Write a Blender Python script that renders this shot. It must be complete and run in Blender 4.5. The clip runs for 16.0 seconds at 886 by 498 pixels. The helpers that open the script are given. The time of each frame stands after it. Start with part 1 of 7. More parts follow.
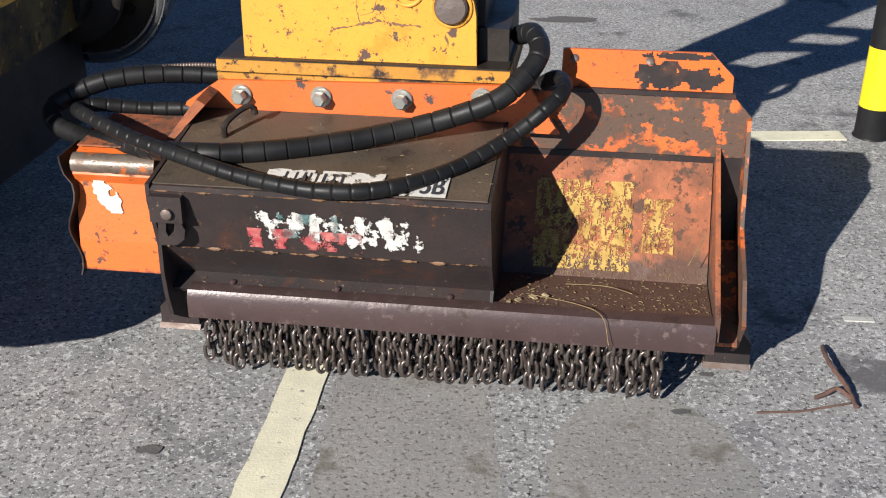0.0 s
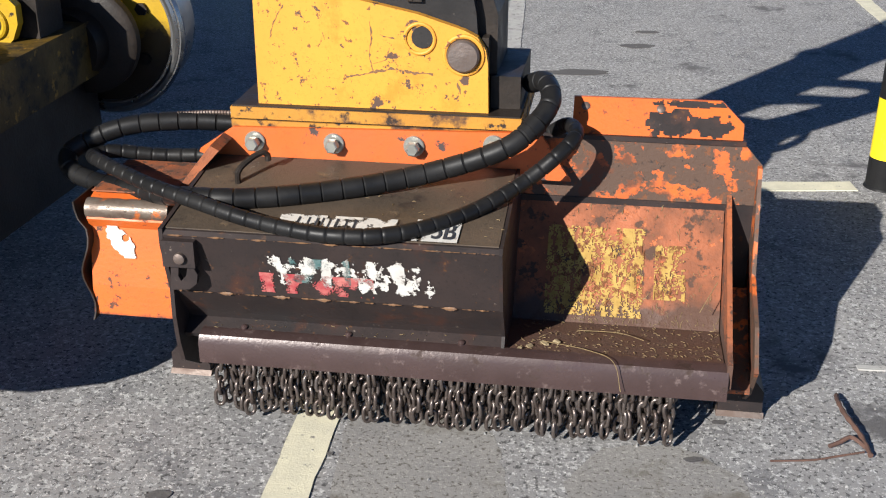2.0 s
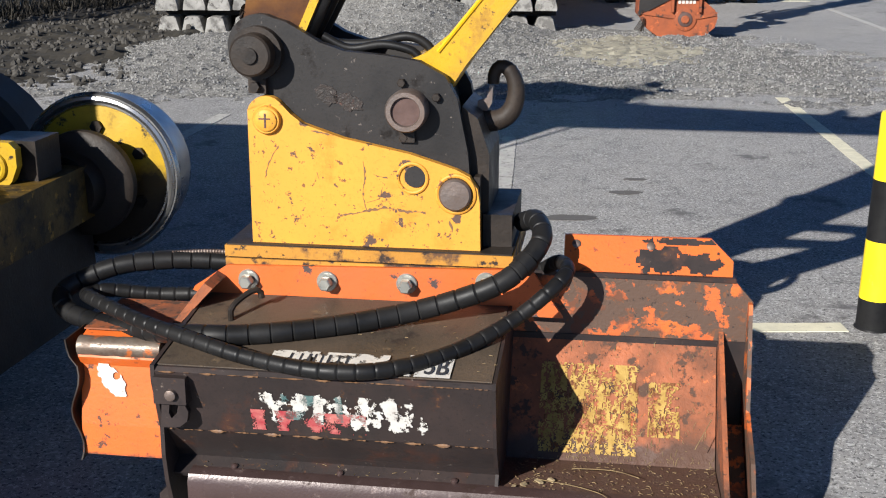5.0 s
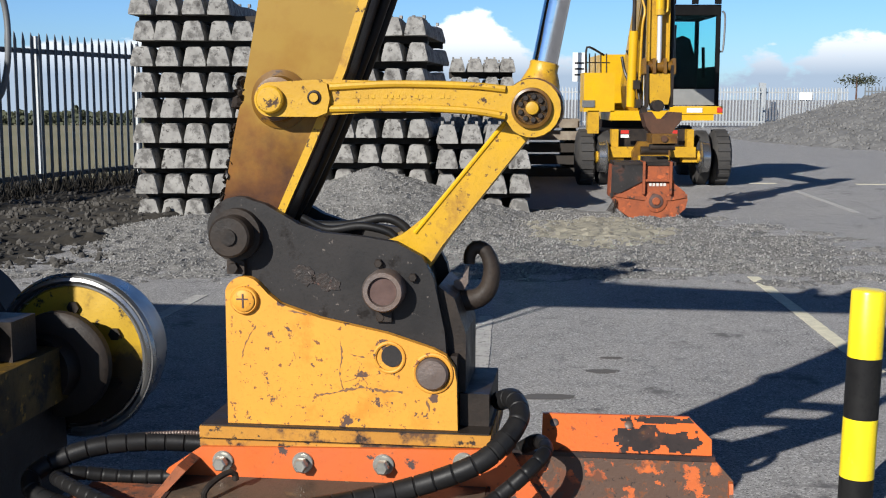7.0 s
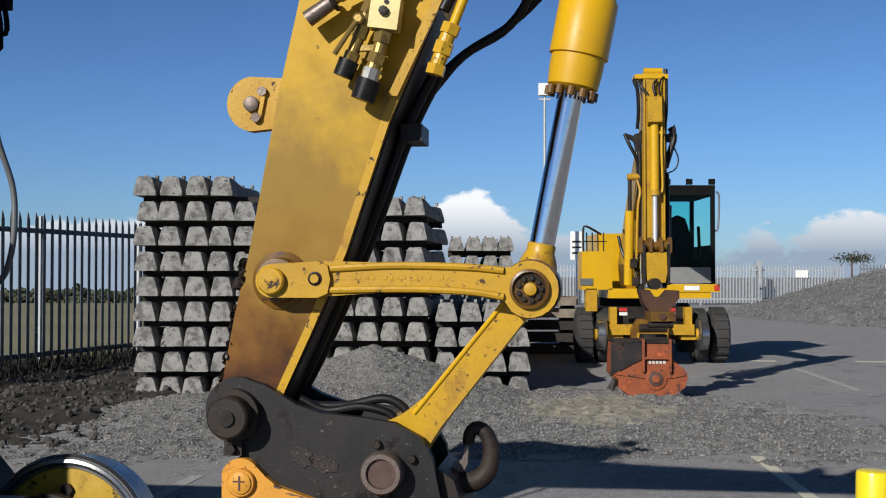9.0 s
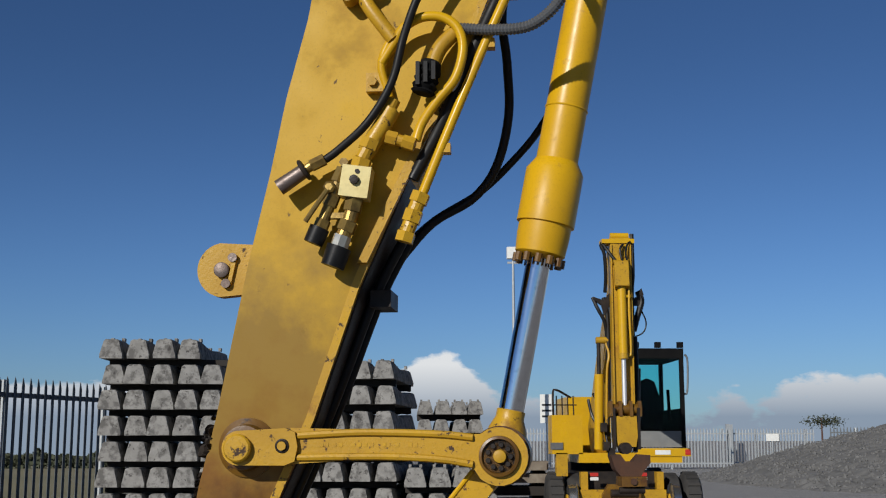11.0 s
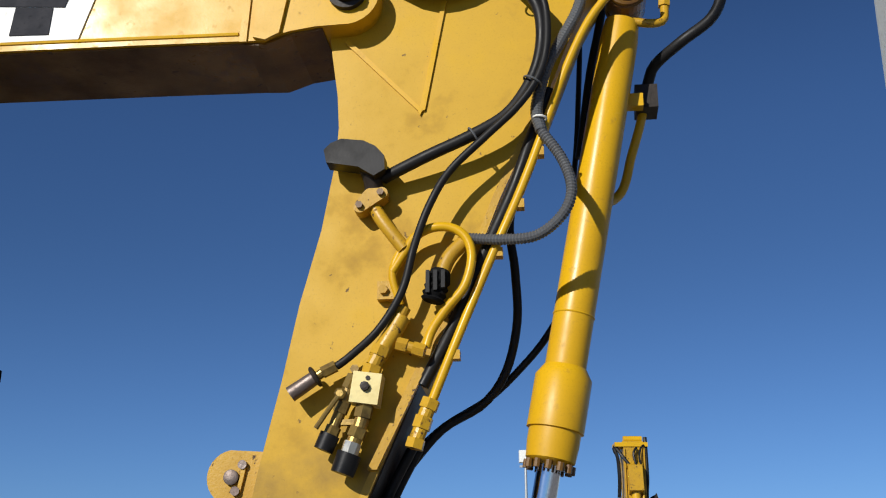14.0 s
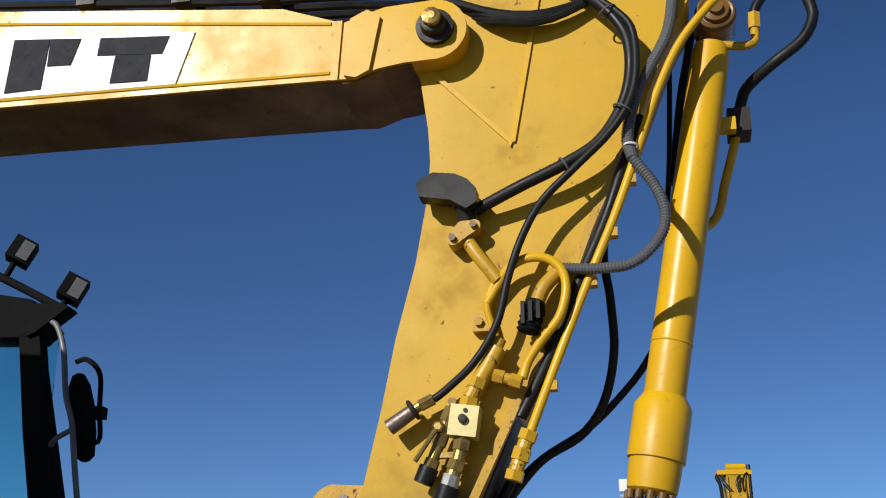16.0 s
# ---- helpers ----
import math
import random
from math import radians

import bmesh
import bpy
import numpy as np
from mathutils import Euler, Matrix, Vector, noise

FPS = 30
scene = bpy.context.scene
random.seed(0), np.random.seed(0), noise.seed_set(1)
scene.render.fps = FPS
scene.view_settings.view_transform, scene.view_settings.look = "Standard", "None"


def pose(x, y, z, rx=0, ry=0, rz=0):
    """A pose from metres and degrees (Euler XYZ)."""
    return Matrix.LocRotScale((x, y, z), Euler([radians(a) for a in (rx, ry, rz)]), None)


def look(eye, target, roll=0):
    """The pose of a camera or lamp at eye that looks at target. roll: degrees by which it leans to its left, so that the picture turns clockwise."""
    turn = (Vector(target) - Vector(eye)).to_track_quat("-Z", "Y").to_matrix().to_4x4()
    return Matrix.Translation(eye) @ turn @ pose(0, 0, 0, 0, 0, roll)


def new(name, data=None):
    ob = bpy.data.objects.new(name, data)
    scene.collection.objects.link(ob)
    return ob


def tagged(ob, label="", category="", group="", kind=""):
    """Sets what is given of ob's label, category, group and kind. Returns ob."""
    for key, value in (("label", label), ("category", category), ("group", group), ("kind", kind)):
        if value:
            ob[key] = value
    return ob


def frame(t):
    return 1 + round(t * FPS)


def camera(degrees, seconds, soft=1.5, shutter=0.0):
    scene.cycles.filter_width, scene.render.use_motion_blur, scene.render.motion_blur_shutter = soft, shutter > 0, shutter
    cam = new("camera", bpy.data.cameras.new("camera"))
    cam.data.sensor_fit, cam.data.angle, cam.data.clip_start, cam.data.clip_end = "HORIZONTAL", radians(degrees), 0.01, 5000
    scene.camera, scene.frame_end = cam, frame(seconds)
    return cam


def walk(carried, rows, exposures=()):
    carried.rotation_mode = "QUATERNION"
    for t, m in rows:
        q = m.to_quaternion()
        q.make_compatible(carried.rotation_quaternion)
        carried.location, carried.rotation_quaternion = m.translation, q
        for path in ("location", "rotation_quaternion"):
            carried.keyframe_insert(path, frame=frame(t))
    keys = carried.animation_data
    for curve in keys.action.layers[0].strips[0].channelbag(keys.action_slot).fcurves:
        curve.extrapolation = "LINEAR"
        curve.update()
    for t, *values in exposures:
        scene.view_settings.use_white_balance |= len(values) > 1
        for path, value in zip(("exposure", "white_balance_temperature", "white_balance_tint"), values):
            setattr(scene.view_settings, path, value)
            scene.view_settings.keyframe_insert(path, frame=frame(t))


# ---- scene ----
cam = camera(41.0, 16.0, soft=1.15)
# seconds, x, y, z, yaw, pitch, roll
ROWS = [
    (0, 0.0024, 0.0619, 1.5879, 0.997, -25.899, 0.122),
    (0.5, 0.0035, 0.0567, 1.5789, 1.11, -25.501, 0.231),
    (1, 0.003, 0.0565, 1.576, 1.326, -24.988, 0.239),
    (1.5, 0.0002, 0.0528, 1.5727, 1.479, -24.245, 0.163),
    (2, 0.0024, 0.0481, 1.5698, 1.604, -23.241, 0.076),
    (2.5, -0.0011, 0.0463, 1.5661, 1.503, -22.177, 0.092),
    (3, -0.0027, 0.0455, 1.5663, 1.285, -21.026, 0.055),
    (3.5, 0.0029, 0.0414, 1.5623, 1.281, -19.773, 0.093),
    (6, -0.0018, 0.0191, 1.5331, 0.799, -12.109, -0.02),
    (6.5, -0.0002, 0.0159, 1.5359, 0.294, -9.589, -0.021),
    (7, -0.0003, 0.0133, 1.5416, 0.033, -7.274, 0.073),
    (7.5, -0.0006, 0.0132, 1.5443, 0.006, -4.761, 0.083),
    (8, 0, 0.0037, 1.5472, 0.058, -2.236, 0.035),
    (8.5, 0.0004, -0.0005, 1.5485, 0.073, -0.503, 0.031),
    (9, 0, -0, 1.55, -0, 1.284, 0.025),
    (9.5, -0.0002, -0.002, 1.5527, -0.17, 3.215, 0),
    (12, 0.0014, -0.0288, 1.5585, -2.035, 13.027, -0.113),
    (12.5, 0.0018, -0.0377, 1.5592, -1.773, 14.94, 0.057),
    (13, 0.0019, -0.0397, 1.5611, -1.639, 16.736, 0.085),
    (13.5, 0.003, -0.0503, 1.5609, -1.454, 18.054, 0.056),
    (14, 0.0028, -0.0568, 1.5592, -0.96, 18.866, -0.094),
    (14.5, 0.0033, -0.054, 1.5617, -0.066, 19.266, -0.165),
    (15, 0.004, -0.0445, 1.5615, 1.329, 19.738, -0.659),
    (15.5, 0.0008, -0.047, 1.5639, 2.942, 19.944, -0.372),
    (16, -0, -0.0646, 1.5625, 3.784, 20.299, -0.017),
]
walk(cam, [(t, pose(x, y, z, 90 + pitch, 0, yaw) @ pose(0, 0, 0, 0, 0, roll)) for t, x, y, z, yaw, pitch, roll in ROWS],
     exposures=[(0.0, 0.97), (2.5, 0.97), (3.5, 1.0), (6.0, 0.83), (7.0, 0.65), (8.5, 0.24), (9.5, 0.07), (12.0, -0.33), (13.5, 0.07), (16.0, 0.10)])

# ---- light: low sun from behind the viewer's left, blue sky with low cumulus ----
SUN_X, SUN_Y = -1.16, -1.69
SUN_EL = math.atan2(1.0, math.hypot(SUN_X, SUN_Y))
sun = new("sun", bpy.data.lights.new("sun", "SUN"))
sun.data.energy, sun.data.angle, sun.data.color = 5.0, radians(0.53), (1.0, 0.965, 0.905)
sun.matrix_world = look((SUN_X * 20, SUN_Y * 20, 20), (0, 0, 0))


def build_world():
    world = bpy.data.worlds.new("sky")
    world.use_nodes = True
    nt = world.node_tree
    nt.nodes.clear()
    out = nt.nodes.new("ShaderNodeOutputWorld")
    bg = nt.nodes.new("ShaderNodeBackground")
    sky = nt.nodes.new("ShaderNodeTexSky")
    sky.sky_type, sky.sun_disc = "NISHITA", False
    sky.sun_elevation = SUN_EL
    sky.sun_rotation = math.atan2(SUN_X, SUN_Y)
    sky.air_density, sky.dust_density, sky.ozone_density = 1.0, 0.2, 3.0
    bg.inputs["Strength"].default_value = 0.045
    tc = nt.nodes.new("ShaderNodeTexCoord")
    sep = nt.nodes.new("ShaderNodeSeparateXYZ")
    nt.links.new(tc.outputs["Generated"], sep.inputs[0])
    mp = nt.nodes.new("ShaderNodeMapping")
    mp.inputs["Scale"].default_value = (1, 1, 2.4)
    nt.links.new(tc.outputs["Generated"], mp.inputs[0])
    nz = nt.nodes.new("ShaderNodeTexNoise")
    nz.inputs["Scale"].default_value, nz.inputs["Detail"].default_value, nz.inputs["Roughness"].default_value = 6.5, 9, 0.58
    nt.links.new(mp.outputs[0], nz.inputs["Vector"])
    # clouds keep to a low belt above the horizon
    belt = nt.nodes.new("ShaderNodeMapRange")
    belt.interpolation_type = "SMOOTHSTEP"
    belt.inputs[1].default_value, belt.inputs[2].default_value = 0.015, 0.085
    belt.inputs[3].default_value, belt.inputs[4].default_value = 0.16, -0.22
    nt.links.new(sep.outputs["Z"], belt.inputs[0])
    add = nt.nodes.new("ShaderNodeMath")
    nt.links.new(nz.outputs["Fac"], add.inputs[0])
    nt.links.new(belt.outputs[0], add.inputs[1])
    # one taller cumulus head stands out of the belt
    off = nt.nodes.new("ShaderNodeMath")
    off.operation, off.inputs[1].default_value = "SUBTRACT", 0.026
    nt.links.new(sep.outputs["X"], off.inputs[0])
    wide = nt.nodes.new("ShaderNodeMath")
    wide.operation = "ABSOLUTE"
    nt.links.new(off.outputs[0], wide.inputs[0])
    head = nt.nodes.new("ShaderNodeMapRange")
    head.interpolation_type = "SMOOTHSTEP"
    head.inputs[1].default_value, head.inputs[2].default_value = 0.012, 0.05
    head.inputs[3].default_value, head.inputs[4].default_value = 0.19, 0.0
    nt.links.new(wide.outputs[0], head.inputs[0])
    fine = nt.nodes.new("ShaderNodeTexNoise")
    fine.inputs["Scale"].default_value, fine.inputs["Detail"].default_value, fine.inputs["Roughness"].default_value = 42, 5, 0.55
    nt.links.new(tc.outputs["Generated"], fine.inputs["Vector"])
    puff = nt.nodes.new("ShaderNodeMath")
    puff.operation, puff.inputs[1].default_value = "MULTIPLY_ADD", 0.16
    nt.links.new(fine.outputs["Fac"], puff.inputs[0])
    nt.links.new(add.outputs[0], puff.inputs[2])
    top = nt.nodes.new("ShaderNodeMapRange")
    top.inputs[1].default_value, top.inputs[2].default_value = 0.045, 0.085
    top.inputs[3].default_value, top.inputs[4].default_value = 1.0, 0.0
    nt.links.new(sep.outputs["Z"], top.inputs[0])
    tall = nt.nodes.new("ShaderNodeMath")
    tall.operation = "MULTIPLY_ADD"
    nt.links.new(head.outputs[0], tall.inputs[0])
    nt.links.new(top.outputs[0], tall.inputs[1])
    nt.links.new(puff.outputs[0], tall.inputs[2])
    cl = nt.nodes.new("ShaderNodeMapRange")
    cl.inputs[1].default_value, cl.inputs[2].default_value = 0.625, 0.68
    nt.links.new(tall.outputs[0], cl.inputs[0])
    shade = nt.nodes.new("ShaderNodeMapRange")
    shade.inputs[1].default_value, shade.inputs[2].default_value = 0.018, 0.062
    nt.links.new(sep.outputs["Z"], shade.inputs[0])
    tone = nt.nodes.new("ShaderNodeMix")
    tone.data_type = "RGBA"
    tone.inputs[6].default_value, tone.inputs[7].default_value = (6.5, 8.2, 10.5, 1), (19.0, 19.5, 20.0, 1)
    nt.links.new(shade.outputs[0], tone.inputs[0])
    mix = nt.nodes.new("ShaderNodeMix")
    mix.data_type = "RGBA"
    nt.links.new(cl.outputs[0], mix.inputs[0])
    tint = nt.nodes.new("ShaderNodeMix")
    tint.data_type, tint.blend_type = "RGBA", "MULTIPLY"
    tint.inputs[0].default_value = 1.0
    # paler, brighter blue low down, deeper overhead
    fade = nt.nodes.new("ShaderNodeMapRange")
    fade.interpolation_type = "SMOOTHSTEP"
    fade.inputs[1].default_value, fade.inputs[2].default_value = 0.02, 0.34
    nt.links.new(sep.outputs["Z"], fade.inputs[0])
    blue = nt.nodes.new("ShaderNodeMix")
    blue.data_type = "RGBA"
    blue.inputs[6].default_value, blue.inputs[7].default_value = (0.86, 1.27, 2.0, 1), (0.64, 0.93, 1.38, 1)
    nt.links.new(fade.outputs[0], blue.inputs[0])
    high = nt.nodes.new("ShaderNodeMapRange")
    high.interpolation_type = "SMOOTHSTEP"
    high.inputs[1].default_value, high.inputs[2].default_value = 0.40, 0.85
    high.inputs[3].default_value, high.inputs[4].default_value = 1.0, 0.12
    nt.links.new(sep.outputs["Z"], high.inputs[0])
    deep = nt.nodes.new("ShaderNodeMix")
    deep.data_type, deep.blend_type = "RGBA", "MULTIPLY"
    deep.inputs[0].default_value = 1.0
    nt.links.new(blue.outputs[2], deep.inputs[6])
    nt.links.new(high.outputs[0], deep.inputs[7])
    nt.links.new(deep.outputs[2], tint.inputs[7])
    nt.links.new(sky.outputs[0], tint.inputs[6])
    nt.links.new(tint.outputs[2], mix.inputs[6])
    nt.links.new(tone.outputs[2], mix.inputs[7])
    nt.links.new(mix.outputs[2], bg.inputs["Color"])
    nt.links.new(bg.outputs[0], out.inputs[0])
    scene.world = world


build_world()


# ---- materials ----
def surface(name, c1, c2, scale=6.0, rough=0.5, metal=0.0, bump=0.15, fine=60.0, chips=(), detail=6, coat=0.0, rough_var=0.15, split=(0.35, 0.65), low=None, spec=0.5):
    """Two-scale noise colour with optional chip layers: (colour, scale, threshold, softness, roughness)."""
    m = bpy.data.materials.new(name)
    m.use_nodes = True
    nt = m.node_tree
    b = nt.nodes["Principled BSDF"]
    tc = nt.nodes.new("ShaderNodeTexCoord")
    oi = nt.nodes.new("ShaderNodeObjectInfo")
    sh = nt.nodes.new("ShaderNodeVectorMath")
    sh.operation = "MULTIPLY_ADD"
    comb = nt.nodes.new("ShaderNodeCombineXYZ")
    for k in range(3):
        nt.links.new(oi.outputs["Random"], comb.inputs[k])
    nt.links.new(comb.outputs[0], sh.inputs[0])
    sh.inputs[1].default_value = (7.3, 3.1, 5.7)
    nt.links.new(tc.outputs["Object"], sh.inputs[2])

    def noise_node(sc, det=detail, ro=0.6):
        n = nt.nodes.new("ShaderNodeTexNoise")
        n.inputs["Scale"].default_value, n.inputs["Detail"].default_value, n.inputs["Roughness"].default_value = sc, det, ro
        nt.links.new(sh.outputs[0], n.inputs["Vector"])
        return n

    def ramp(src, lo, hi):
        r = nt.nodes.new("ShaderNodeMapRange")
        r.inputs[1].default_value, r.inputs[2].default_value = lo, hi
        nt.links.new(src, r.inputs[0])
        return r.outputs[0]

    def mixc(fac, a, c):
        x = nt.nodes.new("ShaderNodeMix")
        x.data_type = "RGBA"
        nt.links.new(fac, x.inputs[0])
        for slot, v in ((6, a), (7, c)):
            if isinstance(v, tuple):
                x.inputs[slot].default_value = (*v, 1)
            else:
                nt.links.new(v, x.inputs[slot])
        return x.outputs[2]

    big, small = noise_node(scale), noise_node(fine, 4)
    col = mixc(ramp(big.outputs["Fac"], *split), c1, c2)
    dark = tuple(v * 0.72 for v in c1)
    col = mixc(ramp(small.outputs["Fac"], 0.55, 0.8), col, dark)
    rr = nt.nodes.new("ShaderNodeMapRange")
    rr.inputs[1].default_value, rr.inputs[2].default_value = 0.3, 0.7
    rr.inputs[3].default_value, rr.inputs[4].default_value = max(rough - rough_var, 0.05), min(rough + rough_var, 1)
    nt.links.new(big.outputs["Fac"], rr.inputs[0])
    rough_out = rr.outputs[0]
    height = small.outputs["Fac"]
    for colour, sc, at, soft, ro in chips:
        n = noise_node(sc, 8, 0.65)
        f = ramp(n.outputs["Fac"], at, at + soft)
        col = mixc(f, col, colour)
        x = nt.nodes.new("ShaderNodeMix")
        nt.links.new(f, x.inputs[0])
        nt.links.new(rough_out, x.inputs[2])
        x.inputs[3].default_value = ro
        rough_out = x.outputs[0]
        y = nt.nodes.new("ShaderNodeMath")
        y.operation = "MULTIPLY_ADD"
        y.inputs[1].default_value = -0.35
        nt.links.new(f, y.inputs[0])
        nt.links.new(height, y.inputs[2])
        height = y.outputs[0]
    if low:
        # stains, and painted wheel shade, rising from the foot: (colour, height, spread, noise scale)
        for colour, h0, spread, sc in low:
            sz = nt.nodes.new("ShaderNodeSeparateXYZ")
            nt.links.new(tc.outputs["Object"], sz.inputs[0])
            n = noise_node(sc, 7, 0.62)
            mm = nt.nodes.new("ShaderNodeMath")
            mm.operation = "MULTIPLY_ADD"
            mm.inputs[1].default_value, mm.inputs[2].default_value = -1 / spread, h0 / spread
            nt.links.new(sz.outputs["Z"], mm.inputs[0])
            aa = nt.nodes.new("ShaderNodeMath")
            aa.operation = "ADD"
            nt.links.new(mm.outputs[0], aa.inputs[0])
            nt.links.new(n.outputs["Fac"], aa.inputs[1])
            col = mixc(ramp(aa.outputs[0], 0.45, 0.75), col, colour)
    nt.links.new(col, b.inputs["Base Color"])
    nt.links.new(rough_out, b.inputs["Roughness"])
    b.inputs["Metallic"].default_value = metal
    b.inputs["Specular IOR Level"].default_value = spec
    b.inputs["Coat Weight"].default_value = coat
    b.inputs["Coat Roughness"].default_value = 0.25
    bp = nt.nodes.new("ShaderNodeBump")
    bp.inputs["Strength"].default_value, bp.inputs["Distance"].default_value = bump, 0.004
    nt.links.new(height, bp.inputs["Height"])
    nt.links.new(bp.outputs[0], b.inputs["Normal"])
    return m


RUST = (0.10, 0.045, 0.02)
GRIME = (0.035, 0.025, 0.018)
yellow = surface("machine_yellow", (0.57, 0.33, 0.008), (0.50, 0.28, 0.007), 4, 0.34, bump=0.05, fine=160, chips=[((0.40, 0.225, 0.016), 3.0, 0.57, 0.2, 0.5), ((0.42, 0.235, 0.016), 30, 0.6, 0.1, 0.5), (RUST, 30, 0.715, 0.03, 0.8)], spec=0.28)
yellow_worn = surface("worn_yellow_paint", (0.46, 0.265, 0.016), (0.37, 0.205, 0.013), 6, 0.42, bump=0.2, fine=110, chips=[((0.25, 0.125, 0.016), 8, 0.60, 0.1, 0.6), ((0.05, 0.028, 0.016), 24, 0.625, 0.03, 0.7), ((0.10, 0.05, 0.02), 55, 0.62, 0.04, 0.7)], spec=0.3)
# oily paint; also carries the shade painted under the boom
yellow_oily_shade = surface("oily_and_shade_yellow", (0.18, 0.09, 0.011), (0.075, 0.033, 0.007), 4.2, 0.36, bump=0.12, fine=120, chips=[((0.07, 0.028, 0.01), 5.2, 0.54, 0.12, 0.35), ((0.04, 0.022, 0.014), 22, 0.62, 0.05, 0.5)], spec=0.4)
dipper_paint = surface("dipper_yellow_paint", (0.50, 0.295, 0.012), (0.43, 0.25, 0.011), 4, 0.45, bump=0.06, fine=150, chips=[((0.30, 0.17, 0.018), 4.0, 0.55, 0.15, 0.6), ((0.12, 0.07, 0.02), 26, 0.665, 0.04, 0.6)],
                       low=[((0.23, 0.135, 0.017), 2.12, 1.0, 5.0), ((0.20, 0.10, 0.010), 1.68, 1.5, 11.0), ((0.15, 0.058, 0.007), 1.52, 0.8, 7.0), ((0.03, 0.009, 0.005), 1.45, 1.2, 5.0)], spec=0.22)
bracket_yellow = surface("bracket_amber_paint", (0.57, 0.265, 0.036), (0.52, 0.235, 0.03), 5, 0.55, bump=0.12, fine=130, chips=[((0.46, 0.195, 0.022), 7, 0.575, 0.1, 0.6), ((0.085, 0.05, 0.038), 19, 0.622, 0.015, 0.7), ((0.16, 0.07, 0.03), 48, 0.615, 0.02, 0.7)], spec=0.25)
orange = surface("flail_orange_paint", (0.52, 0.105, 0.018), (0.46, 0.088, 0.015), 6, 0.5, bump=0.12, fine=120, chips=[((0.05, 0.033, 0.03), 11, 0.622, 0.015, 0.7), ((0.2, 0.05, 0.02), 40, 0.64, 0.03, 0.7)])
orange_flaked = surface("flaked_orange_paint", (0.50, 0.115, 0.02), (0.40, 0.08, 0.017), 6, 0.55, bump=0.3, fine=120, chips=[((0.11, 0.04, 0.02), 5, 0.52, 0.06, 0.8), ((0.072, 0.040, 0.026), 15, 0.47, 0.02, 0.65), ((0.13, 0.05, 0.022), 42, 0.58, 0.05, 0.85), ((0.03, 0.02, 0.016), 75, 0.62, 0.04, 0.85)])
orange_pan = surface("rusty_orange_pan", (0.30, 0.082, 0.026), (0.13, 0.048, 0.024), 9, 0.75, bump=0.5, fine=110, chips=[((0.065, 0.032, 0.02), 20, 0.54, 0.05, 0.85), ((0.38, 0.10, 0.03), 34, 0.61, 0.04, 0.7), ((0.03, 0.018, 0.014), 70, 0.63, 0.04, 0.85)],
                     low=[((0.07, 0.034, 0.022), 0.285, 0.09, 14.0)])
pan_yellow = surface("faded_yellow_stencil", (0.37, 0.245, 0.065), (0.26, 0.155, 0.04), 26, 0.75, bump=0.4, fine=120, chips=[((0.13, 0.05, 0.02), 40, 0.53, 0.05, 0.85)], spec=0.25)
black_paint = surface("worn_black_paint", (0.021, 0.0175, 0.0175), (0.033, 0.023, 0.021), 5, 0.46, bump=0.07, fine=110, chips=[((0.048, 0.022, 0.016), 9, 0.56, 0.12, 0.6), ((0.12, 0.095, 0.08), 60, 0.655, 0.04, 0.5), ((0.075, 0.036, 0.018), 36, 0.64, 0.05, 0.8)], spec=0.22)
hood_paint = surface("dull_dark_hood", (0.045, 0.036, 0.028), (0.075, 0.053, 0.036), 6, 0.55, bump=0.3, fine=110, chips=[((0.12, 0.08, 0.045), 22, 0.60, 0.1, 0.9), ((0.025, 0.018, 0.015), 14, 0.58, 0.1, 0.6)], spec=0.4)
lip_steel = surface("worn_lip_steel", (0.06, 0.039, 0.037), (0.038, 0.022, 0.02), 7, 0.36, metal=0.12, bump=0.12, fine=140, chips=[((0.11, 0.078, 0.072), 34, 0.59, 0.1, 0.36), ((0.035, 0.02, 0.016), 20, 0.58, 0.08, 0.7)], spec=0.3)
hitch_black = surface("hitch_black_paint", (0.017, 0.016, 0.016), (0.027, 0.024, 0.023), 6, 0.55, bump=0.12, fine=140, chips=[((0.08, 0.033, 0.022), 6, 0.57, 0.1, 0.7), ((0.10, 0.085, 0.075), 55, 0.65, 0.04, 0.5), ((0.012, 0.01, 0.009), 12, 0.56, 0.08, 0.35)], spec=0.2)
# oily steel; also the black painted for shade on dipper and below axle
dark_steel = surface("oily_and_shade_dark_steel", (0.015, 0.0125, 0.011), (0.03, 0.022, 0.017), 9, 0.5, bump=0.25, fine=90, spec=0.22)
pin_steel = surface("dull_pin_steel", (0.16, 0.13, 0.115), (0.12, 0.085, 0.07), 16, 0.5, metal=0.6, bump=0.25, fine=120)
rust_disc = surface("rusty_pin_face", (0.075, 0.038, 0.03), (0.055, 0.03, 0.025), 20, 0.75, bump=0.2)
bolt_steel = surface("zinc_bolt", (0.42, 0.42, 0.38), (0.34, 0.33, 0.29), 40, 0.35, metal=0.7, bump=0.1)
chain_steel = surface("worn_chain_steel", (0.16, 0.135, 0.122), (0.075, 0.055, 0.047), 30, 0.36, metal=0.7, bump=0.2, fine=200)
chrome = surface("chrome_rod", (0.72, 0.73, 0.75), (0.68, 0.69, 0.71), 3, 0.09, metal=1.0, bump=0.0, rough_var=0.03)
tread_steel = surface("polished_wheel_tread", (0.36, 0.36, 0.36), (0.24, 0.235, 0.23), 4, 0.28, metal=0.9, bump=0.05)
rubber = surface("black_rubber", (0.007, 0.007, 0.0075), (0.012, 0.0115, 0.0115), 9, 0.48, bump=0.06, fine=160, spec=0.2)
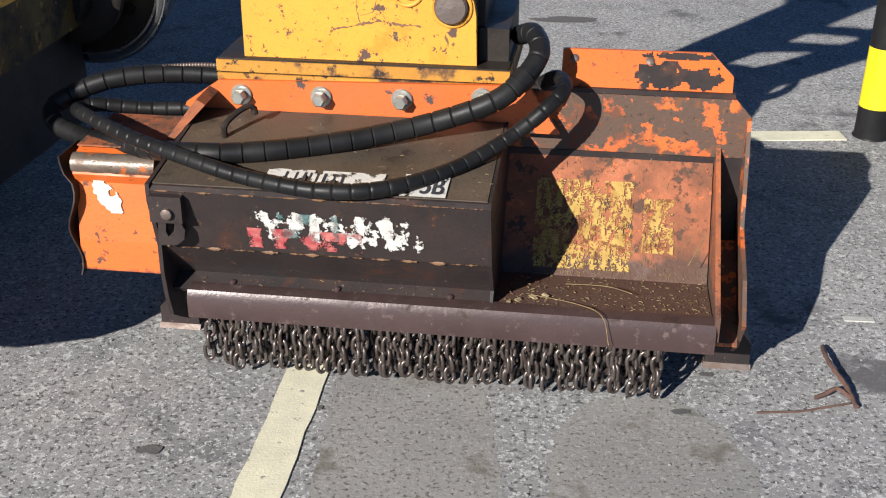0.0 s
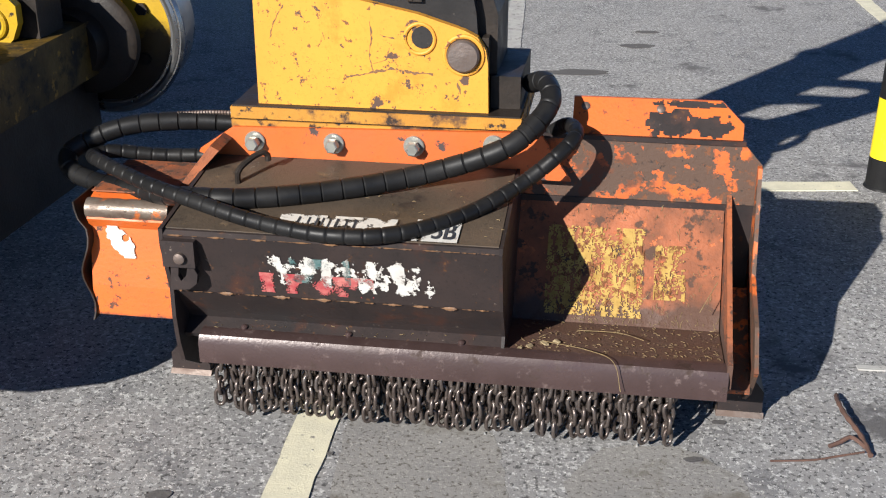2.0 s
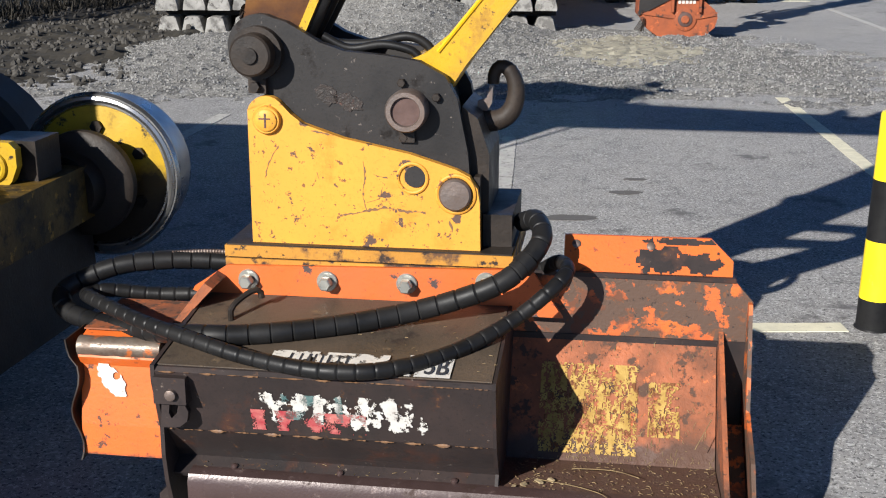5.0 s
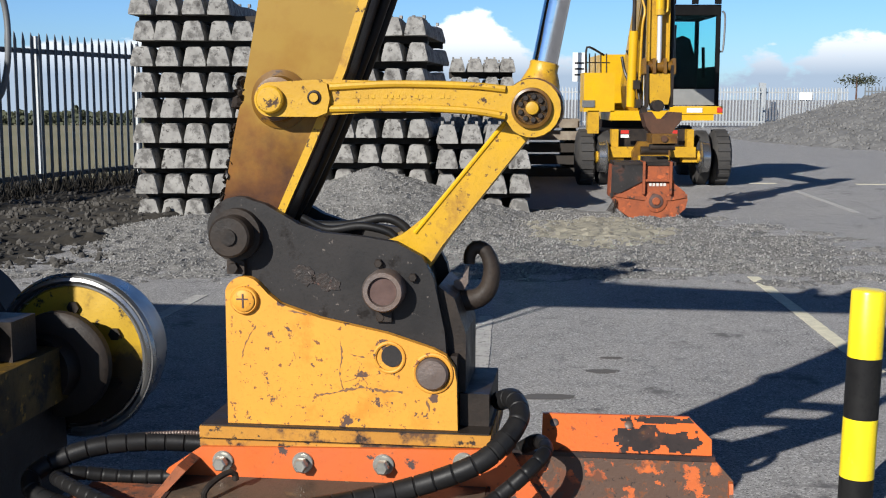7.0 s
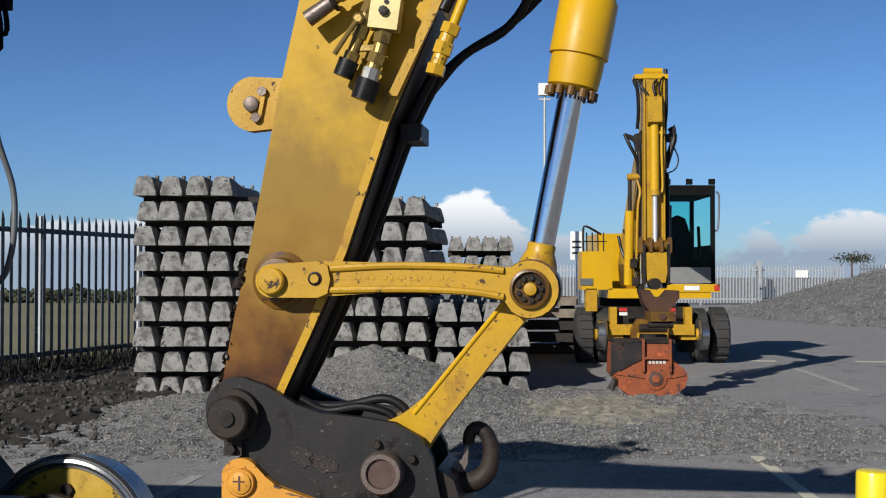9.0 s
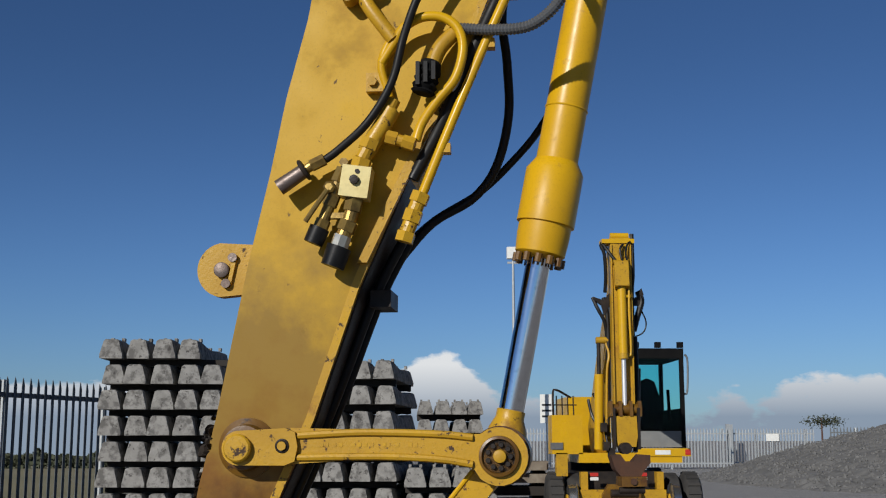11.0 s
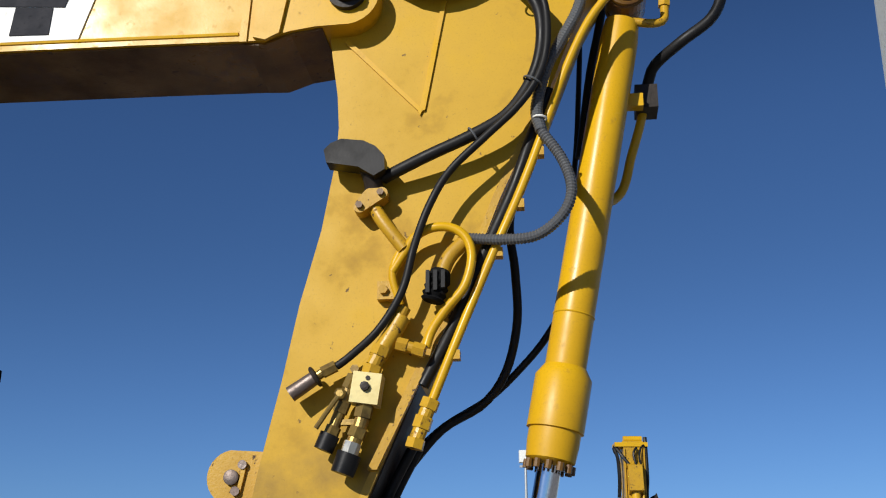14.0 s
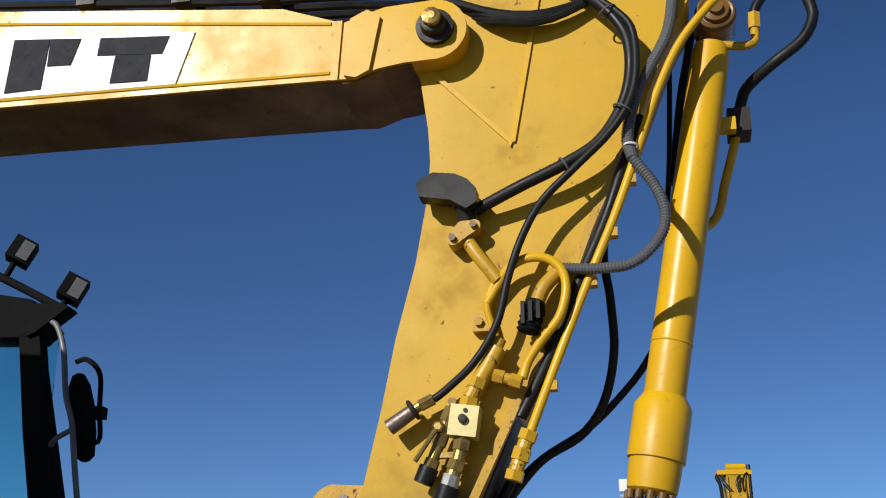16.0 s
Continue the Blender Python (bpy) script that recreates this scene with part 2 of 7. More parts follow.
grimy_foot = surface("grimy_foot_paint", (0.42, 0.20, 0.03), (0.34, 0.15, 0.024), 5, 0.6, bump=0.25, fine=110, chips=[((0.10, 0.05, 0.025), 9, 0.49, 0.08, 0.7), ((0.03, 0.02, 0.015), 18, 0.565, 0.04, 0.6)], spec=0.25)
scraped_steel = surface("scraped_greasy_plate", (0.035, 0.026, 0.022), (0.014, 0.012, 0.011), 40, 0.45, bump=0.5, fine=90, chips=[((0.09, 0.045, 0.035), 60, 0.56, 0.05, 0.6), ((0.16, 0.14, 0.125), 90, 0.63, 0.04, 0.5)], spec=0.3)
rotator_rust = surface("brown_rotator_steel", (0.05, 0.028, 0.02), (0.085, 0.042, 0.026), 5, 0.75, bump=0.3, fine=60, spec=0.2)
tyre_rubber = surface("dusty_tyre_rubber", (0.022, 0.021, 0.021), (0.04, 0.037, 0.034), 5, 0.8, bump=0.2)
corrugated = surface("grey_conduit", (0.085, 0.09, 0.095), (0.065, 0.066, 0.07), 20, 0.45, bump=0.05)
brass = surface("grimy_brass", (0.34, 0.225, 0.06), (0.13, 0.085, 0.028), 26, 0.4, metal=0.7, bump=0.15)
cream_metal = surface("pale_valve_block", (0.55, 0.46, 0.2), (0.42, 0.34, 0.13), 20, 0.4, metal=0.2, bump=0.08)
white_vinyl = surface("white_vinyl", (0.72, 0.72, 0.68), (0.64, 0.64, 0.61), 8, 0.45, bump=0.03, spec=0.3)
rolled_rust = surface("bare_rolled_edge", (0.16, 0.13, 0.105), (0.09, 0.06, 0.045), 26, 0.42, metal=0.35, bump=0.3, fine=110, chips=[((0.38, 0.10, 0.025), 12, 0.53, 0.05, 0.6), ((0.05, 0.03, 0.022), 30, 0.60, 0.05, 0.8)], spec=0.3)
cover_paint = surface("chipped_orange_cover", (0.54, 0.115, 0.02), (0.48, 0.095, 0.017), 6, 0.5, bump=0.18, fine=120, chips=[((0.09, 0.04, 0.025), 24, 0.61, 0.02, 0.7), ((0.2, 0.05, 0.02), 50, 0.63, 0.03, 0.7)], low=[((0.05, 0.03, 0.025), 0.226, 0.035, 30.0)], spec=0.3)
sand_mat = surface("pale_sand", (0.27, 0.25, 0.195), (0.22, 0.205, 0.165), 3, 0.95, bump=0.6, fine=40, chips=[((0.17, 0.16, 0.14), 8, 0.52, 0.1, 0.95)], spec=0.15)
wood_chip = surface("pale_wood_chip", (0.27, 0.21, 0.12), (0.19, 0.14, 0.08), 30, 0.8, bump=0.2)
torn_vinyl = surface("torn_white_sticker", (0.52, 0.50, 0.46), (0.42, 0.40, 0.37), 30, 0.6, bump=0.08, chips=[((0.2, 0.17, 0.15), 60, 0.6, 0.06, 0.7)])
torn_red = surface("torn_red_sticker", (0.30, 0.03, 0.04), (0.42, 0.14, 0.12), 40, 0.6, bump=0.08)
torn_teal = surface("torn_teal_sticker", (0.035, 0.10, 0.10), (0.16, 0.2, 0.19), 50, 0.6, bump=0.08)
letter_black = surface("letter_black", (0.03, 0.031, 0.036), (0.045, 0.045, 0.05), 20, 0.9, bump=0.03, spec=0.05)
cab_black = surface("cab_black", (0.006, 0.006, 0.0065), (0.01, 0.01, 0.01), 5, 0.85, bump=0.05, spec=0.05)
cab_grey = surface("cab_grey_panel", (0.16, 0.165, 0.16), (0.2, 0.2, 0.19), 5, 0.5, bump=0.05)
grey_tube = surface("grey_painted_tube", (0.13, 0.14, 0.145), (0.10, 0.105, 0.11), 12, 0.45, bump=0.05)
verge_stone = surface("dirty_rubble", (0.075, 0.07, 0.064), (0.045, 0.042, 0.038), 9, 0.95, bump=0.4, fine=80, spec=0.15)
concrete = surface("cast_concrete", (0.28, 0.272, 0.255), (0.21, 0.203, 0.19), 7, 0.9, bump=0.4, fine=70, chips=[((0.12, 0.115, 0.108), 8, 0.48, 0.12, 0.95), ((0.065, 0.06, 0.057), 13, 0.57, 0.08, 0.95)], spec=0.2)
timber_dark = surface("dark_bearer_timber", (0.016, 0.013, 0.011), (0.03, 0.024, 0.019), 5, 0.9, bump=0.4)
timber = surface("weathered_timber", (0.22, 0.19, 0.15), (0.14, 0.11, 0.085), 5, 0.9, bump=0.4)
galv = surface("galvanised_steel", (0.42, 0.44, 0.44), (0.34, 0.36, 0.37), 6, 0.5, metal=0.4, bump=0.1)
fence_dark = surface("weathered_galvanised_fence", (0.075, 0.085, 0.095), (0.11, 0.12, 0.125), 5, 0.6, metal=0.2, bump=0.1)
bollard_yellow = surface("bollard_yellow", (0.80, 0.62, 0.015), (0.74, 0.55, 0.012), 4, 0.35, bump=0.05, fine=60, chips=[((0.5, 0.38, 0.08), 14, 0.68, 0.1, 0.6)])
bollard_black = surface("bollard_black", (0.008, 0.008, 0.009), (0.014, 0.014, 0.014), 5, 0.5, bump=0.04, chips=[((0.55, 0.45, 0.05), 22, 0.685, 0.02, 0.6)], spec=0.12)
line_paint = surface("worn_line_paint", (0.62, 0.58, 0.43), (0.5, 0.47, 0.36), 12, 0.75, bump=0.3, fine=150, chips=[((0.2, 0.19, 0.17), 40, 0.63, 0.05, 0.9)])
line_faint = surface("faint_line_paint", (0.4, 0.39, 0.36), (0.3, 0.29, 0.28), 12, 0.8, bump=0.3, fine=150, chips=[((0.16, 0.15, 0.145), 30, 0.56, 0.08, 0.9)])
bark = surface("dead_twig", (0.10, 0.05, 0.035), (0.06, 0.032, 0.024), 30, 0.85, bump=0.3)
straw = surface("dry_straw", (0.22, 0.155, 0.07), (0.10, 0.065, 0.03), 30, 0.85, bump=0.05)
stone = surface("grey_ballast", (0.24, 0.235, 0.225), (0.16, 0.155, 0.15), 9, 0.92, bump=0.4, fine=80)
chippings = surface("dark_chippings", (0.175, 0.171, 0.164), (0.13, 0.126, 0.12), 2, 0.95, bump=1.0, fine=34, chips=[((0.34, 0.335, 0.32), 46, 0.56, 0.06, 0.95), ((0.05, 0.048, 0.046), 40, 0.55, 0.06, 0.95)], spec=0.2)
field_mat = surface("rough_pasture", (0.17, 0.155, 0.08), (0.22, 0.19, 0.105), 0.05, 0.95, bump=0.4, fine=2)
hedge_mat = surface("far_hedge_leaves", (0.035, 0.042, 0.022), (0.055, 0.06, 0.032), 0.3, 0.9, bump=0.3, fine=3)
scrub_mat = surface("dead_weeds", (0.014, 0.012, 0.009), (0.03, 0.025, 0.018), 4, 0.95, bump=0.3)
lamp_lens = surface("lamp_lens", (0.13, 0.13, 0.13), (0.10, 0.10, 0.10), 30, 0.15, bump=0.2, fine=300)
red_lens = surface("red_lens", (0.5, 0.03, 0.02), (0.4, 0.03, 0.02), 30, 0.2, bump=0.02)

flap_paint = surface("flaking_orange_flap", (0.52, 0.105, 0.018), (0.46, 0.088, 0.015), 6, 0.5, bump=0.15, fine=120, chips=[((0.05, 0.033, 0.03), 9, 0.66, 0.012, 0.7), ((0.2, 0.05, 0.02), 40, 0.62, 0.03, 0.7)], spec=0.3)
grab_paint = surface("rusty_grab_paint", (0.27, 0.07, 0.025), (0.17, 0.05, 0.025), 7, 0.7, bump=0.2, fine=60, chips=[((0.05, 0.03, 0.024), 8, 0.56, 0.06, 0.8), ((0.36, 0.09, 0.03), 14, 0.58, 0.05, 0.7)], spec=0.25)
ballast_dark = surface("dark_ballast", (0.15, 0.148, 0.145), (0.105, 0.104, 0.103), 1.4, 0.95, bump=0.8, fine=14, spec=0.2)
stain_mat = surface("dried_oil", (0.085, 0.08, 0.08), (0.11, 0.105, 0.10), 40, 0.9, bump=0.4, fine=140, spec=0.2)
glint_steel = surface("bright_ram_rod", (0.75, 0.75, 0.74), (0.7, 0.7, 0.7), 3, 0.35, metal=0.6, bump=0.0)
# grime, with the beam's shade darkened into the base colours
grimy_shaded_axle = surface("grimy_shaded_axle_paint", (0.11, 0.065, 0.010), (0.035, 0.023, 0.009), 6, 0.6, bump=0.3, fine=80, chips=[((0.02, 0.015, 0.01), 12, 0.52, 0.1, 0.7), ((0.25, 0.14, 0.02), 20, 0.6, 0.05, 0.6)], spec=0.25)

# chips are grime; the low layers paint shade on the lower half
wheel_paint_shaded = surface("grimy_shaded_wheel_paint", (0.42, 0.26, 0.012), (0.33, 0.20, 0.012), 7, 0.55, bump=0.15, fine=110, chips=[((0.07, 0.042, 0.012), 7, 0.55, 0.12, 0.6), ((0.025, 0.017, 0.01), 20, 0.60, 0.05, 0.6)], low=[((0.055, 0.035, 0.012), 0.70, 0.22, 7.0), ((0.02, 0.014, 0.009), 0.60, 0.16, 9.0)], spec=0.25)
scratch_mat = surface("scraped_bare_steel", (0.11, 0.065, 0.045), (0.18, 0.09, 0.035), 60, 0.6, bump=0.2, spec=0.3)


def asphalt_material():
    """Grey worn asphalt: aggregate speckle, broad wear, a few oil spots."""
    m = surface("worn_asphalt", (0.22, 0.215, 0.213), (0.265, 0.258, 0.252), 0.8, 0.9, bump=0.35, fine=110,
                chips=[((0.155, 0.152, 0.155), 6, 0.52, 0.14, 0.9), ((0.40, 0.395, 0.385), 62, 0.54, 0.07, 0.85), ((0.075, 0.073, 0.073), 74, 0.545, 0.06, 0.9), ((0.58, 0.57, 0.555), 130, 0.595, 0.05, 0.8), ((0.105, 0.10, 0.10), 2.6, 0.62, 0.06, 0.8)], spec=0.25)
    return m


asphalt = asphalt_material()
asphalt_patch = surface("asphalt_repair", (0.205, 0.197, 0.19), (0.24, 0.23, 0.215), 3, 0.88, bump=0.35, fine=120, chips=[((0.29, 0.28, 0.26), 85, 0.55, 0.07, 0.85), ((0.10, 0.09, 0.08), 90, 0.56, 0.05, 0.9), ((0.13, 0.118, 0.10), 6, 0.57, 0.1, 0.85)], spec=0.3)


def glass_material(name, tint, rough=0.02):
    m = bpy.data.materials.new(name)
    m.use_nodes = True
    nt = m.node_tree
    b = nt.nodes["Principled BSDF"]
    b.inputs["Base Color"].default_value = (*tint, 1)
    b.inputs["Roughness"].default_value = rough
    b.inputs["Transmission Weight"].default_value = 1.0
    b.inputs["IOR"].default_value = 1.15
    return m


cab_glass = glass_material("tinted_cab_glass", (0.42, 0.86, 0.82))


# ---- mesh helpers ----
def part(name, bm, material, parent=None, label="", smooth=False, bevel=0.0, segs=2, angle=35):
    """Links a bmesh as one mesh object under a thing or part."""
    if bevel:
        ed = [e for e in bm.edges if len(e.link_faces) == 2 and e.calc_face_angle(0) > radians(angle)]
        bmesh.ops.bevel(bm, geom=ed, offset=bevel, offset_type="OFFSET", segments=segs, profile=0.5, affect="EDGES", clamp_overlap=True)
    bmesh.ops.recalc_face_normals(bm, faces=bm.faces[:])
    me = bpy.data.meshes.new(name)
    bm.to_mesh(me)
    bm.free()
    if smooth:
        me.polygons.foreach_set("use_smooth", [True] * len(me.polygons))
        me.set_sharp_from_angle(angle=radians(38))
    me.materials.append(material)
    ob = new(name, me)
    if parent:
        ob.parent = parent
    if label:
        ob["label"] = label
    return ob


def thing(name, m, label, category, group="", kind=""):
    ob = new(name)
    ob.empty_display_size = 0.2
    ob.matrix_world = m
    return tagged(ob, label, category, group, kind)


def bm_new():
    return bmesh.new()


def box(bm, x0, x1, y0, y1, z0, z1, m=None):
    vs = [bm.verts.new((x, y, z)) for x in (x0, x1) for y in (y0, y1) for z in (z0, z1)]
    for f in ((0, 1, 3, 2), (4, 6, 7, 5), (0, 4, 5, 1), (2, 3, 7, 6), (0, 2, 6, 4), (1, 5, 7, 3)):
        bm.faces.new([vs[i] for i in f])
    if m:
        for v in vs:
            v.co = m @ v.co
    return bm


def prism(bm, outline, v0, v1, axis="v"):
    """Outline in (u, z), pushed from v0 to v1; axis 'u': outline in (v, z), pushed along u; 'z': outline in (u, v)."""
    def at(a, b, d):
        return (a, d, b) if axis == "v" else (d, a, b) if axis == "u" else (a, b, d)
    lo = [bm.verts.new(at(a, b, v0)) for a, b in outline]
    hi = [bm.verts.new(at(a, b, v1)) for a, b in outline]
    bm.faces.new(lo)
    bm.faces.new(hi[::-1])
    n = len(lo)
    for i in range(n):
        bm.faces.new((lo[i], lo[(i + 1) % n], hi[(i + 1) % n], hi[i]))
    return bm


def rod(bm, p0, p1, r0, r1=None, n=24, caps=True):
    """A cylinder or cone from p0 to p1."""
    r1 = r0 if r1 is None else r1
    p0, p1 = Vector(p0), Vector(p1)
    q = (p1 - p0).to_track_quat("Z", "Y")
    rings = []
    for p, r in ((p0, r0), (p1, r1)):
        rings.append([bm.verts.new(p + q @ Vector((r * math.cos(2 * math.pi * i / n), r * math.sin(2 * math.pi * i / n), 0))) for i in range(n)])
    for i in range(n):
        bm.faces.new((rings[0][i], rings[0][(i + 1) % n], rings[1][(i + 1) % n], rings[1][i]))
    if caps:
        bm.faces.new(rings[0][::-1])
        bm.faces.new(rings[1])
    return bm


def lathe(bm, p0, way, profile, n=28):
    """Turned body: profile of (distance along way, radius) from p0; closed at both ends."""
    p0, q = Vector(p0), Vector(way).to_track_quat("Z", "Y")
    rings = []
    for d, r in profile:
        rings.append([bm.verts.new(p0 + q @ Vector((r * math.cos(2 * math.pi * i / n), r * math.sin(2 * math.pi * i / n), d))) for i in range(n)])
    for a, b in zip(rings, rings[1:]):
        for i in range(n):
            bm.faces.new((a[i], a[(i + 1) % n], b[(i + 1) % n], b[i]))
    bm.faces.new(rings[0][::-1])
    bm.faces.new(rings[-1])
    return bm


def spline(points, step):
    """Even points along a Catmull-Rom curve."""
    p = [Vector(x) for x in points]
    p = [2 * p[0] - p[1]] + p + [2 * p[-1] - p[-2]]
    raw = []
    for i in range(1, len(p) - 2):
        a, b, c, d = p[i - 1:i + 3]
        for k in range(16):
            t = k / 16
            raw.append(0.5 * ((2 * b) + (c - a) * t + (2 * a - 5 * b + 4 * c - d) * t * t + (3 * b - a - 3 * c + d) * t ** 3))
    raw.append(p[-2])
    out, acc = [raw[0]], 0.0
    for a, b in zip(raw, raw[1:]):
        seg, pos = (b - a).length, 0.0
        while seg > 0 and acc + seg - pos >= step:
            pos += step - acc
            out.append(a.lerp(b, pos / seg))
            acc = 0.0
        acc += seg - pos
    if (raw[-1] - out[-1]).length > step * 0.3:
        out.append(raw[-1])
    return out


def tube(bm, points, r, n=10, step=0.02, ridge=None):
    """A bent tube along a smooth curve; ridge(i) scales the radius ring by ring."""
    pts = spline(points, step)
    rings, up = [], None
    for i, p in enumerate(pts):
        d = (pts[min(i + 1, len(pts) - 1)] - pts[max(i - 1, 0)]).normalized()
        if up is None:
            up = d.orthogonal().normalized()
        up = (up - d * up.dot(d)).normalized()
        side = d.cross(up)
        rad = r * (ridge(i) if ridge else 1)
        rings.append([bm.verts.new(p + (up * math.cos(2 * math.pi * k / n) + side * math.sin(2 * math.pi * k / n)) * rad) for k in range(n)])
    for a, b in zip(rings, rings[1:]):
        for k in range(n):
            bm.faces.new((a[k], a[(k + 1) % n], b[(k + 1) % n], b[k]))
    bm.faces.new(rings[0][::-1])
    bm.faces.new(rings[-1])
    return bm


def ring(bm, centre, way, big, small, n=28, k=8):
    c, q = Vector(centre), Vector(way).to_track_quat("Z", "Y")
    rows = []
    for i in range(n):
        a = 2 * math.pi * i / n
        rows.append([bm.verts.new(c + q @ Vector(((big + small * math.cos(b)) * math.cos(a), (big + small * math.cos(b)) * math.sin(a), small * math.sin(b)))) for b in [2 * math.pi * j / k for j in range(k)]])
    for i in range(n):
        for j in range(k):
            bm.faces.new((rows[i][j], rows[(i + 1) % n][j], rows[(i + 1) % n][(j + 1) % k], rows[i][(j + 1) % k]))
    return bm


def arc(cx, cz, r, a0, a1, n=10):
    return [(cx + r * math.cos(radians(a0 + (a1 - a0) * i / n)), cz + r * math.sin(radians(a0 + (a1 - a0) * i / n))) for i in range(n + 1)]


# The arm and the flail share one frame: u to the right along the flail, v away from the viewer, z up.
RIG = pose(0, 2.5, 0, 0, 0, -7.0)
FRONT = (0, -1, 0)


# ---- ground ----
def fall(x, y):
    """The land drops away gently beyond the fence."""
    if y <= 22:
        return 0.0
    k = min(1, max(0, (-x / y - 0.10) / 0.10))
    return -0.0175 * (k * k * (3 - 2 * k)) * (y - 22)


def build_ground():
    bm = bm_new()
    xs = [-900, -400, -200] + [-120 + 6 * i for i in range(24)] + [30, 60, 150, 400, 900]
    ys = [-300, -60, -10, 0, 10, 22] + [30 + 10 * i for i in range(18)] + [260, 400, 700, 1000]
    g = [[bm.verts.new((x, y, fall(x, y))) for y in ys] for x in xs]
    for i in range(len(xs) - 1):
        for j in range(len(ys) - 1):
            f = bm.faces.new((g[i][j], g[i + 1][j], g[i + 1][j + 1], g[i][j + 1]))
            c = f.calc_center_median()
            f.material_index = 1 if c.y > 22 and c.x < 0.0 - 0.08 * c.y else 0
    ob = tagged(part("ground", bm, asphalt), "worn grey asphalt yard with pasture beyond the fence", "ground", kind="structure")
    ob.data.materials.append(field_mat)


build_ground()


def paint_line(x0, y0, x1, y1, wide, material, label):
    d = Vector((x1 - x0, y1 - y0, 0))
    n = Vector((-d.y, d.x, 0)).normalized() * wide / 2
    rnd = random.Random(int(abs(x0 * 100 + y1 * 7)))
    steps = max(6, int(d.length / 0.05))
    left, right = [], []
    for i in range(steps + 1):
        p = Vector((x0, y0, 0)) + d * i / steps
        left.append((p + n * (1 + rnd.uniform(-0.06, 0.06)))[:2])
        right.append((p - n * (1 + rnd.uniform(-0.06, 0.06)))[:2])
    bm = bm_new()
    prism(bm, left + right[::-1], 0.0005, 0.004, "z")
    tagged(part("painted_line", bm, material), label, "road marking", "bay markings", "structure")


paint_line(-0.487, 1.6, -0.32, 3.2, 0.107, line_paint, "worn cream bay line painted on asphalt")
paint_line(1.02, 4.34, 1.455, 4.355, 0.095, line_paint, "short cream bay line painted on asphalt")
paint_line(2.46, 6.6, 2.69, 10.2, 0.10, line_paint, "worn cream bay line painted on asphalt")
paint_line(5.55, 21.62, 6.05, 21.56, 0.2, line_paint, "short cream bay line across the yard")
paint_line(7.45, 21.42, 9.2, 21.2, 0.16, line_paint, "cream bay line across the yard")
paint_line(-2.1, 7.6, -1.9, 9.2, 0.10, line_faint, "faint bay line under grit on asphalt")
paint_line(0.18, 6.2, 0.3, 8.3, 0.10, line_faint, "faint bay line in shade on asphalt")
paint_line(5.93, 20.3, 5.62, 16.1, 0.10, line_faint, "faint bay line painted on asphalt")


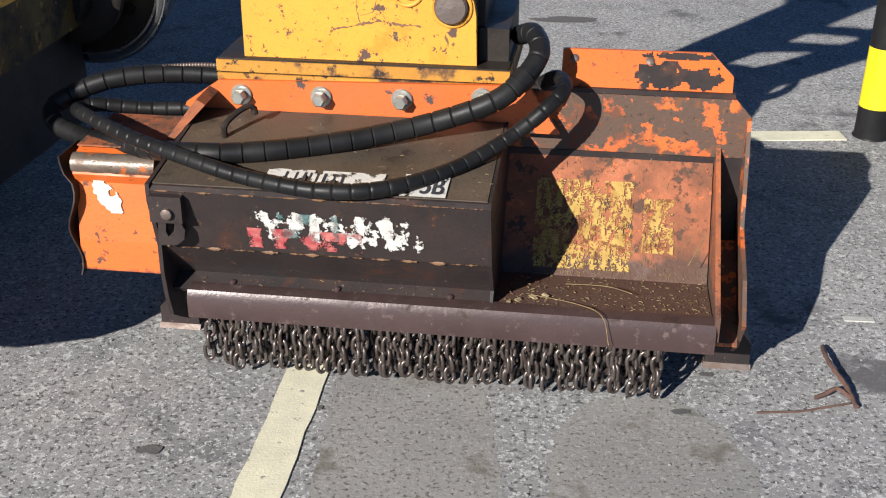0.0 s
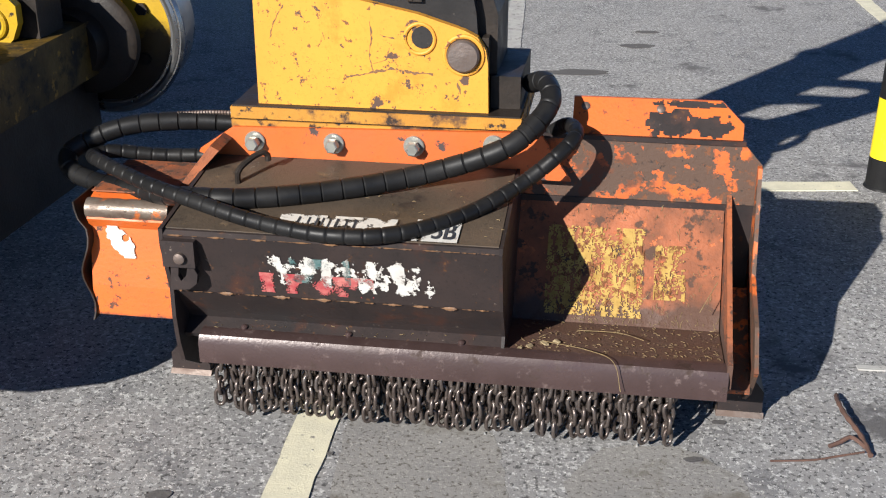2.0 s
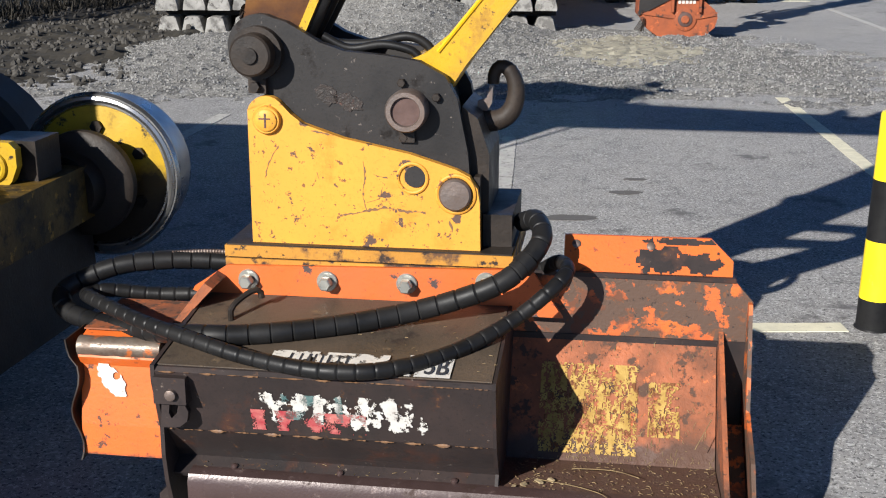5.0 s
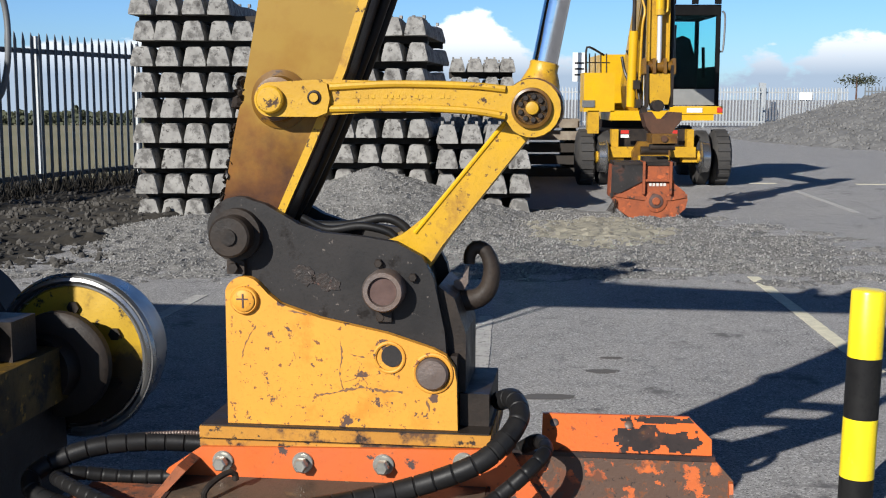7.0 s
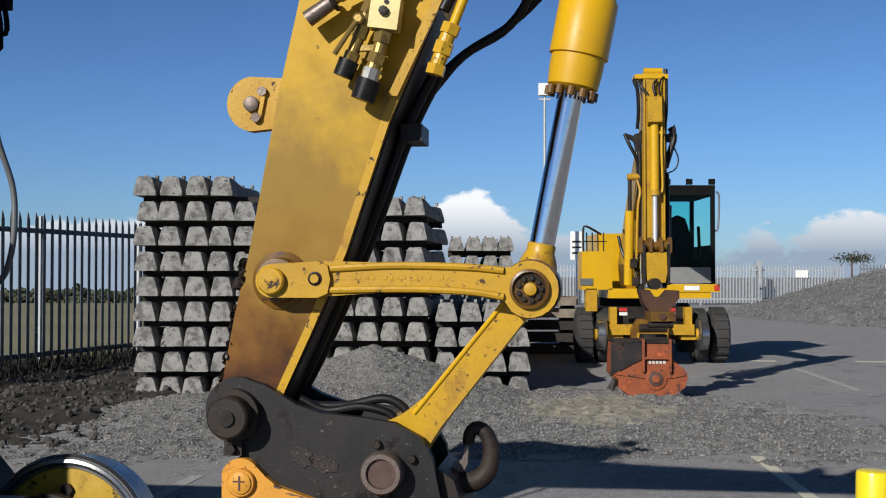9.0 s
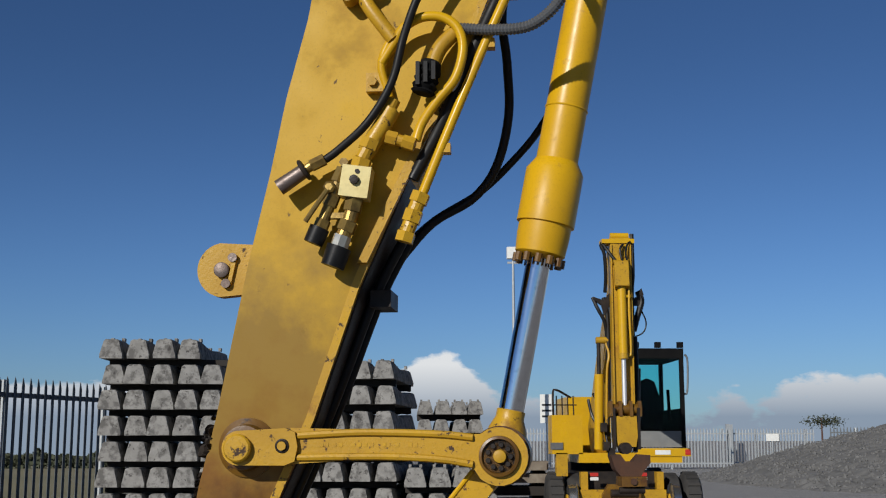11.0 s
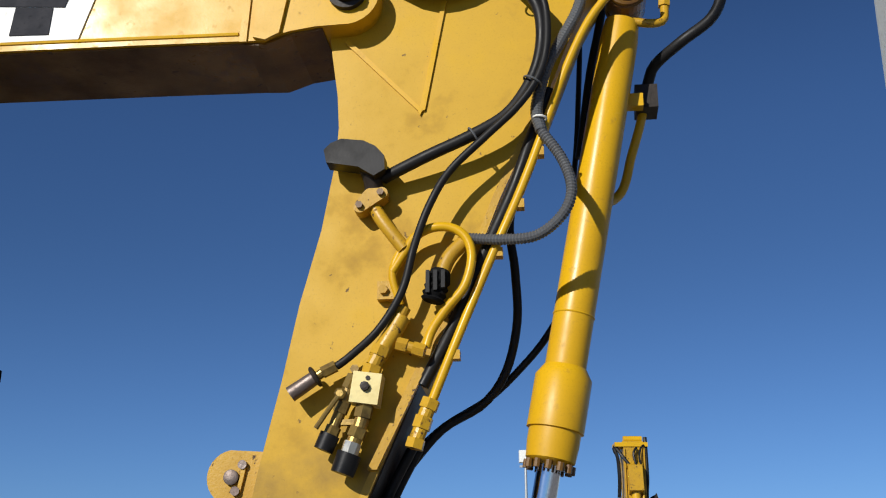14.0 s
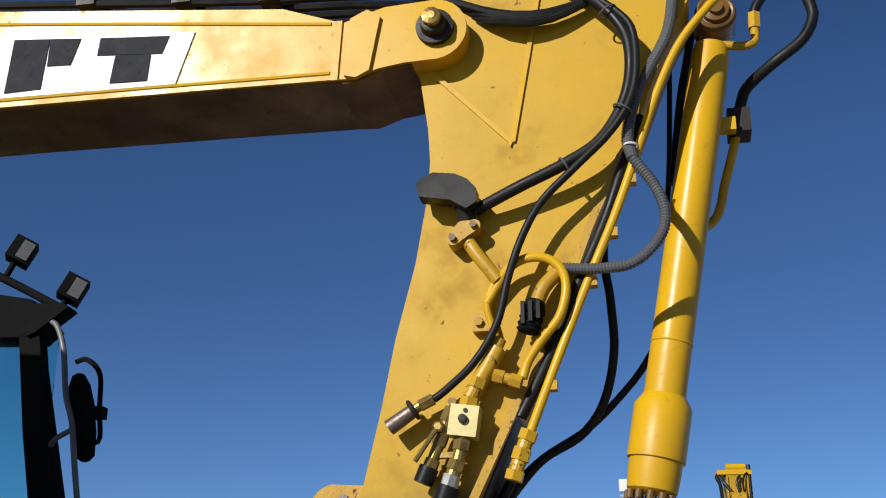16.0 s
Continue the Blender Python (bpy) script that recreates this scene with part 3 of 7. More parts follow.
# ---- flail head ----
def build_flail():
    t = thing("flail_head", RIG, "orange and black chain flail head, rusty and flaking, standing on asphalt", "mower head")
    # left housing: folded steel box over the rotor
    hood = [(0.03, 0.236), (0.075, 0.262), (0.06, 0.285), (0.0, 0.366), (-0.045, 0.526), (-0.036, 0.535), (0.36, 0.583), (0.36, 0.57), (-0.02, 0.52), (0.02, 0.366), (0.08, 0.285), (0.095, 0.25), (0.04, 0.222)]
    bm = prism(bm_new(), hood, -0.712, 0.065, "u")
    body = part("housing", bm, black_paint, t, "dark worn housing with scratches and torn stickers", bevel=0.004)
    part("hood_plate", prism(bm_new(), [(-0.03, 0.5365), (0.357, 0.584), (0.357, 0.5865), (-0.03, 0.539)], -0.71, 0.063, "u"), hood_paint, body)
    part("end_plate", prism(bm_new(), [(0.03, 0.226), (0.06, 0.27), (-0.004, 0.366), (-0.05, 0.526), (-0.038, 0.538), (0.36, 0.587), (0.46, 0.587), (0.46, 0.2), (0.2, 0.2)], 0.065, 0.073, "u"), black_paint, body, bevel=0.002)
    # folded lip along the whole front
    lip = [(0.002, 0.172), (0.002, 0.225), (0.012, 0.243), (0.034, 0.247), (0.05, 0.247), (0.05, 0.236), (0.02, 0.228), (0.014, 0.218), (0.014, 0.172)]
    part("front_lip", prism(bm_new(), lip, -0.668, 0.592, "u"), lip_steel, t, "worn purple-brown steel lip", smooth=True)
    # open pan on the other half, with its back shield
    pan = [(0.045, 0.24), (0.25, 0.226), (0.42, 0.492), (0.42, 0.478), (0.256, 0.214), (0.045, 0.228)]
    part("pan", prism(bm_new(), pan, 0.072, 0.585, "u"), orange_pan, t, "rust-brown sloping pan with faded orange paint", bevel=0.002)
    st = random.Random(4)
    for u0, u1, k0, k1 in ((0.15, 0.395, 0.06, 0.78), (0.42, 0.50, 0.22, 0.66)):
        # stencilled paint lies on the pan's slope
        def onpan(u, k):
            return (u, 0.25 + 0.17 * k - 0.003, 0.226 + 0.266 * k + 0.002)
        bm = bm_new()
        nx, nk = int((u1 - u0) / 0.003), int((k1 - k0) * 0.32 / 0.003)
        for i in range(nx):
            for j in range(nk):
                if noise.noise((i * 0.22 + u0 * 50, j * 0.05, 3)) + 0.6 * noise.noise((i * 0.6, j * 0.2, 9)) + st.uniform(-0.42, 0.42) > -0.08 + 0.5 * max(0, 0.12 - min(i, nx - i) / nx):
                    a, b = u0 + i * 0.003, u0 + (i + 1) * 0.003
                    c, d = k0 + (k1 - k0) * j / nk, k0 + (k1 - k0) * (j + 1) / nk
                    bm.faces.new([bm.verts.new(onpan(*p)) for p in ((a, c), (b, c), (b, d), (a, d))])
        part("stencil", bm, pan_yellow, t, "worn yellow stencilled paint")
    part("back_shield", prism(bm_new(), [(0.0, 0.46), (0.672, 0.40), (0.668, 0.605), (0.622, 0.656), (0.0, 0.656)], 0.42, 0.43), orange_flaked, t, "orange shield with large flakes to dark metal", bevel=0.002)
    fl = prism(bm_new(), [(0.195, 0.664), (0.614, 0.664), (0.616, 0.699), (0.562, 0.746), (0.195, 0.744)], 0.425, 0.435)
    for q in fl.verts:
        q.co.y += (q.co.z - 0.664) * 0.75
    part("flap", fl, flap_paint, t, "orange upper flap with chipped corner", bevel=0.002)
    bm = bm_new()
    for i in range(84):
        for j in range(27):
            u, z = 0.36 + i * 0.003, 0.664 + j * 0.003
            if z > 0.742 or u > 0.612 - max(0, z - 0.697) * 1.1:
                continue
            d = min(math.hypot((u - 0.445) / 0.075, (z - 0.695) / 0.030), math.hypot((u - 0.54) / 0.055, (z - 0.69) / 0.022), math.hypot((u - 0.49) / 0.10, (z - 0.736) / 0.008))
            if d + 0.55 * noise.noise((u * 34, z * 45, 6)) + 0.3 * noise.noise((u * 110, z * 120, 2)) < 0.92:
                bm.faces.new([bm.verts.new((a, 0.425 + (b - 0.664) * 0.75 - 0.0012, b)) for a, b in ((u, z), (u + 0.003, z), (u + 0.003, z + 0.003), (u, z + 0.003))])
    bmesh.ops.remove_doubles(bm, verts=bm.verts[:], dist=0.0002)
    part("bare_patch", bm, black_paint, t, "dark bare metal where paint flaked off")
    part("flap_ledge", prism(bm_new(), [(0.1, 0.654), (0.622, 0.654), (0.622, 0.666), (0.1, 0.666)], 0.415, 0.445), black_paint, t, bevel=0.002)
    for u in (0.225, 0.412):
        part("rivet", lathe(bm_new(), (u, 0.471, 0.724), (0, -0.8, 0.6), [(0, 0.011), (0.003, 0.011), (0.005, 0.008)], 14), pin_steel, t, smooth=True)
    # right end: side plate with a folded edge, and a runner
    part("side_plate", prism(bm_new(), [(0.06, 0.22), (0.14, 0.30), (0.30, 0.36), (0.40, 0.605), (0.43, 0.605), (0.43, 0.06), (0.22, 0.06), (0.14, 0.12)], 0.655, 0.665, "u"), orange_flaked, t, bevel=0.002)
    part("inner_side_plate", prism(bm_new(), [(0.012, 0.20), (0.012, 0.262), (0.05, 0.275), (0.418, 0.525), (0.418, 0.2), (0.1, 0.16)], 0.588, 0.6, "u"), orange_pan, t, bevel=0.003)
    part("web_plate", prism(bm_new(), [(0.10, 0.15), (0.36, 0.30), (0.36, 0.29), (0.10, 0.14)], 0.6, 0.655, "u"), orange_flaked, t)
    for u0, u1 in ((0.60, 0.71), (-0.84, -0.735)):
        # nose plate cut away towards the head
        nose = [(u0, 0.012), (u1, 0.012), (u1, 0.07), (u1 - 0.035, 0.115), (u0 + 0.02, 0.085), (u0, 0.05)] if u0 > 0 else [(u0, 0.012), (u1, 0.012), (u1, 0.03), (u0 + 0.04, 0.098), (u0, 0.06)]
        part("runner", prism(bm_new(), nose, 0.24, 0.47), black_paint, t, "rusty runner", bevel=0.006)
        part("shoe", prism(bm_new(), [(0.23, 0.0), (0.46, 0.0), (0.46, 0.012), (0.24, 0.012)], u0 - 0.004, u1 + 0.004, "u"), pin_steel, t, "worn steel shoe", bevel=0.002)
    # left end: drive cover, side plates and latch
    part("side_plate", prism(bm_new(), [(0.02, 0.165), (0.0, 0.225), (-0.012, 0.30), (-0.01, 0.37), (-0.045, 0.50), (-0.045, 0.54), (0.36, 0.59), (0.46, 0.59), (0.46, 0.10), (0.12, 0.10)], -0.722, -0.712, "u"), black_paint, t, bevel=0.002)
    cov = [(0.122, 0.222), (0.13, 0.30), (0.155, 0.45), (0.14, 0.475), (0.16, 0.515), (0.21, 0.53), (0.42, 0.53), (0.42, 0.205)]
    cover = part("drive_cover", prism(bm_new(), cov, -0.985, -0.775, "u"), cover_paint, t, "bright orange drive cover with rolled top edge", bevel=0.008, segs=3)
    rolled = lathe(bm_new(), (-0.992, 0.165, 0.495), (1, 0, 0), [(0, 0.018), (0.004, 0.027)] + [(0.02 * k, 0.0275 + 0.0018 * noise.noise((k * 0.7, 2, 5))) for k in range(1, 11)] + [(0.218, 0.026), (0.222, 0.018)], 24)
    part("rolled_edge", rolled, rolled_rust, cover, "bare worn rolled edge", smooth=True)
    part("cover_top", prism(bm_new(), [(0.185, 0.532), (0.42, 0.532), (0.42, 0.536), (0.185, 0.536)], -0.984, -0.776, "u"), orange_pan, cover)
    # thin side skin, bent out and in along its height
    sk = bm_new()
    rows = []
    for k in range(15):
        z = 0.21 + 0.31 * k / 14
        bend = 0.012 * math.sin(k * 0.75 + 0.6) - (0.012 if z > 0.47 else 0)
        v = 0.108 + 0.02 * (k / 14) + 0.008 * math.sin(k * 0.6)
        rows.append([sk.verts.new((-0.992 + bend + du, v0, z)) for du, v0 in ((0, v), (0.004, v), (0.004, 0.42), (0, 0.42))])
    for a, b in zip(rows, rows[1:]):
        for k in range(4):
            sk.faces.new((a[k], a[(k + 1) % 4], b[(k + 1) % 4], b[k]))
    sk.faces.new(rows[0])
    sk.faces.new(rows[-1])
    part("cover_skin", sk, dark_steel, cover, "dark bent side skin", smooth=True)
    bm = bm_new()
    for i in range(40):
        for j in range(48):
            u, z = -0.945 + i * 0.0021, 0.375 + j * 0.0021
            # slanted oval with a torn bite and ragged rim
            p, q = (u + 0.905) + (z - 0.415) * 0.45, z - 0.415 + (u + 0.905) * 0.3
            r = math.hypot(p / 0.030, q / 0.038) + 0.35 * noise.noise((u * 70, z * 70, 4))
            bite = math.hypot((u + 0.893) / 0.010, (z - 0.425) / 0.009)
            if r < 1 and bite > 1:
                bm.faces.new([bm.verts.new((a, 0.130 + (b - 0.30) * 0.167 - 0.004, b)) for a, b in ((u, z), (u + 0.0021, z), (u + 0.0021, z + 0.0021), (u, z + 0.0021))])
    bmesh.ops.remove_doubles(bm, verts=bm.verts[:], dist=0.0002)
    part("torn_sticker", bm, torn_vinyl, cover, "torn round white sticker")
    latch = part("latch", box(bm_new(), -0.711, -0.634, -0.062, -0.02, 0.453, 0.518), black_paint, t, bevel=0.004)
    part("latch_bolt", lathe(bm_new(), (-0.668, -0.06, 0.478), FRONT, [(0, 0.014), (0.012, 0.013), (0.014, 0.008)], 12), pin_steel, latch, "dull bolt head", smooth=True)
    catch = [(-0.704, 0.387), (-0.658, 0.391), (-0.640, 0.406), (-0.636, 0.430), (-0.644, 0.446), (-0.659, 0.446), (-0.664, 0.424), (-0.677, 0.411), (-0.683, 0.424), (-0.680, 0.448), (-0.699, 0.448)]
    part("catch_plate", prism(bm_new(), catch, -0.046, -0.03), black_paint, latch, bevel=0.003)
    # mounting flange with bolts under the arm's foot
    part("mount_flange", prism(bm_new(), [(-0.76, 0.59), (-0.755, 0.60), (-0.665, 0.661), (0.12, 0.681), (0.2, 0.56), (-0.70, 0.565)], 0.36, 0.375), orange, t, "orange bolted flange", bevel=0.002)
    part("flange_arm", prism(bm_new(), [(-0.79, 0.52), (-0.772, 0.52), (-0.668, 0.632), (-0.69, 0.645)], 0.25, 0.36), orange_pan, t, bevel=0.002)
    for u, z in ((-0.608, 0.626), (-0.401, 0.630), (-0.195, 0.633), (0.006, 0.645)):
        b = part("bolt", lathe(bm_new(), (u, 0.345, z), FRONT, [(0, 0.018), (0.02, 0.018), (0.024, 0.014)], 6), bolt_steel, t, "zinc hex bolt")
        part("washer", lathe(bm_new(), (u, 0.361, z), FRONT, [(0, 0.027), (0.006, 0.027), (0.008, 0.025)], 24), bolt_steel, b, smooth=True)
    part("handle", tube(bm_new(), [(-0.608, 0.206, 0.564), (-0.606, 0.206, 0.599), (-0.579, 0.246, 0.623), (-0.554, 0.270, 0.628), (-0.549, 0.275, 0.603)], 0.008, 8, 0.015), dark_steel, t, "bent lifting handle", smooth=True)
    for u in (-0.565, -0.305, -0.03):
        part("rivet", lathe(bm_new(), (u, 0.052, 0.246), (0, -0.3, 1), [(0, 0.009), (0.008, 0.008), (0.011, 0.003)], 10), lip_steel, t, smooth=True)
    part("rotor", rod(bm_new(), (-0.66, 0.24, 0.13), (0.58, 0.24, 0.13), 0.05, n=16), dark_steel, t, smooth=True)
    part("underside", prism(bm_new(), [(0.13, 0.205), (0.42, 0.205), (0.42, 0.215), (0.13, 0.215)], -0.66, 0.58, "u"), dark_steel, t)
    part("rear_skirt", prism(bm_new(), [(0.415, 0.05), (0.425, 0.05), (0.425, 0.5), (0.415, 0.5)], -0.735, 0.655, "u"), black_paint, t)
    def fold_wear(u0, u1, v, z, wide, seed, label):
        """A ragged rubbed line along a fold."""
        bm = bm_new()
        prev = None
        for i in range(int((u1 - u0) / 0.003)):
            u = u0 + i * 0.003
            a = max(0, noise.noise((u * 30, seed, 1)) + 0.35 * noise.noise((u * 140, seed, 2)) + 0.12) * wide
            row = [bm.verts.new((u, v - 0.001, z - a)), bm.verts.new((u, v - 0.0016, z)), bm.verts.new((u, v + 0.0004, z + a * 0.7))]
            if prev and a > 0:
                bm.faces.new((prev[0], row[0], row[1], prev[1]))
                bm.faces.new((prev[1], row[1], row[2], prev[2]))
            prev = row
        part("fold_wear", bm, scratch_mat, body, label)

    fold_wear(-0.70, 0.06, -0.0035, 0.366, 0.008, 3, "rubbed rusty fold line")
    fold_wear(-0.70, 0.06, -0.0475, 0.527, 0.005, 8, "rubbed bare fold line")
    # torn stickers on the housing's face; what is left of the print cannot be read
    def sticker(name, material, u0, u1, z0, z1, keep, seed, label, top=False):
        rnd = random.Random(seed)
        bm = bm_new()
        c = 0.0022
        h = 0.00027 if top else c
        for i in range(int((u1 - u0) / c)):
            for j in range(int((z1 - z0) / h)):
                u, z = u0 + i * c, z0 + j * h
                if keep(u, z, (z - z0) / (z1 - z0)) + rnd.uniform(-0.12, 0.12) > 0:
                    quad = []
                    for a, b in ((u, z), (u + c, z), (u + c, z + h), (u, z + h)):
                        v = -0.045 + (b - 0.534) / 0.1211 if top else -0.281 * (b - 0.366) - 0.0022
                        quad.append(bm.verts.new((a, v, b + (0.0075 if top else 0))))
                    bm.faces.new(quad)
        bmesh.ops.remove_doubles(bm, verts=bm.verts[:], dist=0.0002)
        part(name, bm, material, body, label)

    def strokes(u, z, k):
        return noise.noise((u * 40, z * 14, 7)) + 0.55 * noise.noise((u * 95, z * 80, 2)) - 0.02

    sticker("torn_sticker", torn_vinyl, -0.470, -0.082, 0.3912, 0.4899, lambda u, z, k: strokes(u, z, k) + (0.12 if u > -0.262 else -0.06) - 2.4 * max(0, abs(k - 0.5) - 0.30) - 9 * max(0, u + 0.135), 1, "torn white sticker remains")
    sticker("torn_sticker", torn_red, -0.496, -0.224, 0.3786, 0.4373, lambda u, z, k: noise.noise((u * 30, z * 22, 11)) - 0.02, 2, "torn red sticker remains")
    sticker("torn_sticker", torn_teal, -0.419, -0.276, 0.4125, 0.4838, lambda u, z, k: noise.noise((u * 24, z * 24, 15)) - 0.08, 3, "torn teal sticker remains")
    sticker("torn_sticker", torn_vinyl, -0.455, -0.178, 0.5382, 0.5467, lambda u, z, k: 0.25 - 0.5 * abs(k - 0.6) + 0.7 * noise.noise((u * 40, z * 330, 3)), 4, "torn white label strip", True)
    sticker("label_strip", torn_vinyl, -0.135, -0.030, 0.5355, 0.5475, lambda u, z, k: 0.45 + 0.8 * noise.noise((u * 40, z * 330, 9)) - (0.5 if u < -0.113 else 0), 5, "white label with worn dark print", True)
    slope = math.atan(0.121)
    for u, w in ((-0.411, 0.0047), (-0.387, 0.0038), (-0.368, 0.0056), (-0.354, 0.0038), (-0.337, 0.0038), (-0.321, 0.0056), (-0.297, 0.0038), (-0.278, 0.0056), (-0.106, 0.0113)):
        bm = bm_new()
        bm.faces.new([bm.verts.new((a, -0.045 + (b - 0.534) / 0.1211, b + 0.0095)) for a, b in ((u, 0.5397), (u + w, 0.5397), (u + w, 0.5448), (u, 0.5448))])
        part("print_bar", bm, letter_black, body)
    cu = bpy.data.curves.new("label_print", "FONT")
    cu.body, cu.size, cu.extrude, cu.offset = "5B", 0.10, 0.0, 0.0012
    cu.materials.append(letter_black)
    tx = new("label_print", cu)
    tx.parent = body
    tx.matrix_local = Matrix.Translation((-0.094, -0.022, 0.5470)) @ Euler((slope, 0, 0)).to_matrix().to_4x4() @ Matrix.Diagonal((0.52, 1, 1, 1))
    tx["label"] = "black printed characters"
    return t


flail = build_flail()


# ---- chain curtain ----
def chain_mesh(seed):
    """One hanging strand of short oval links, each turned a quarter from the last."""
    rnd = random.Random(seed)
    bm = bm_new()
    z = 0.185
    turn = rnd.uniform(0.3, 0.9)
    lean = rnd.uniform(-0.10, 0.10)
    off = rnd.uniform(-0.004, 0.004)
    for k in range(5):
        half, wide, wire = 0.0155, 0.0115, 0.0052
        pts = [(wide * math.cos(a), 0, half * math.sin(a) + (0.006 if math.sin(a) > 0 else -0.006)) for a in [2 * math.pi * i / 14 for i in range(14)]]
        q = Euler((rnd.uniform(-0.12, 0.12), lean + rnd.uniform(-0.12, 0.12), turn + (math.pi / 2) * (k % 2) + rnd.uniform(-0.25, 0.25))).to_matrix()
        c = Vector((off + lean * -(0.185 - z), 0, z))
        rows = []
        for i, p in enumerate(pts):
            d = Vector(pts[(i + 1) % 14]) - Vector(pts[i - 1])
            d.normalize()
            s = Vector((0, 1, 0))
            o = d.cross(s)
            rows.append([bm.verts.new(c + q @ (Vector(p) + (s * math.cos(b) + o * math.sin(b)) * wire)) for b in [2 * math.pi * j / 6 for j in range(6)]])
        for i in range(14):
            for j in range(6):
                bm.faces.new((rows[i][j], rows[(i + 1) % 14][j], rows[(i + 1) % 14][(j + 1) % 6], rows[i][(j + 1) % 6]))
        z -= 0.0335
    bmesh.ops.recalc_face_normals(bm, faces=bm.faces[:])
    me = bpy.data.meshes.new("chain")
    bm.to_mesh(me)
    bm.free()
    me.polygons.foreach_set("use_smooth", [True] * len(me.polygons))
    me.materials.append(chain_steel)
    return me


def hang_chains():
    meshes = [chain_mesh(s) for s in range(9)]
    rnd = random.Random(11)
    for row, v in enumerate((0.032, 0.062, 0.1)):
        n = 40
        for i in range(n):
            u = -0.625 + (i + 0.5 * (row % 2)) * 1.115 / n + rnd.uniform(-0.005, 0.005)
            ob = new("chain", rnd.choice(meshes))
            ob.parent = flail
            ob.matrix_local = pose(u, v + rnd.uniform(-0.008, 0.008), rnd.uniform(-0.004, 0.006), rnd.uniform(-3, 3), rnd.uniform(-3, 3), rnd.uniform(-25, 25))


hang_chains()


# ---- hoses lying on the flail ----
HOSE_A = [(-0.600, 0.500, 0.625), (-0.701, 0.500, 0.627), (-0.841, 0.480, 0.633), (-0.983, 0.440, 0.624), (-1.097, 0.400, 0.584), (-1.126, 0.360, 0.550), (-1.066, 0.310, 0.521), (-0.874, 0.215, 0.527), (-0.665, 0.085, 0.570), (-0.516, 0.095, 0.575), (-0.313, 0.165, 0.586), (-0.120, 0.235, 0.614), (0.041, 0.240, 0.676), (0.110, 0.280, 0.725), (0.144, 0.340, 0.771), (0.123, 0.440, 0.791), (0.082, 0.520, 0.764)]
HOSE_B = [(-0.680, 0.460, 0.545), (-0.781, 0.460, 0.545), (-0.903, 0.450, 0.543), (-1.015, 0.420, 0.558), (-1.060, 0.380, 0.559), (-0.994, 0.270, 0.583), (-0.819, 0.130, 0.584), (-0.647, 0.035, 0.577), (-0.498, -0.017, 0.561), (-0.317, -0.061, 0.556), (-0.167, -0.037, 0.559), (-0.031, 0.081, 0.566), (0.087, 0.200, 0.604), (0.175, 0.240, 0.672), (0.210, 0.300, 0.703), (0.186, 0.380, 0.701), (0.142, 0.440, 0.661)]


def groove(every):
    return lambda i: 0.88 if i % every == 0 else 1.0


hose = thing("hydraulic_hose", RIG, "thick black hydraulic hose in spiral wrap, looped over the flail head", "hose", "hoses on the flail")
part("wrapped_hose", tube(bm_new(), HOSE_A, 0.0255, 14, 0.0034, groove(15)), rubber, hose, smooth=True)
part("armour_spring", tube(bm_new(), [(-0.66, 0.5, 0.653), (-0.76, 0.49, 0.657), (-0.86, 0.475, 0.652)], 0.007, 8, 0.004, lambda i: 1.0 if i % 2 else 0.75), pin_steel, hose, "thin steel armour spring")
hose = thing("hydraulic_hose", RIG, "thinner black hydraulic hose in spiral wrap, sagging across the housing", "hose", "hoses on the flail")
part("wrapped_hose", tube(bm_new(), HOSE_B, 0.0188, 14, 0.0034, groove(12)), rubber, hose, smooth=True)
part("collar", rod(bm_new(), (0.10, 0.27, 0.715), (0.118, 0.285, 0.732), 0.0285, n=18), rubber, hose, smooth=True)


# ---- excavator whose arm carries the flail ----
digger = thing("rail_excavator", RIG, "yellow road-rail excavator with worn arm holding a chain flail", "excavator")


def scratch(line, wide, v):
    """A ragged scrape that swells and thins along a bent line."""
    bm = bm_new()
    pts = spline([(u, v, z) for u, z in line], 0.002)
    rows = []
    for i, p in enumerate(pts):
        d = (pts[min(i + 1, len(pts) - 1)] - pts[max(i - 1, 0)]).normalized()
        n = Vector((-d.z, 0, d.x)) * wide
        a = [0.12 + 1.5 * max(0, noise.noise(p * 95 + Vector((k, 0, 0)))) for k in (0, 9)]
        rows.append([bm.verts.new(p - n * a[0]), bm.verts.new(p + n * a[1])])
    for a, b in zip(rows, rows[1:]):
        bm.faces.new((a[0], b[0], b[1], a[1]))
    return bm


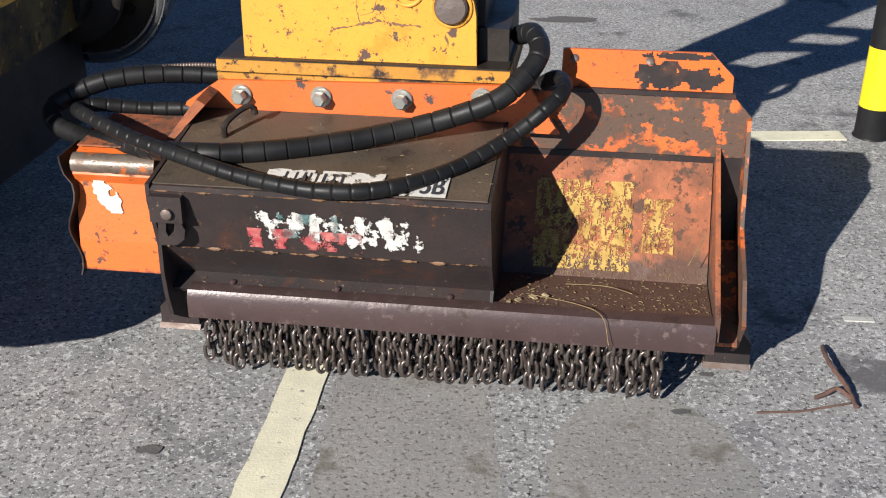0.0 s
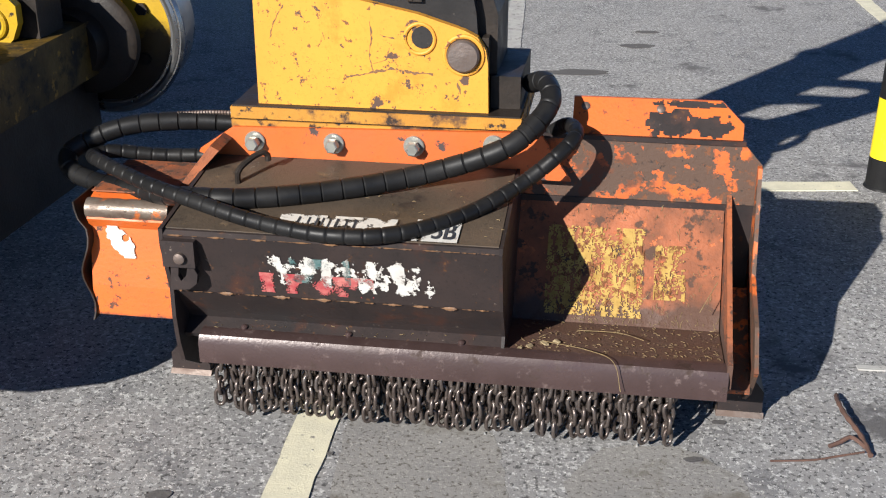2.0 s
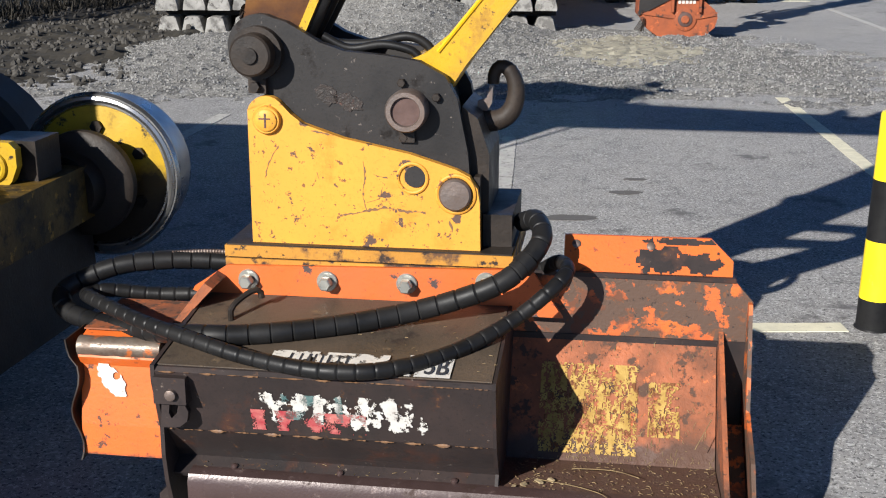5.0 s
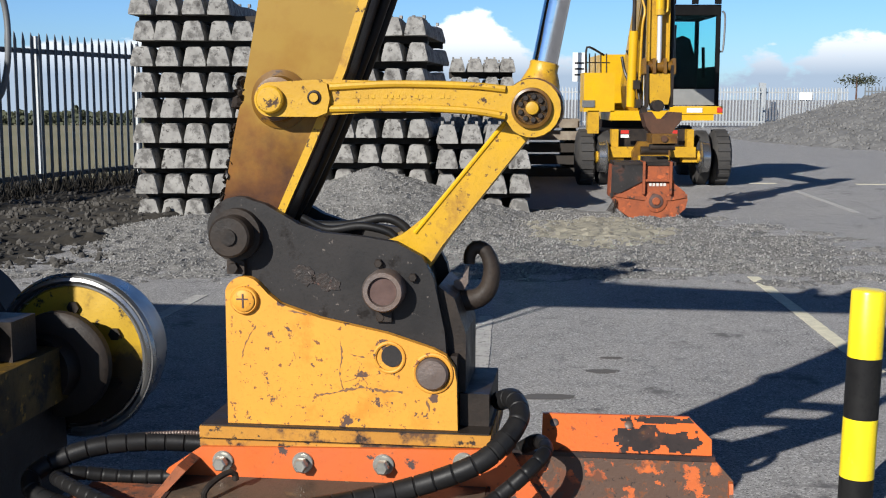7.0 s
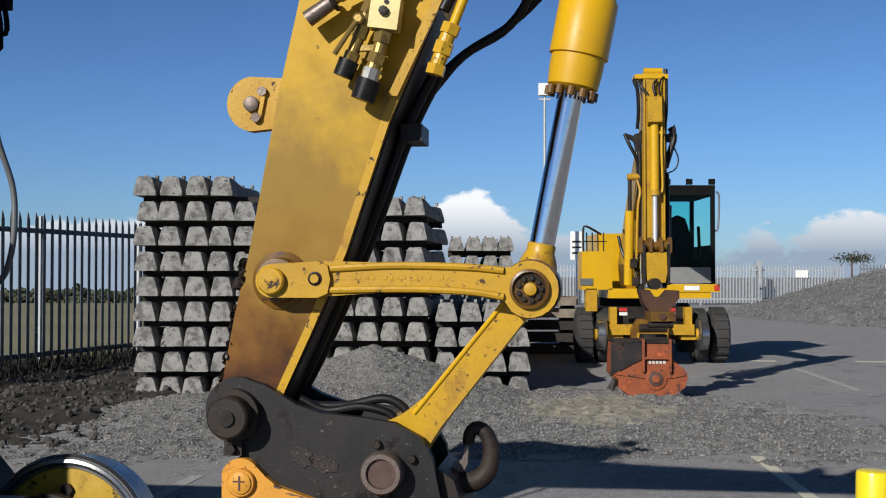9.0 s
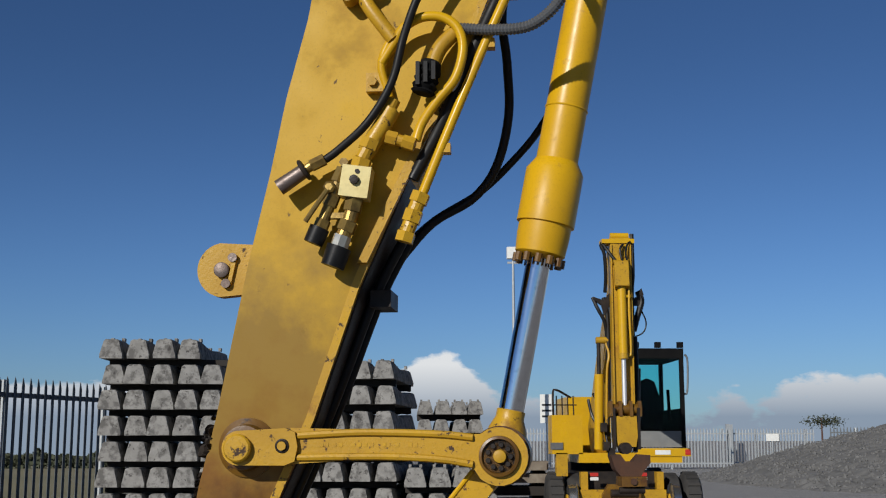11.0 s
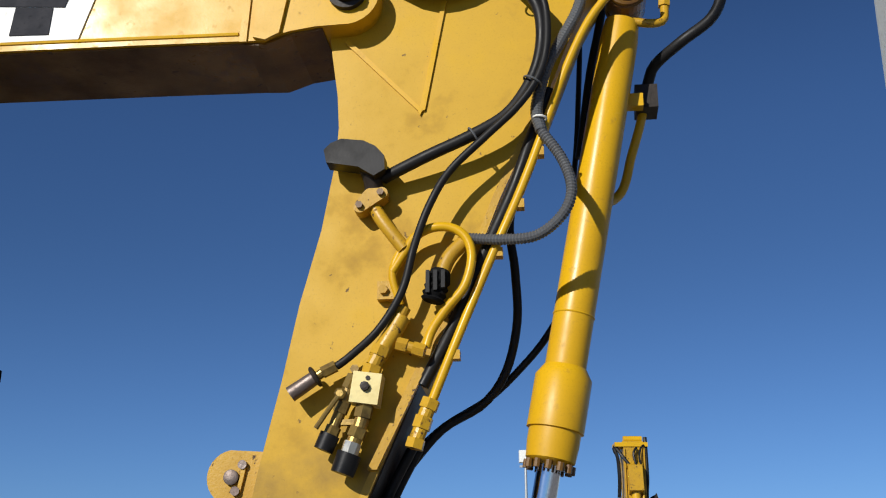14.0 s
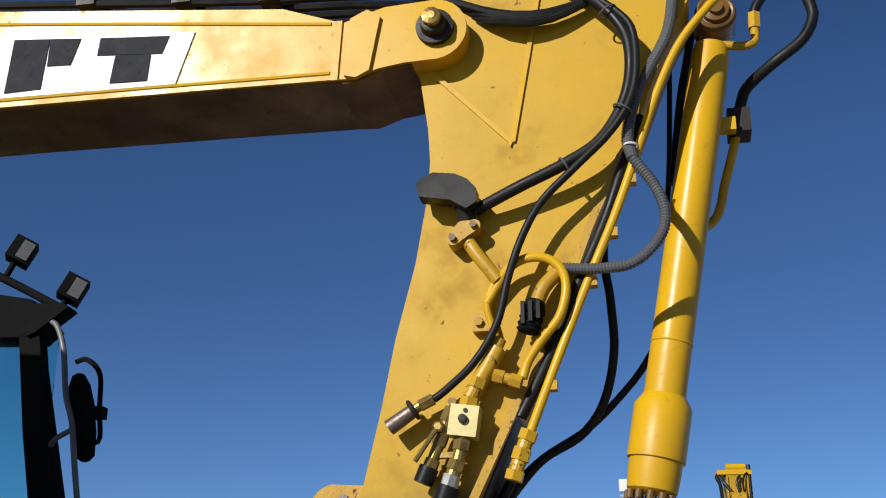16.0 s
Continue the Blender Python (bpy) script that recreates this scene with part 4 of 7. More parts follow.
def build_foot():
    f = part("foot_plate", box(bm_new(), -0.672, 0.072, 0.37, 0.80, 0.682, 0.712), grimy_foot, digger, "amber foot plates with grimy gap", bevel=0.003)
    part("lower_foot", box(bm_new(), -0.672, 0.072, 0.372, 0.80, 0.655, 0.677), grimy_foot, f, bevel=0.003)
    part("grime_gap", box(bm_new(), -0.665, 0.065, 0.378, 0.79, 0.675, 0.684), dark_steel, f)
    part("top_dirt", box(bm_new(), -0.668, 0.068, 0.374, 0.79, 0.712, 0.716), dark_steel, f, "oily dirt on the foot")
    side = [(-0.604, 0.714), (-0.604, 1.06)] + arc(-0.556, 1.045, 0.05, 165, 45, 8) + [(-0.492, 1.05), (-0.462, 1.027), (-0.36, 0.993), (-0.19, 0.958), (-0.075, 0.922), (-0.042, 0.905)] + [(-0.022, 0.875), (-0.016, 0.84), (-0.013, 0.714)]
    for v0, v1 in ((0.395, 0.42), (0.74, 0.765)):
        p = part("bracket_plate", prism(bm_new(), side, v0, v1), bracket_yellow, digger, "amber bracket plate with scratches and chips", bevel=0.003)
        if v0 < 0.5:
            lathe_b = part("pivot_boss", lathe(bm_new(), (-0.553, 0.398, 1.036), FRONT, [(0, 0.036), (0.012, 0.036), (0.016, 0.033)], 28), bracket_yellow, p, smooth=True)
            part("boss_disc", lathe(bm_new(), (-0.553, 0.384, 1.036), FRONT, [(0, 0.028), (0.006, 0.028), (0.009, 0.024)], 24), bracket_yellow, lathe_b, smooth=True)
            part("boss_slot", box(bm_new(), -0.570, -0.540, 0.3738, 0.377, 1.039, 1.0425, None), rust_disc, lathe_b)
            part("boss_slot", box(bm_new(), -0.5555, -0.551, 0.3735, 0.3768, 1.018, 1.054, None), rust_disc, lathe_b)
            part("pin_ring", ring(bm_new(), (-0.076, 0.394, 0.861), FRONT, 0.047, 0.006, 32), bracket_yellow, p, smooth=True)
            part("lower_pin", lathe(bm_new(), (-0.076, 0.398, 0.861), FRONT, [(0, 0.041), (0.018, 0.041), (0.024, 0.036), (0.026, 0.0)], 30), pin_steel, p, "dull steel pin", smooth=True)
            part("eye_ring", ring(bm_new(), (-0.185, 0.394, 0.898), FRONT, 0.037, 0.005, 32), bracket_yellow, p, smooth=True)
            part("eye_bore", lathe(bm_new(), (-0.185, 0.3975, 0.898), FRONT, [(0, 0.034), (0.002, 0.034)], 28), dark_steel, p, smooth=True)
            for line, w in (([(-0.565, 0.886), (-0.552, 0.926), (-0.527, 0.971)], 0.0025), ([(-0.31, 0.937), (-0.307, 0.894), (-0.312, 0.85), (-0.303, 0.813)], 0.004), ([(-0.373, 0.794), (-0.314, 0.806), (-0.256, 0.818), (-0.198, 0.812), (-0.152, 0.812)], 0.006),
                            ([(-0.302, 0.831), (-0.27, 0.844), (-0.261, 0.873)], 0.0035), ([(-0.091, 0.791), (-0.084, 0.762)], 0.004), ([(-0.429, 0.905), (-0.424, 0.886)], 0.003), ([(-0.442, 1.01), (-0.384, 1.0)], 0.003), ([(-0.284, 0.904), (-0.248, 0.895)], 0.003)):
                part("scratch", scratch(line, w, 0.3945), scratch_mat, p)
            part("eye_pin", lathe(bm_new(), (-0.178, 0.397, 0.902), FRONT, [(0, 0.027), (0.006, 0.027)], 24), hitch_black, p, smooth=True)
    part("bracket_web", prism(bm_new(), [(-0.59, 0.714), (-0.06, 0.714), (-0.06, 0.80), (-0.59, 0.80)], 0.42, 0.74), dark_steel, digger)
    part("rear_stop", box(bm_new(), -0.012, 0.062, 0.44, 0.74, 0.7165, 0.80), dark_steel, digger, bevel=0.006)
    part("bracket_end", box(bm_new(), -0.034, -0.018, 0.42, 0.74, 0.714, 0.90), dark_steel, digger)


build_foot()


def build_hitch():
    out = arc(-0.575, 1.212, 0.082, 262, 60, 12) + [(-0.505, 1.275), (-0.47, 1.255), (-0.42, 1.226), (-0.36, 1.206), (-0.257, 1.197), (-0.172, 1.184), (-0.108, 1.15), (-0.078, 1.095), (-0.05, 0.96), (-0.045, 0.90), (-0.2, 0.90), (-0.5, 0.98), (-0.545, 1.06), (-0.57, 1.10)]
    for v0, v1 in ((0.424, 0.455), (0.705, 0.736)):
        h = part("hitch_plate", prism(bm_new(), out, v0, v1), hitch_black, digger, "black quick-hitch side plate, rust showing", bevel=0.004)
        if v0 > 0.5:
            continue
        part("hitch_pin", lathe(bm_new(), (-0.577, 0.424, 1.200), FRONT, [(0, 0.066), (0.03, 0.066), (0.03, 0.052), (0.075, 0.052), (0.08, 0.047), (0.082, 0.0)], 32), dark_steel, h, "greasy steel dipper pin", smooth=True)
        part("grease_boss", lathe(bm_new(), (-0.577, 0.340, 1.200), FRONT, [(0, 0.02), (0.004, 0.02)], 20), dark_steel, h, smooth=True)
        part("keeper", box(bm_new(), -0.60, -0.555, 0.40, 0.424, 1.10, 1.135), dark_steel, h, bevel=0.006)
        part("keeper_bolt", lathe(bm_new(), (-0.58, 0.402, 1.118), FRONT, [(0, 0.013), (0.02, 0.013)], 6), dark_steel, h)
        g = part("link_pin", lathe(bm_new(), (-0.198, 0.424, 1.067), FRONT, [(0, 0.052), (0.05, 0.052), (0.056, 0.048), (0.056, 0.037), (0.046, 0.034)], 36), pin_steel, h, "bare steel pin collar with rusty face", smooth=True)
        part("pin_face", lathe(bm_new(), (-0.198, 0.379, 1.067), FRONT, [(0, 0.037), (0.002, 0.036)], 28), rust_disc, g, smooth=True)
        part("pin_keeper", box(bm_new(), -0.222, -0.182, 0.41, 0.424, 0.985, 1.02), dark_steel, h, bevel=0.005)
        for u, z in ((-0.215, 1.132), (-0.128, 1.098), (-0.21, 0.995)):
            part("bolt", lathe(bm_new(), (u, 0.424, z), FRONT, [(0, 0.011), (0.014, 0.011), (0.016, 0.009)], 6), dark_steel, h)
        for cu, cz, ru, rz in ((-0.405, 1.098, 0.03, 0.024), (-0.352, 1.082, 0.036, 0.022)):
            o = [(cu + ru * math.cos(a) * (1 + 0.45 * noise.noise((3 * math.cos(a), cu * 40, 3 * math.sin(a)))), cz + rz * math.sin(a) * (1 + 0.45 * noise.noise((3 * math.cos(a), cz * 40, 3 * math.sin(a)))) - 0.25 * ru * math.cos(a)) for a in [2 * math.pi * k / 22 for k in range(22)]]
            part("scraped_plate", prism(bm_new(), o, 0.4215, 0.4245), scraped_steel, h, "scraped dark maker's plate")
    part("hitch_core", prism(bm_new(), [(-0.57, 1.13), (-0.45, 1.18), (-0.36, 1.16), (-0.12, 1.11), (-0.07, 0.95), (-0.07, 0.86), (-0.52, 0.98)], 0.455, 0.705), dark_steel, digger)
    part("hitch_nose", prism(bm_new(), [(-0.07, 1.07), (-0.03, 1.04), (0.0, 0.95), (0.0, 0.80), (-0.07, 0.78)], 0.46, 0.72), dark_steel, digger, bevel=0.01)
    hook = [(-0.06, 0.6, 1.02), (-0.02, 0.6, 1.012), (0.02, 0.6, 1.02), (0.046, 0.6, 1.05), (0.053, 0.6, 1.10), (0.038, 0.6, 1.142), (0.012, 0.6, 1.154), (-0.004, 0.6, 1.135), (-0.006, 0.6, 1.11)]
    part("lifting_hook", tube(bm_new(), hook, 0.030, 14, 0.010, lambda i: 1.05 - 0.018 * i), dark_steel, digger, "black lifting hook", smooth=True)
    part("hook_latch", prism(bm_new(), [(-0.045, 1.045), (-0.02, 1.04), (-0.008, 1.06), (-0.006, 1.105), (-0.014, 1.108), (-0.022, 1.075), (-0.045, 1.065)], 0.585, 0.605), pin_steel, digger, "worn steel hook latch", bevel=0.003)
    part("hitch_hose", tube(bm_new(), [(-0.45, 0.58, 1.225), (-0.403, 0.55, 1.212), (-0.313, 0.55, 1.214), (-0.223, 0.55, 1.232), (-0.17, 0.55, 1.21), (-0.14, 0.55, 1.16)], 0.012, 10, 0.015), rubber, digger, smooth=True)
    part("hitch_hose", tube(bm_new(), [(-0.43, 0.5, 1.235), (-0.362, 0.5, 1.205), (-0.273, 0.5, 1.216), (-0.2, 0.5, 1.2), (-0.18, 0.5, 1.174)], 0.011, 10, 0.015), rubber, digger, smooth=True)


build_hitch()


def build_dipper():
    left = [(-0.626, 1.27), (-0.593, 1.446), (-0.556, 1.605), (-0.513, 1.835), (-0.481, 2.008), (-0.429, 2.24), (-0.39, 2.445), (-0.337, 2.655), (-0.303, 2.86), (-0.297, 2.96), (-0.303, 3.06), (-0.322, 3.19), (-0.335, 3.30), (-0.30, 3.42), (-0.2, 3.52), (-0.06, 3.59)]
    right = [(0.27, 3.57), (0.40, 3.50), (0.455, 3.41), (0.394, 3.30), (0.274, 2.99), (0.154, 2.73), (0.045, 2.452), (-0.07, 2.225), (-0.192, 1.94), (-0.304, 1.604), (-0.386, 1.418), (-0.475, 1.225), (-0.52, 1.16), (-0.59, 1.16)]
    dip = part("dipper", prism(bm_new(), left + right, 0.46, 0.70), dipper_paint, digger, "yellow dipper arm, oil-stained towards the hitch", bevel=0.006)
    # side wings stand proud of the shadowed front face
    for v in (0.457, 0.70):
        part("edge_strip", prism(bm_new(), right[4:12] + [(p[0] - 0.02, p[1] + 0.006) for p in right[4:12]][::-1], v, v + 0.004), yellow_worn, dip)
    part("weld_rib", prism(bm_new(), [(-0.285, 3.225), (-0.073, 3.0), (-0.066, 2.985), (-0.06, 2.998), (-0.052, 3.0), (0.03, 3.46), (0.018, 3.462), (-0.066, 3.01), (-0.275, 3.235)], 0.452, 0.4605), yellow, dip, bevel=0.002)
    # lifting lug
    lug = arc(-0.556, 1.995, 0.072, 100, 262, 14) + [(-0.50, 1.93), (-0.475, 2.06)]
    lg = part("lug", prism(bm_new(), lug, 0.5, 0.54), yellow_worn, digger, "yellow lifting lug with pin", bevel=0.005)
    part("lug_pin", lathe(bm_new(), (-0.561, 0.5, 1.994), FRONT, [(0, 0.02), (0.012, 0.02), (0.014, 0.016)], 22), pin_steel, lg, smooth=True)
    for u, z in ((-0.532, 2.026), (-0.548, 1.958)):
        part("lug_bolt", lathe(bm_new(), (u, 0.5, z), FRONT, [(0, 0.012), (0.014, 0.012), (0.014, 0.006)], 16), pin_steel, lg, smooth=True)
    part("lug_bar", prism(bm_new(), [(-0.545, 1.955), (-0.535, 1.955), (-0.52, 2.03), (-0.53, 2.03)], 0.49, 0.5), yellow_worn, lg)
    # greasy link boss
    part("dipper_boss", lathe(bm_new(), (-0.47, 0.462, 1.538), FRONT, [(0, 0.074), (0.008, 0.074), (0.012, 0.066), (0.016, 0.058), (0.05, 0.054), (0.052, 0.04)], 34), yellow_oily_shade, dip, smooth=True)
    rnd = random.Random(3)
    for k in range(26):
        z = 1.28 + rnd.random() ** 1.2 * 0.34
        u = -0.63 + (z - 1.25) * 0.19
        bm = bm_new()
        bmesh.ops.create_icosphere(bm, subdivisions=2, radius=rnd.uniform(0.006, 0.014) + (0.009 if 1.5 < z < 1.58 else 0))
        for vv in bm.verts:
            vv.co = vv.co * (1 + 0.5 * noise.noise(vv.co * 90 + Vector((k, 0, 0)))) + Vector((u - 0.004, 0.462 + rnd.uniform(0, 0.03), z))
        part("grease_clump", bm, dark_steel, dip, "dried black grease", smooth=True)
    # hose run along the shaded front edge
    # black plate paints in this face's shade, with oil towards the foot
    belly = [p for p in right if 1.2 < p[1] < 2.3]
    part("belly_grime", prism(bm_new(), [(p[0] + 0.005, p[1]) for p in belly] + [(p[0] - 0.004, p[1]) for p in belly[::-1]], 0.476, 0.694), dark_steel, dip, "black plate for the shaded, oil-stained underside")
    for k, (du, r) in enumerate(((0.006, 0.014), (0.016, 0.012))):
        pts = [(u + du, 0.60 + 0.05 * k, z) for u, z in ((-0.52, 1.16), (-0.44, 1.30), (-0.36, 1.47), (-0.27, 1.69), (-0.18, 1.93), (-0.10, 2.09))]
        part("shaded_hose", tube(bm_new(), pts, r, 10, 0.03), rubber, dip, smooth=True)
    part("hose_clamp", box(bm_new(), -0.18, -0.125, 0.56, 0.70, 1.90, 1.945), dark_steel, dip, bevel=0.008)


build_dipper()


def build_links():
    mid = [(-0.33, 1.575), (-0.2, 1.582), (-0.1, 1.582), (0.02, 1.578), (0.10, 1.57)]
    low = [(0.10, 1.49), (0.02, 1.502), (-0.1, 1.508), (-0.2, 1.508), (-0.33, 1.506)]
    out = arc(-0.475, 1.537, 0.042, 265, 95, 12) + [(-0.40, 1.582), (-0.345, 1.586)] + mid[1:] + arc(0.163, 1.517, 0.07, 130, -130, 16) + low[:-1] + [(-0.345, 1.498), (-0.40, 1.496)]
    for v0, v1 in ((0.40, 0.435), (0.725, 0.76)):
        l = part("side_link", prism(bm_new(), out, v0, v1), yellow_worn, digger, "cast yellow tipping link with raised edges", bevel=0.006, segs=3)
        if v0 > 0.5:
            continue
        for row, dz in ((mid, -0.008), (low[::-1], 0.008)):
            part("link_rib", tube(bm_new(), [(u, 0.398, z + dz) for u, z in row], 0.009, 8, 0.02), yellow_worn, l, smooth=True)
        part("cheek", prism(bm_new(), arc(-0.475, 1.537, 0.042, 265, 95, 12) + [(-0.36, 1.585), (-0.335, 1.575), (-0.328, 1.54), (-0.335, 1.505), (-0.36, 1.495)], 0.385, 0.40), yellow_worn, l, bevel=0.005)
        part("link_end_pin", lathe(bm_new(), (-0.475, 0.386, 1.537), FRONT, [(0, 0.034), (0.016, 0.034), (0.02, 0.03), (0.021, 0.0)], 28), yellow_worn, l, smooth=True)
        b = part("keeper_bolt", lathe(bm_new(), (-0.366, 0.386, 1.542), FRONT, [(0, 0.011), (0.01, 0.011)], 16), yellow_worn, l, smooth=True)
        part("keeper_ring", ring(bm_new(), (-0.366, 0.385, 1.542), FRONT, 0.014, 0.004, 20), dark_steel, b, smooth=True)
        hub = part("link_hub", lathe(bm_new(), (0.163, 0.402, 1.517), FRONT, [(0, 0.05), (0.014, 0.048), (0.016, 0.042), (0.006, 0.039)], 34), yellow_oily_shade, l, smooth=True)
        part("hub_face", lathe(bm_new(), (0.163, 0.398, 1.517), FRONT, [(0, 0.039), (0.002, 0.039)], 28), dark_steel, hub, smooth=True)
        part("hub_core", lathe(bm_new(), (0.165, 0.396, 1.517), FRONT, [(0, 0.017), (0.012, 0.015), (0.014, 0.008)], 20), yellow_worn, hub, smooth=True)
        for k in range(9):
            a = 2 * math.pi * k / 9
            part("hub_bolt", lathe(bm_new(), (0.163 + 0.028 * math.cos(a), 0.396, 1.517 + 0.028 * math.sin(a)), FRONT, [(0, 0.007), (0.008, 0.006)], 8), dark_steel, hub, smooth=True)
        # cast figures too worn to read
        for k, w in enumerate((9, 6, 9, 10, 0, 9, 9, 8, 9, 0, 8, 4, 9, 0, 10, 8)):
            u = -0.275 + k * 0.0155
            if w:
                part("cast_mark", box(bm_new(), u, u + w * 0.001, 0.3988, 0.4, 1.540, 1.549), yellow_worn, l)
    low_end, top_end = Vector((-0.155, 0.58, 1.12)), Vector((0.15, 0.58, 1.50))
    d = (top_end - low_end).normalized()
    s = Vector((d.z, 0, -d.x))
    w0, w1 = 0.04, 0.036
    pts = [low_end - s * 0.085 + d * 0.0, low_end + s * 0.055 - d * 0.06, low_end + s * 0.05, low_end + s * w0 + d * 0.1, top_end + s * w1, top_end - s * w1, low_end - s * w0 + d * 0.13, low_end - s * 0.055 + d * 0.06]
    b = part("bucket_link", prism(bm_new(), [(p.x, p.z) for p in pts], 0.47, 0.69), yellow_worn, digger, "diagonal yellow push link", bevel=0.008, segs=3)
    part("link_edge", tube(bm_new(), [low_end - s * 0.034 + d * 0.08 + Vector((0, -0.11, 0)), top_end - s * 0.032 - d * 0.05 + Vector((0, -0.11, 0))], 0.006, 8, 0.03), yellow, b, smooth=True)


build_links()


def build_cylinder():
    a, b = Vector((0.163, 0.6, 1.517)), Vector((0.53, 0.6, 3.40))
    d = (b - a).normalized()
    L = (b - a).length
    cy = part("cylinder_barrel", lathe(bm_new(), a + d * 0.66, d, [(0, 0.052), (0.05, 0.052), (0.08, 0.05), (0.11, 0.05)] + [(0.112, 0.056), (L - 0.80, 0.056), (L - 0.74, 0.05), (L - 0.735, 0.03)], 36), yellow, digger, "glossy yellow bucket cylinder", smooth=True)
    part("gland", lathe(bm_new(), a + d * 0.52, d, [(0, 0.05), (0.012, 0.066), (0.06, 0.07), (0.09, 0.07), (0.092, 0.077), (0.235, 0.077), (0.265, 0.058)], 36), yellow, cy, "thick gland end with bolt ring", smooth=True)
    q = d.to_track_quat("Z", "Y")
    for k in range(12):
        an = 2 * math.pi * k / 12
        o = q @ Vector((0.06 * math.cos(an), 0.06 * math.sin(an), 0))
        part("gland_bolt", rod(bm_new(), a + d * 0.503 + o, a + d * 0.525 + o, 0.0095, n=8), yellow_oily_shade, cy)
    part("rod", rod(bm_new(), a + d * 0.09, a + d * 0.6, 0.033, n=32), chrome, cy, "polished chrome rod", smooth=True)
    part("rod_end", lathe(bm_new(), a + d * 0.03, d, [(0, 0.056), (0.035, 0.05), (0.06, 0.04), (0.066, 0.037), (0.085, 0.037), (0.088, 0.033)], 28), yellow_worn, cy, smooth=True)
    part("rod_eye", lathe(bm_new(), (0.163, 0.66, 1.517), FRONT, [(0, 0.074), (0.20, 0.074)], 32), yellow_oily_shade, cy, smooth=True)
    part("barrel_eye", lathe(bm_new(), (0.53, 0.655, 3.40), FRONT, [(0, 0.06), (0.11, 0.06), (0.115, 0.052), (0.122, 0.052), (0.124, 0.04), (0.14, 0.038), (0.143, 0.022), (0.155, 0.02)], 30), yellow_oily_shade, cy, "oily pin eye with stepped washers")
    part("eye_washer", ring(bm_new(), (0.53, 0.535, 3.40), FRONT, 0.05, 0.008, 30), yellow_oily_shade, cy, smooth=True)
    part("weld_band", ring(bm_new(), a + d * 0.93, d, 0.0555, 0.003, 32, 6), yellow, cy, smooth=True)
    part("pipe", tube(bm_new(), [(0.43, 0.64, 2.775), (0.465, 0.70, 2.80), (0.494, 0.72, 2.834), (0.511, 0.72, 2.876), (0.526, 0.72, 2.937), (0.556, 0.72, 3.034), (0.574, 0.72, 3.106), (0.588, 0.72, 3.16)], 0.014, 10, 0.02), yellow, cy, smooth=True)
    part("pipe_clamp", box(bm_new(), 0.546, 0.612, 0.665, 0.755, 3.078, 3.152), dark_steel, cy, bevel=0.008)
    part("clamp_stub", box(bm_new(), 0.505, 0.566, 0.628, 0.664, 3.066, 3.106), yellow, cy, bevel=0.004)
    part("cylinder_hose", tube(bm_new(), [(0.580, 0.72, 3.14), (0.592, 0.71, 3.185), (0.612, 0.68, 3.222), (0.686, 0.62, 3.262), (0.772, 0.6, 3.32), (0.808, 0.6, 3.391), (0.801, 0.6, 3.449), (0.77, 0.6, 3.56), (0.65, 0.58, 3.72)], 0.017, 12, 0.02), rubber, cy, smooth=True)
    part("cylinder_hose", tube(bm_new(), [(0.408, 0.8, 3.495), (0.396, 0.8, 3.415), (0.391, 0.8, 3.317), (0.382, 0.8, 3.181), (0.371, 0.8, 3.031), (0.352, 0.8, 2.86)], 0.0085, 10, 0.03), rubber, cy, smooth=True)
    part("cylinder_hose", tube(bm_new(), [(0.466, 0.7, 3.44), (0.445, 0.7, 3.336), (0.424, 0.7, 3.242), (0.408, 0.7, 3.149), (0.392, 0.7, 3.04), (0.375, 0.7, 2.933)], 0.013, 10, 0.03), rubber, cy, smooth=True)
    part("elbow", tube(bm_new(), [(0.545, 0.58, 3.315), (0.60, 0.58, 3.305), (0.636, 0.59, 3.32), (0.642, 0.6, 3.37)], 0.013, 10, 0.015), yellow_worn, cy, smooth=True)
    part("elbow_nut", lathe(bm_new(), (0.641, 0.6, 3.37), (0.05, 0, 1), [(0, 0.019), (0.05, 0.019)], 6), yellow_worn, cy)
    part("cylinder_hose", tube(bm_new(), [(0.643, 0.6, 3.41), (0.65, 0.6, 3.44), (0.68, 0.6, 3.49), (0.70, 0.6, 3.56), (0.62, 0.58, 3.70)], 0.015, 12, 0.02), rubber, cy, smooth=True)


build_cylinder()


